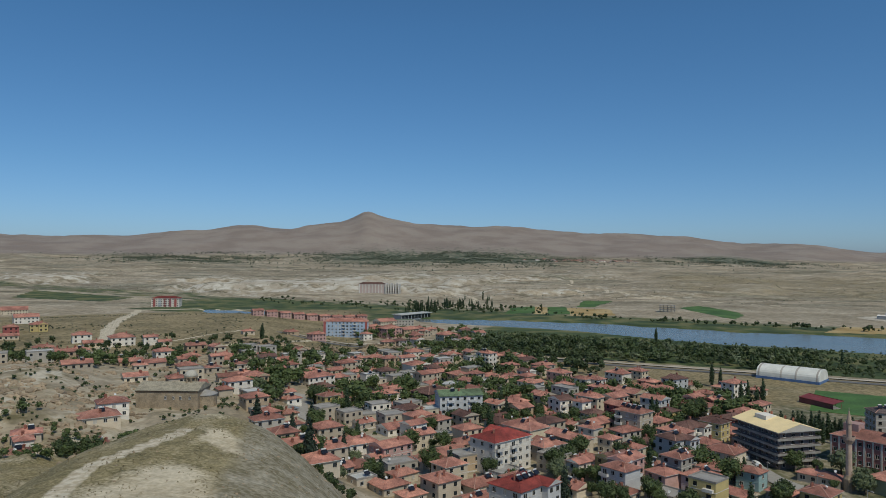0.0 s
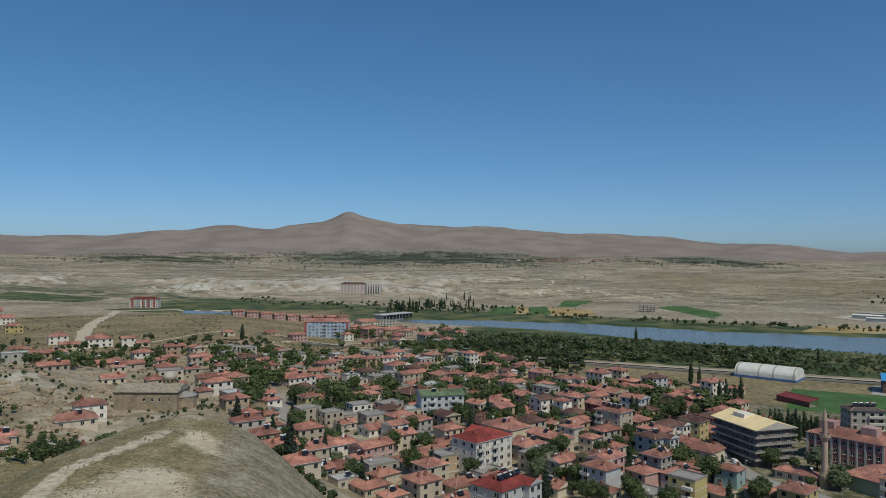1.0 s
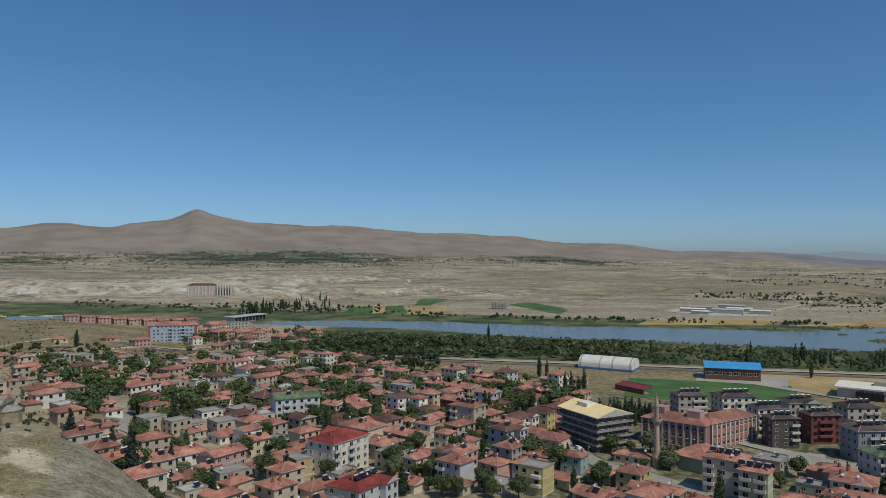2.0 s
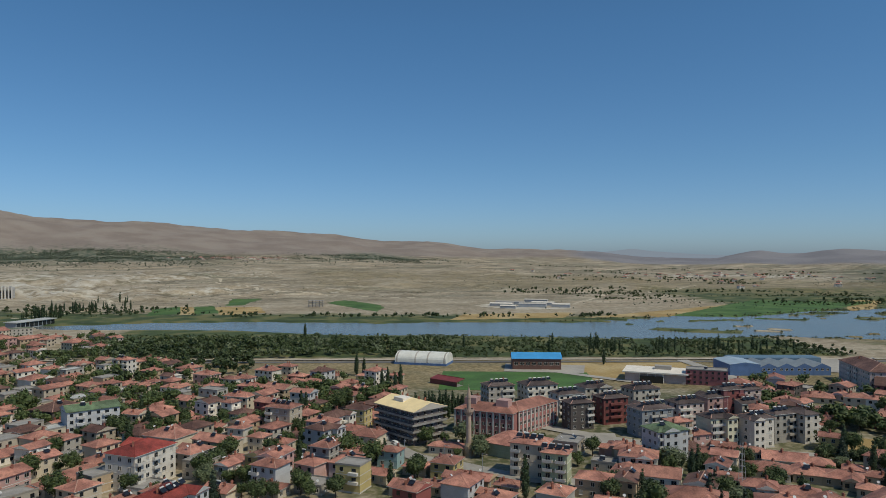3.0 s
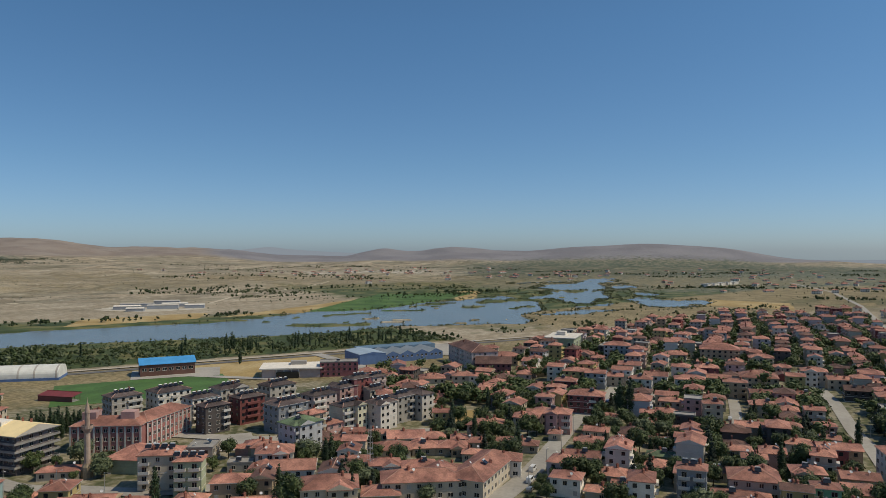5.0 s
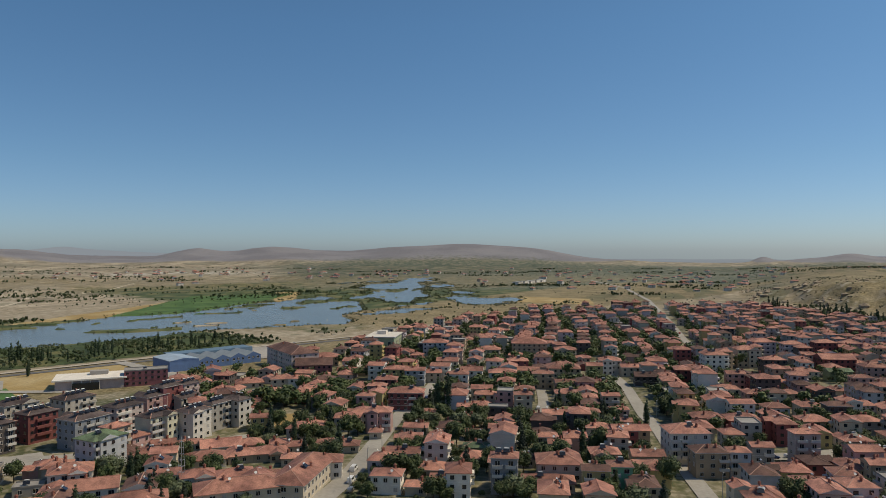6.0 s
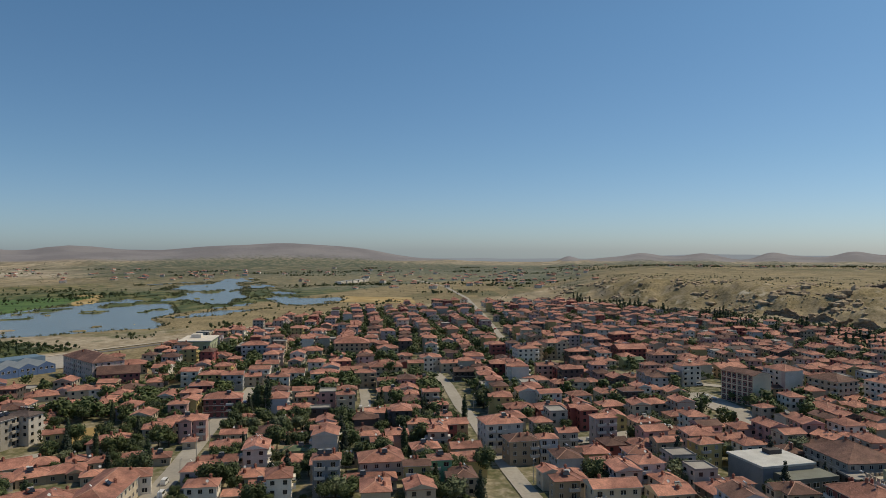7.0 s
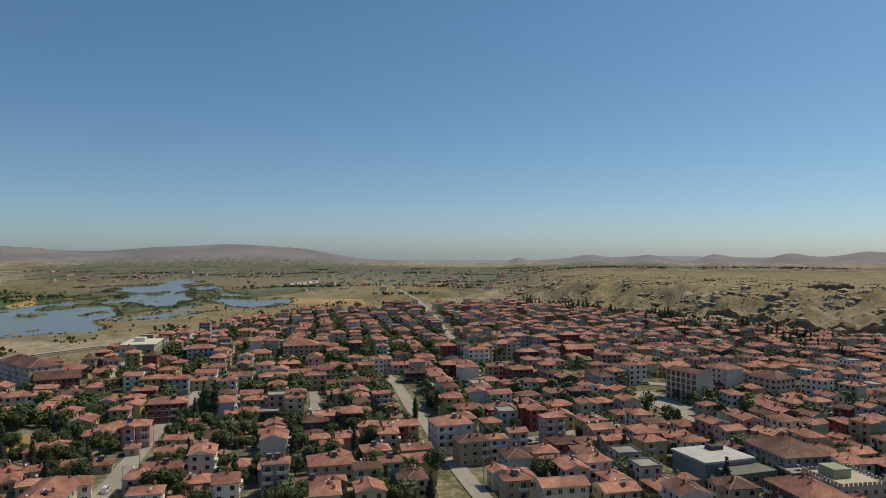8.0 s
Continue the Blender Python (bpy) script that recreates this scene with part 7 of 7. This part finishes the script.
tagged(new("far_houses", FAR.mesh("far_houses", *FAR_MATS)), "rows of pale rendered houses with terracotta roofs", "houses", kind="stuff")

# ---- garden and street trees ----
BUILT = np.array(RECTS)


def clear_of_houses(x, y, gap):
    dx, dy = x - BUILT[:, 0], y - BUILT[:, 1]
    a = np.abs(dx * BUILT[:, 2] + dy * BUILT[:, 3]) - BUILT[:, 4]
    b = np.abs(dy * BUILT[:, 2] - dx * BUILT[:, 3]) - BUILT[:, 5]
    return bool(np.all(np.maximum(a, b) > gap))


STREET = np.array([t for t in TAKEN if t[2] in (6, 7, 8, 13)])


LOTS = ((-135, 531, 16), (-112, 543, 16), (-88, 555, 16), (-62, 567, 16), (-38, 578, 16), (292, 180, 18), (306, 190, 10), (385, 196, 12), (452, -66, 16), (216, 258, 8), (195, 238, 15))


def clear_of_streets(x, y):
    if any((x - a) ** 2 + (y - b) ** 2 < c * c for a, b, c in LOTS):
        return False
    return bool(np.all((x - STREET[:, 0]) ** 2 + (y - STREET[:, 1]) ** 2 > (STREET[:, 2] + 1.5) ** 2))


# trees that stand out
for key, x, y, size in (("poplar", 331, 120, 1.25), ("poplar", 332, 115, 1.2), ("poplar", -47, 350, 1.15), ("poplar", -142, 562, 1.0), ("poplar", 198, 662, 1.1), ("poplar", 339, 400, 0.9), ("poplar", 270, 176, 0.8),
                        ("broad", 252, 9, 1.35), ("poplar", 332, 21, 0.95), ("broad", 258, -44, 1.2), ("broad", 262, -52, 1.1), ("broad", 252, -58, 1.2), ("broad", 258, -66, 1.2), ("broad", 94, 255, 1.5), ("broad", 90, 268, 1.3), ("broad", 99, 247, 1.2),
                        ("poplar", 158, 359, 0.9), ("poplar", 97, 330, 1.0), ("poplar", 100, 333, 0.95), ("broad", 41, 262, 1.3), ("broad", 47, 268, 1.2), ("broad", -108, 228, 1.35), ("broad", -114, 232, 1.3), ("broad", -120, 228, 1.1), ("broad", -103, 232, 1.0),
                        ("poplar", 162, 387, 0.85), ("poplar", 166, 388, 0.9), ("poplar", 172, 383, 1.0), ("poplar", 165, 437, 0.9), ("poplar", 169, 434, 0.9), ("fir", 176, 158, 1.1), ("fir", 182, 150, 1.0), ("fir", 172, 150, 0.9), ("fir", 187, 166, 0.8)):
    tree(key, x, y, size)
for k in range(22):
    tree("poplar", 146 + 1.4 * k + GROVE.uniform(-1, 1), 302 + 0.2 * k + 5 * (k % 3) + GROVE.uniform(-1, 1), 0.72)
singles, crowds = [], []

for _ in range(60000):
    az, r = radians(fill.uniform(-34, 123)), math.sqrt(fill.uniform(220 ** 2, 950 ** 2))
    if fill.random() < 0.35:
        r = math.sqrt(fill.uniform(220 ** 2, 420 ** 2))
    x, y = r * math.sin(az), r * math.cos(az)
    if not in_town(x, y) or fractal(x / 45, y / 45, 12.0, 3) < -0.32:
        continue
    size = fill.uniform(0.6, 1.3)
    if fill.random() < (0.5 if math.degrees(az) > 92 else 0.0 if math.degrees(az) > 55 else 0.25 if r < 300 and math.degrees(az) < 8 else 0.1):
        continue
    if (math.degrees(az) < -15 and r < 420) or (math.degrees(az) > 86 and r < 450 and fill.random() < 0.55):
        continue
    if not clear_of_houses(x, y, 0.2 + 0.9 * size) or not clear_of_streets(x, y) or any((x - a) ** 2 + (y - b) ** 2 < 14 for a, b in singles):
        continue
    if -10 < math.degrees(az) < 54 and fill.random() < 0.35:
        continue
    if r < 372 and len(singles) < 560:
        key = fill.choice(("broad", "broad", "broad", "broad", "broad", "broad", "bush", "bush", "poplar", "fir", "silver"))
        tree(key, x, y, size * (0.7 if key == "poplar" else 1))
        singles.append((x, y))
    elif r > 330 and len(crowds) < 3900:
        crowds.append((x, y, size * 1.1))
wood("garden_trees", crowds, LEAF, "dark green garden trees between the houses", 95, 0.5, 3.0, 7.0)

# riverside wood, reeds and scrub beyond counting
def scatter(n, where, seed):
    rng, out = random.Random(seed), []
    for _ in range(n * 12):
        if len(out) >= n:
            break
        p = where(rng)
        if p:
            out.append(p)
    return out


def bank_wood(rng):
    u, v = rng.uniform(-285, 330), rng.uniform(542, 690)
    x, y = along(u, v)
    if water_depth(x, y) > -0.5 or (rng.random() < 0.25 and v < 585) or fractal(x / 38, y / 38, 21.0) < -0.3:
        return None
    return (x, y, (rng.uniform(0.3, 0.8) if u > 20 else rng.uniform(0.55, 1.25)) if v < (628 if u > 20 else 645) else rng.uniform(0.2, 0.42))


wood("riverside_wood", scatter(2200, bank_wood, 1), LEAF, "dense green riverside wood between railway and river", 75, 0.72)
def bank_poplar(rng):
    u, v = rng.choice(((rng.uniform(130, 300), rng.uniform(560, 585)), (rng.uniform(130, 300), rng.uniform(560, 585)), (rng.uniform(-280, 330), rng.uniform(545, 620))))
    x, y = along(u, v)
    return (x, y, rng.uniform(0.5, 0.95)) if water_depth(x, y) < -0.5 else None


wood("poplar_rows", scatter(60, bank_poplar, 12), POPLAR, "dark rows of slim poplars by the river", 110, 0.6, 3.2, 14.0, tall=True)
wood("willow_thicket", scatter(750, bank_wood, 2), SILVER, "silvery willow thicket along the river", 60, 0.75)


def strand_tree(rng):
    u, v = rng.uniform(330, 900), rng.choice((rng.gauss(566, 7), rng.gauss(566, 7), rng.uniform(560, 690)))
    x, y = along(u, v + 0.16 * max(0, u - 500))
    return (x, y, rng.uniform(0.3, 0.9)) if water_depth(x, y) < -0.9 and fractal(x / 40, y / 40, 17.0) > 0.0 else None


def meadow_hedge(rng):
    k = rng.randrange(26)
    row = random.Random(900 + k)
    u, v, long, turn = row.uniform(330, 950), row.uniform(960, 1330), row.uniform(60, 200), radians(row.uniform(-12, 30))
    t = rng.uniform(-0.5, 0.5) * long
    x, y = along(u + t * math.cos(turn) + rng.gauss(0, 3), v + t * math.sin(turn) + rng.gauss(0, 3))
    return (x, y, rng.uniform(0.3, 0.95)) if water_depth(x, y) < -0.9 else None


wood("meadow_hedges", scatter(520, meadow_hedge, 35), LEAF, "dark green hedges and willows between river meadows", 30, 0.95, lobes=3)
wood("strand_trees", scatter(170, strand_tree, 33), LEAF, "scattered green trees on the dry strand", 60, 0.8)


def grove(rng):
    az, r = radians(rng.uniform(2, 13)), rng.uniform(470, 640)
    x, y = r * math.sin(az), r * math.cos(az)
    return (x, y, rng.uniform(0.8, 1.4)) if river_axes(x, y)[1] < 660 and free(x, y, 2) else None


wood("town_grove", scatter(190, grove, 3), LEAF, "dense dark green grove at the edge of town", 90, 0.75)


def hill_scrub(rng):
    az, r = radians(rng.uniform(-36, 62)), math.sqrt(rng.uniform(1000 ** 2, 3600 ** 2))
    x, y = r * math.sin(az), r * math.cos(az)
    if river_axes(x, y)[1] < 900 or fractal(x / 300, y / 300, 4.0) < 0.05:
        return None
    return (x, y, rng.uniform(0.12, 0.42))


wood("hill_scrub", scatter(5000, hill_scrub, 4), HAZED_OLIVE, "scattered dark scrub on the dry slopes", 8, 1.7, lobes=2)


def orchard(rng):
    c = rng.choice(((0, 11, 3200, 330), (0, 11, 3200, 330), (0, 11, 3200, 330), (-20, 5, 3100, 200), (22, 5, 3400, 220)))
    az, r = radians(rng.gauss(c[0], c[1] * 0.6)), rng.gauss(c[2], c[3])
    x, y = r * math.sin(az), r * math.cos(az)
    return (x, y, rng.uniform(0.5, 1.25)) if fractal(x / 140, y / 140, 1.0) > -0.05 and r < 3480 else None


wood("hill_orchards", scatter(9000, orchard, 5), HAZED_OLIVE, "grey-green orchard belt under the mountain", 8, 1.5, lobes=2)


def reeds(rng):
    u, v = rng.uniform(120, 1500), rng.uniform(640, 1450)
    x, y = along(u, v)
    d = float(water_depth(x, y))
    return (x, y, rng.uniform(0.2, 0.6)) if -0.95 < d < 0.15 and (u > 420 or rng.random() < 0.5) else None


wood("reed_beds", scatter(3600, reeds, 6), REED, "green-brown reed beds and bushes in the wetland", 18, 1.2, 3.4, 2.6, cores=0)


def plain_trees(rng):
    az, r = radians(rng.uniform(55, 123)), math.sqrt(rng.uniform(900 ** 2, 3800 ** 2))
    x, y = r * math.sin(az), r * math.cos(az)
    if water_depth(x, y) > -0.8 or fractal(x / 350, y / 350, 2.0) < 0.0 or (az > radians(93) and r < 2000 and rng.random() < 0.85):
        return None
    return (x, y, rng.uniform(0.2, 0.6))


wood("plain_trees", scatter(2600, plain_trees, 7), HAZED_OLIVE, "scattered dark trees over the far plain", 8, 1.7, lobes=2)


def plain_rows(rng):
    k = rng.randrange(70)
    row = random.Random(500 + k)
    az, r, turn, long = radians(row.uniform(36, 118)), row.uniform(1250, 3300), radians(row.uniform(-35, 35)), row.uniform(80, 320)
    s = rng.uniform(-0.5, 0.5) * long
    x, y = r * math.sin(az) + s * math.cos(az + turn), r * math.cos(az) - s * math.sin(az + turn)
    if water_depth(x, y) > -0.8 or river_axes(x, y)[1] < 900 and az < radians(60) or (az > radians(93) and r < 1700):
        return None
    return (x + rng.gauss(0, 4), y + rng.gauss(0, 4), rng.uniform(0.5, 1.2))


wood("field_hedges", scatter(2600, plain_rows, 19), LEAF, "dark green rows of trees between far fields", 8, 1.7, lobes=2)


def plateau_edge(rng):
    az = rng.uniform(97, 122)
    r = np.interp(az, (88, 100, 110, 121, 140), (1400, 1040, 880, 740, 560)) + rng.uniform(-150, 0)
    a = radians(az)
    return (r * math.sin(a), r * math.cos(a), rng.uniform(0.4, 1.1))


wood("slope_bushes", scatter(900, plateau_edge, 8), LEAF, "green bushes below the rocky plateau", 40, 0.8)


def plateau_scrub(rng):
    az = rng.uniform(93, 123)
    r = np.interp(az, (88, 100, 110, 121, 140), (1400, 1040, 880, 740, 560)) + rng.uniform(-60, 420)
    a = radians(az)
    x, y = r * math.sin(a), r * math.cos(a)
    return (x, y, rng.uniform(0.1, 0.5)) if fractal(x / 45, y / 45, 15.0) > 0.05 else None


wood("plateau_scrub", scatter(1500, plateau_scrub, 28), SCRUB, "low dark scrub over the dry plateau", 14, 1.2, 3.0, 4.0, cores=0)


def foot_poplar(rng):
    az = rng.uniform(95, 118)
    r = np.interp(az, (88, 100, 110, 121, 140), (1400, 1040, 880, 740, 560)) - rng.uniform(40, 190)
    a = radians(az)
    x, y = r * math.sin(a), r * math.cos(a)
    return (x, y, rng.uniform(0.6, 1.15)) if fractal(x / 60, y / 60, 8.0) > 0.1 and clear_of_houses(x, y, 1.0) else None


wood("slope_poplars", scatter(190, foot_poplar, 18), POPLAR, "dark slim poplars at the foot of the plateau", 60, 0.8, 3.2, 14.0, tall=True)


def spur_shrubs(rng):
    s = rng.uniform(120, 262)
    d = abs(rng.gauss(0, 5)) + np.interp(s, (100, 200, 262), (54, 48, 20))
    x, y = -30 - 42 * s / 229 + d * 0.983, -20 + 225 * s / 229 + d * 0.183
    return (x, y, rng.uniform(0.15, 0.55))


wood("spur_shrubs", scatter(260, spur_shrubs, 9), LEAF, "green shrubs along the foot of the spur", 60, 0.9)


def spur_tufts(rng):
    s, d = rng.uniform(60, 245), rng.uniform(-60, 48)
    x, y = -30 - 42 * s / 229 + d * 0.983, -20 + 225 * s / 229 + d * 0.183
    if fractal(x / 14, y / 14, 3.0) < 0.0:
        return None
    return (x, y, rng.uniform(0.025, 0.06))


wood("dry_tufts", scatter(4200, spur_tufts, 10), DRYGRASS, "dry grass tufts and low scrub on the spur", 9, 1.3, 3.4, 4.0, cores=0)


def shoulder_bush(rng):
    x, y = rng.uniform(-160, -86), rng.uniform(196, 268)
    return (x, y, rng.uniform(0.2, 0.75)) if fractal(x / 16, y / 16, 4.0) > 0.0 and clear_of_houses(x, y, 1.5) and 3 < float(land(x, y)) < 26 else None


wood("shoulder_bushes", scatter(110, shoulder_bush, 41), LEAF, "green bushes and small trees under the western shoulder", 120, 0.55, 3.0, 5.5)


def west_garden(rng):
    az, r = radians(rng.uniform(-34, -9)), rng.uniform(440, 600)
    x, y = r * math.sin(az), r * math.cos(az)
    return (x, y, rng.uniform(0.5, 1.15)) if fractal(x / 30, y / 30, 19.0) > 0.1 and clear_of_houses(x, y, 2.0) else None


wood("west_gardens", scatter(150, west_garden, 42), LEAF, "dark green garden trees round the western houses", 80, 0.65)


def pasture_scrub(rng):
    az, r = radians(rng.uniform(-34, -6)), rng.uniform(480, 1000)
    x, y = r * math.sin(az), r * math.cos(az)
    return (x, y, rng.uniform(0.08, 0.3)) if fractal(x / 60, y / 60, 9.0) > 0.0 else None


wood("pasture_scrub", scatter(900, pasture_scrub, 11), SCRUB, "low thorny scrub over dry pasture", 16, 1.3, 3.2, 4.2, cores=0)


def west_scrub(rng):
    az, r = radians(rng.uniform(-35, -14)), rng.uniform(225, 480)
    x, y = r * math.sin(az), r * math.cos(az)
    return (x, y, rng.uniform(0.08, 0.4)) if fractal(x / 30, y / 30, 9.0) > 0.05 and clear_of_houses(x, y, 1.0) else None


wood("slope_scrub", scatter(500, west_scrub, 13), LEAF, "green scrub between the rocks of the slope", 40, 0.9, 3.0, 4.5)


def north_bank(rng):
    u, v = rng.choice(((rng.uniform(-800, -250), rng.uniform(880, 985)), (rng.gauss(-450, 60), rng.gauss(960, 40)), (rng.uniform(-250, 300), rng.uniform(870, 905))))
    x, y = along(u, v)
    return (x, y, rng.uniform(0.4, 1.1)) if water_depth(x, y) < -0.9 and fractal(x / 60, y / 60, 5.0) > -0.1 else None


wood("north_bank_trees", scatter(420, north_bank, 14), LEAF, "green trees and hedges along the far bank", 40, 0.9, lobes=3)


def far_poplars(rng):
    x, y = rng.choice(((rng.gauss(14, 22), rng.gauss(1066, 40)), (rng.gauss(-30, 12), rng.gauss(985, 14)), (rng.gauss(60, 40), rng.gauss(1130, 60))))
    return (x, y, rng.uniform(0.6, 1.1)) if water_depth(x, y) < -0.9 else None


wood("bridge_poplars", scatter(80, far_poplars, 15), POPLAR, "dark poplars by the bridge", 60, 0.8, 3.0, 14.0, tall=True)
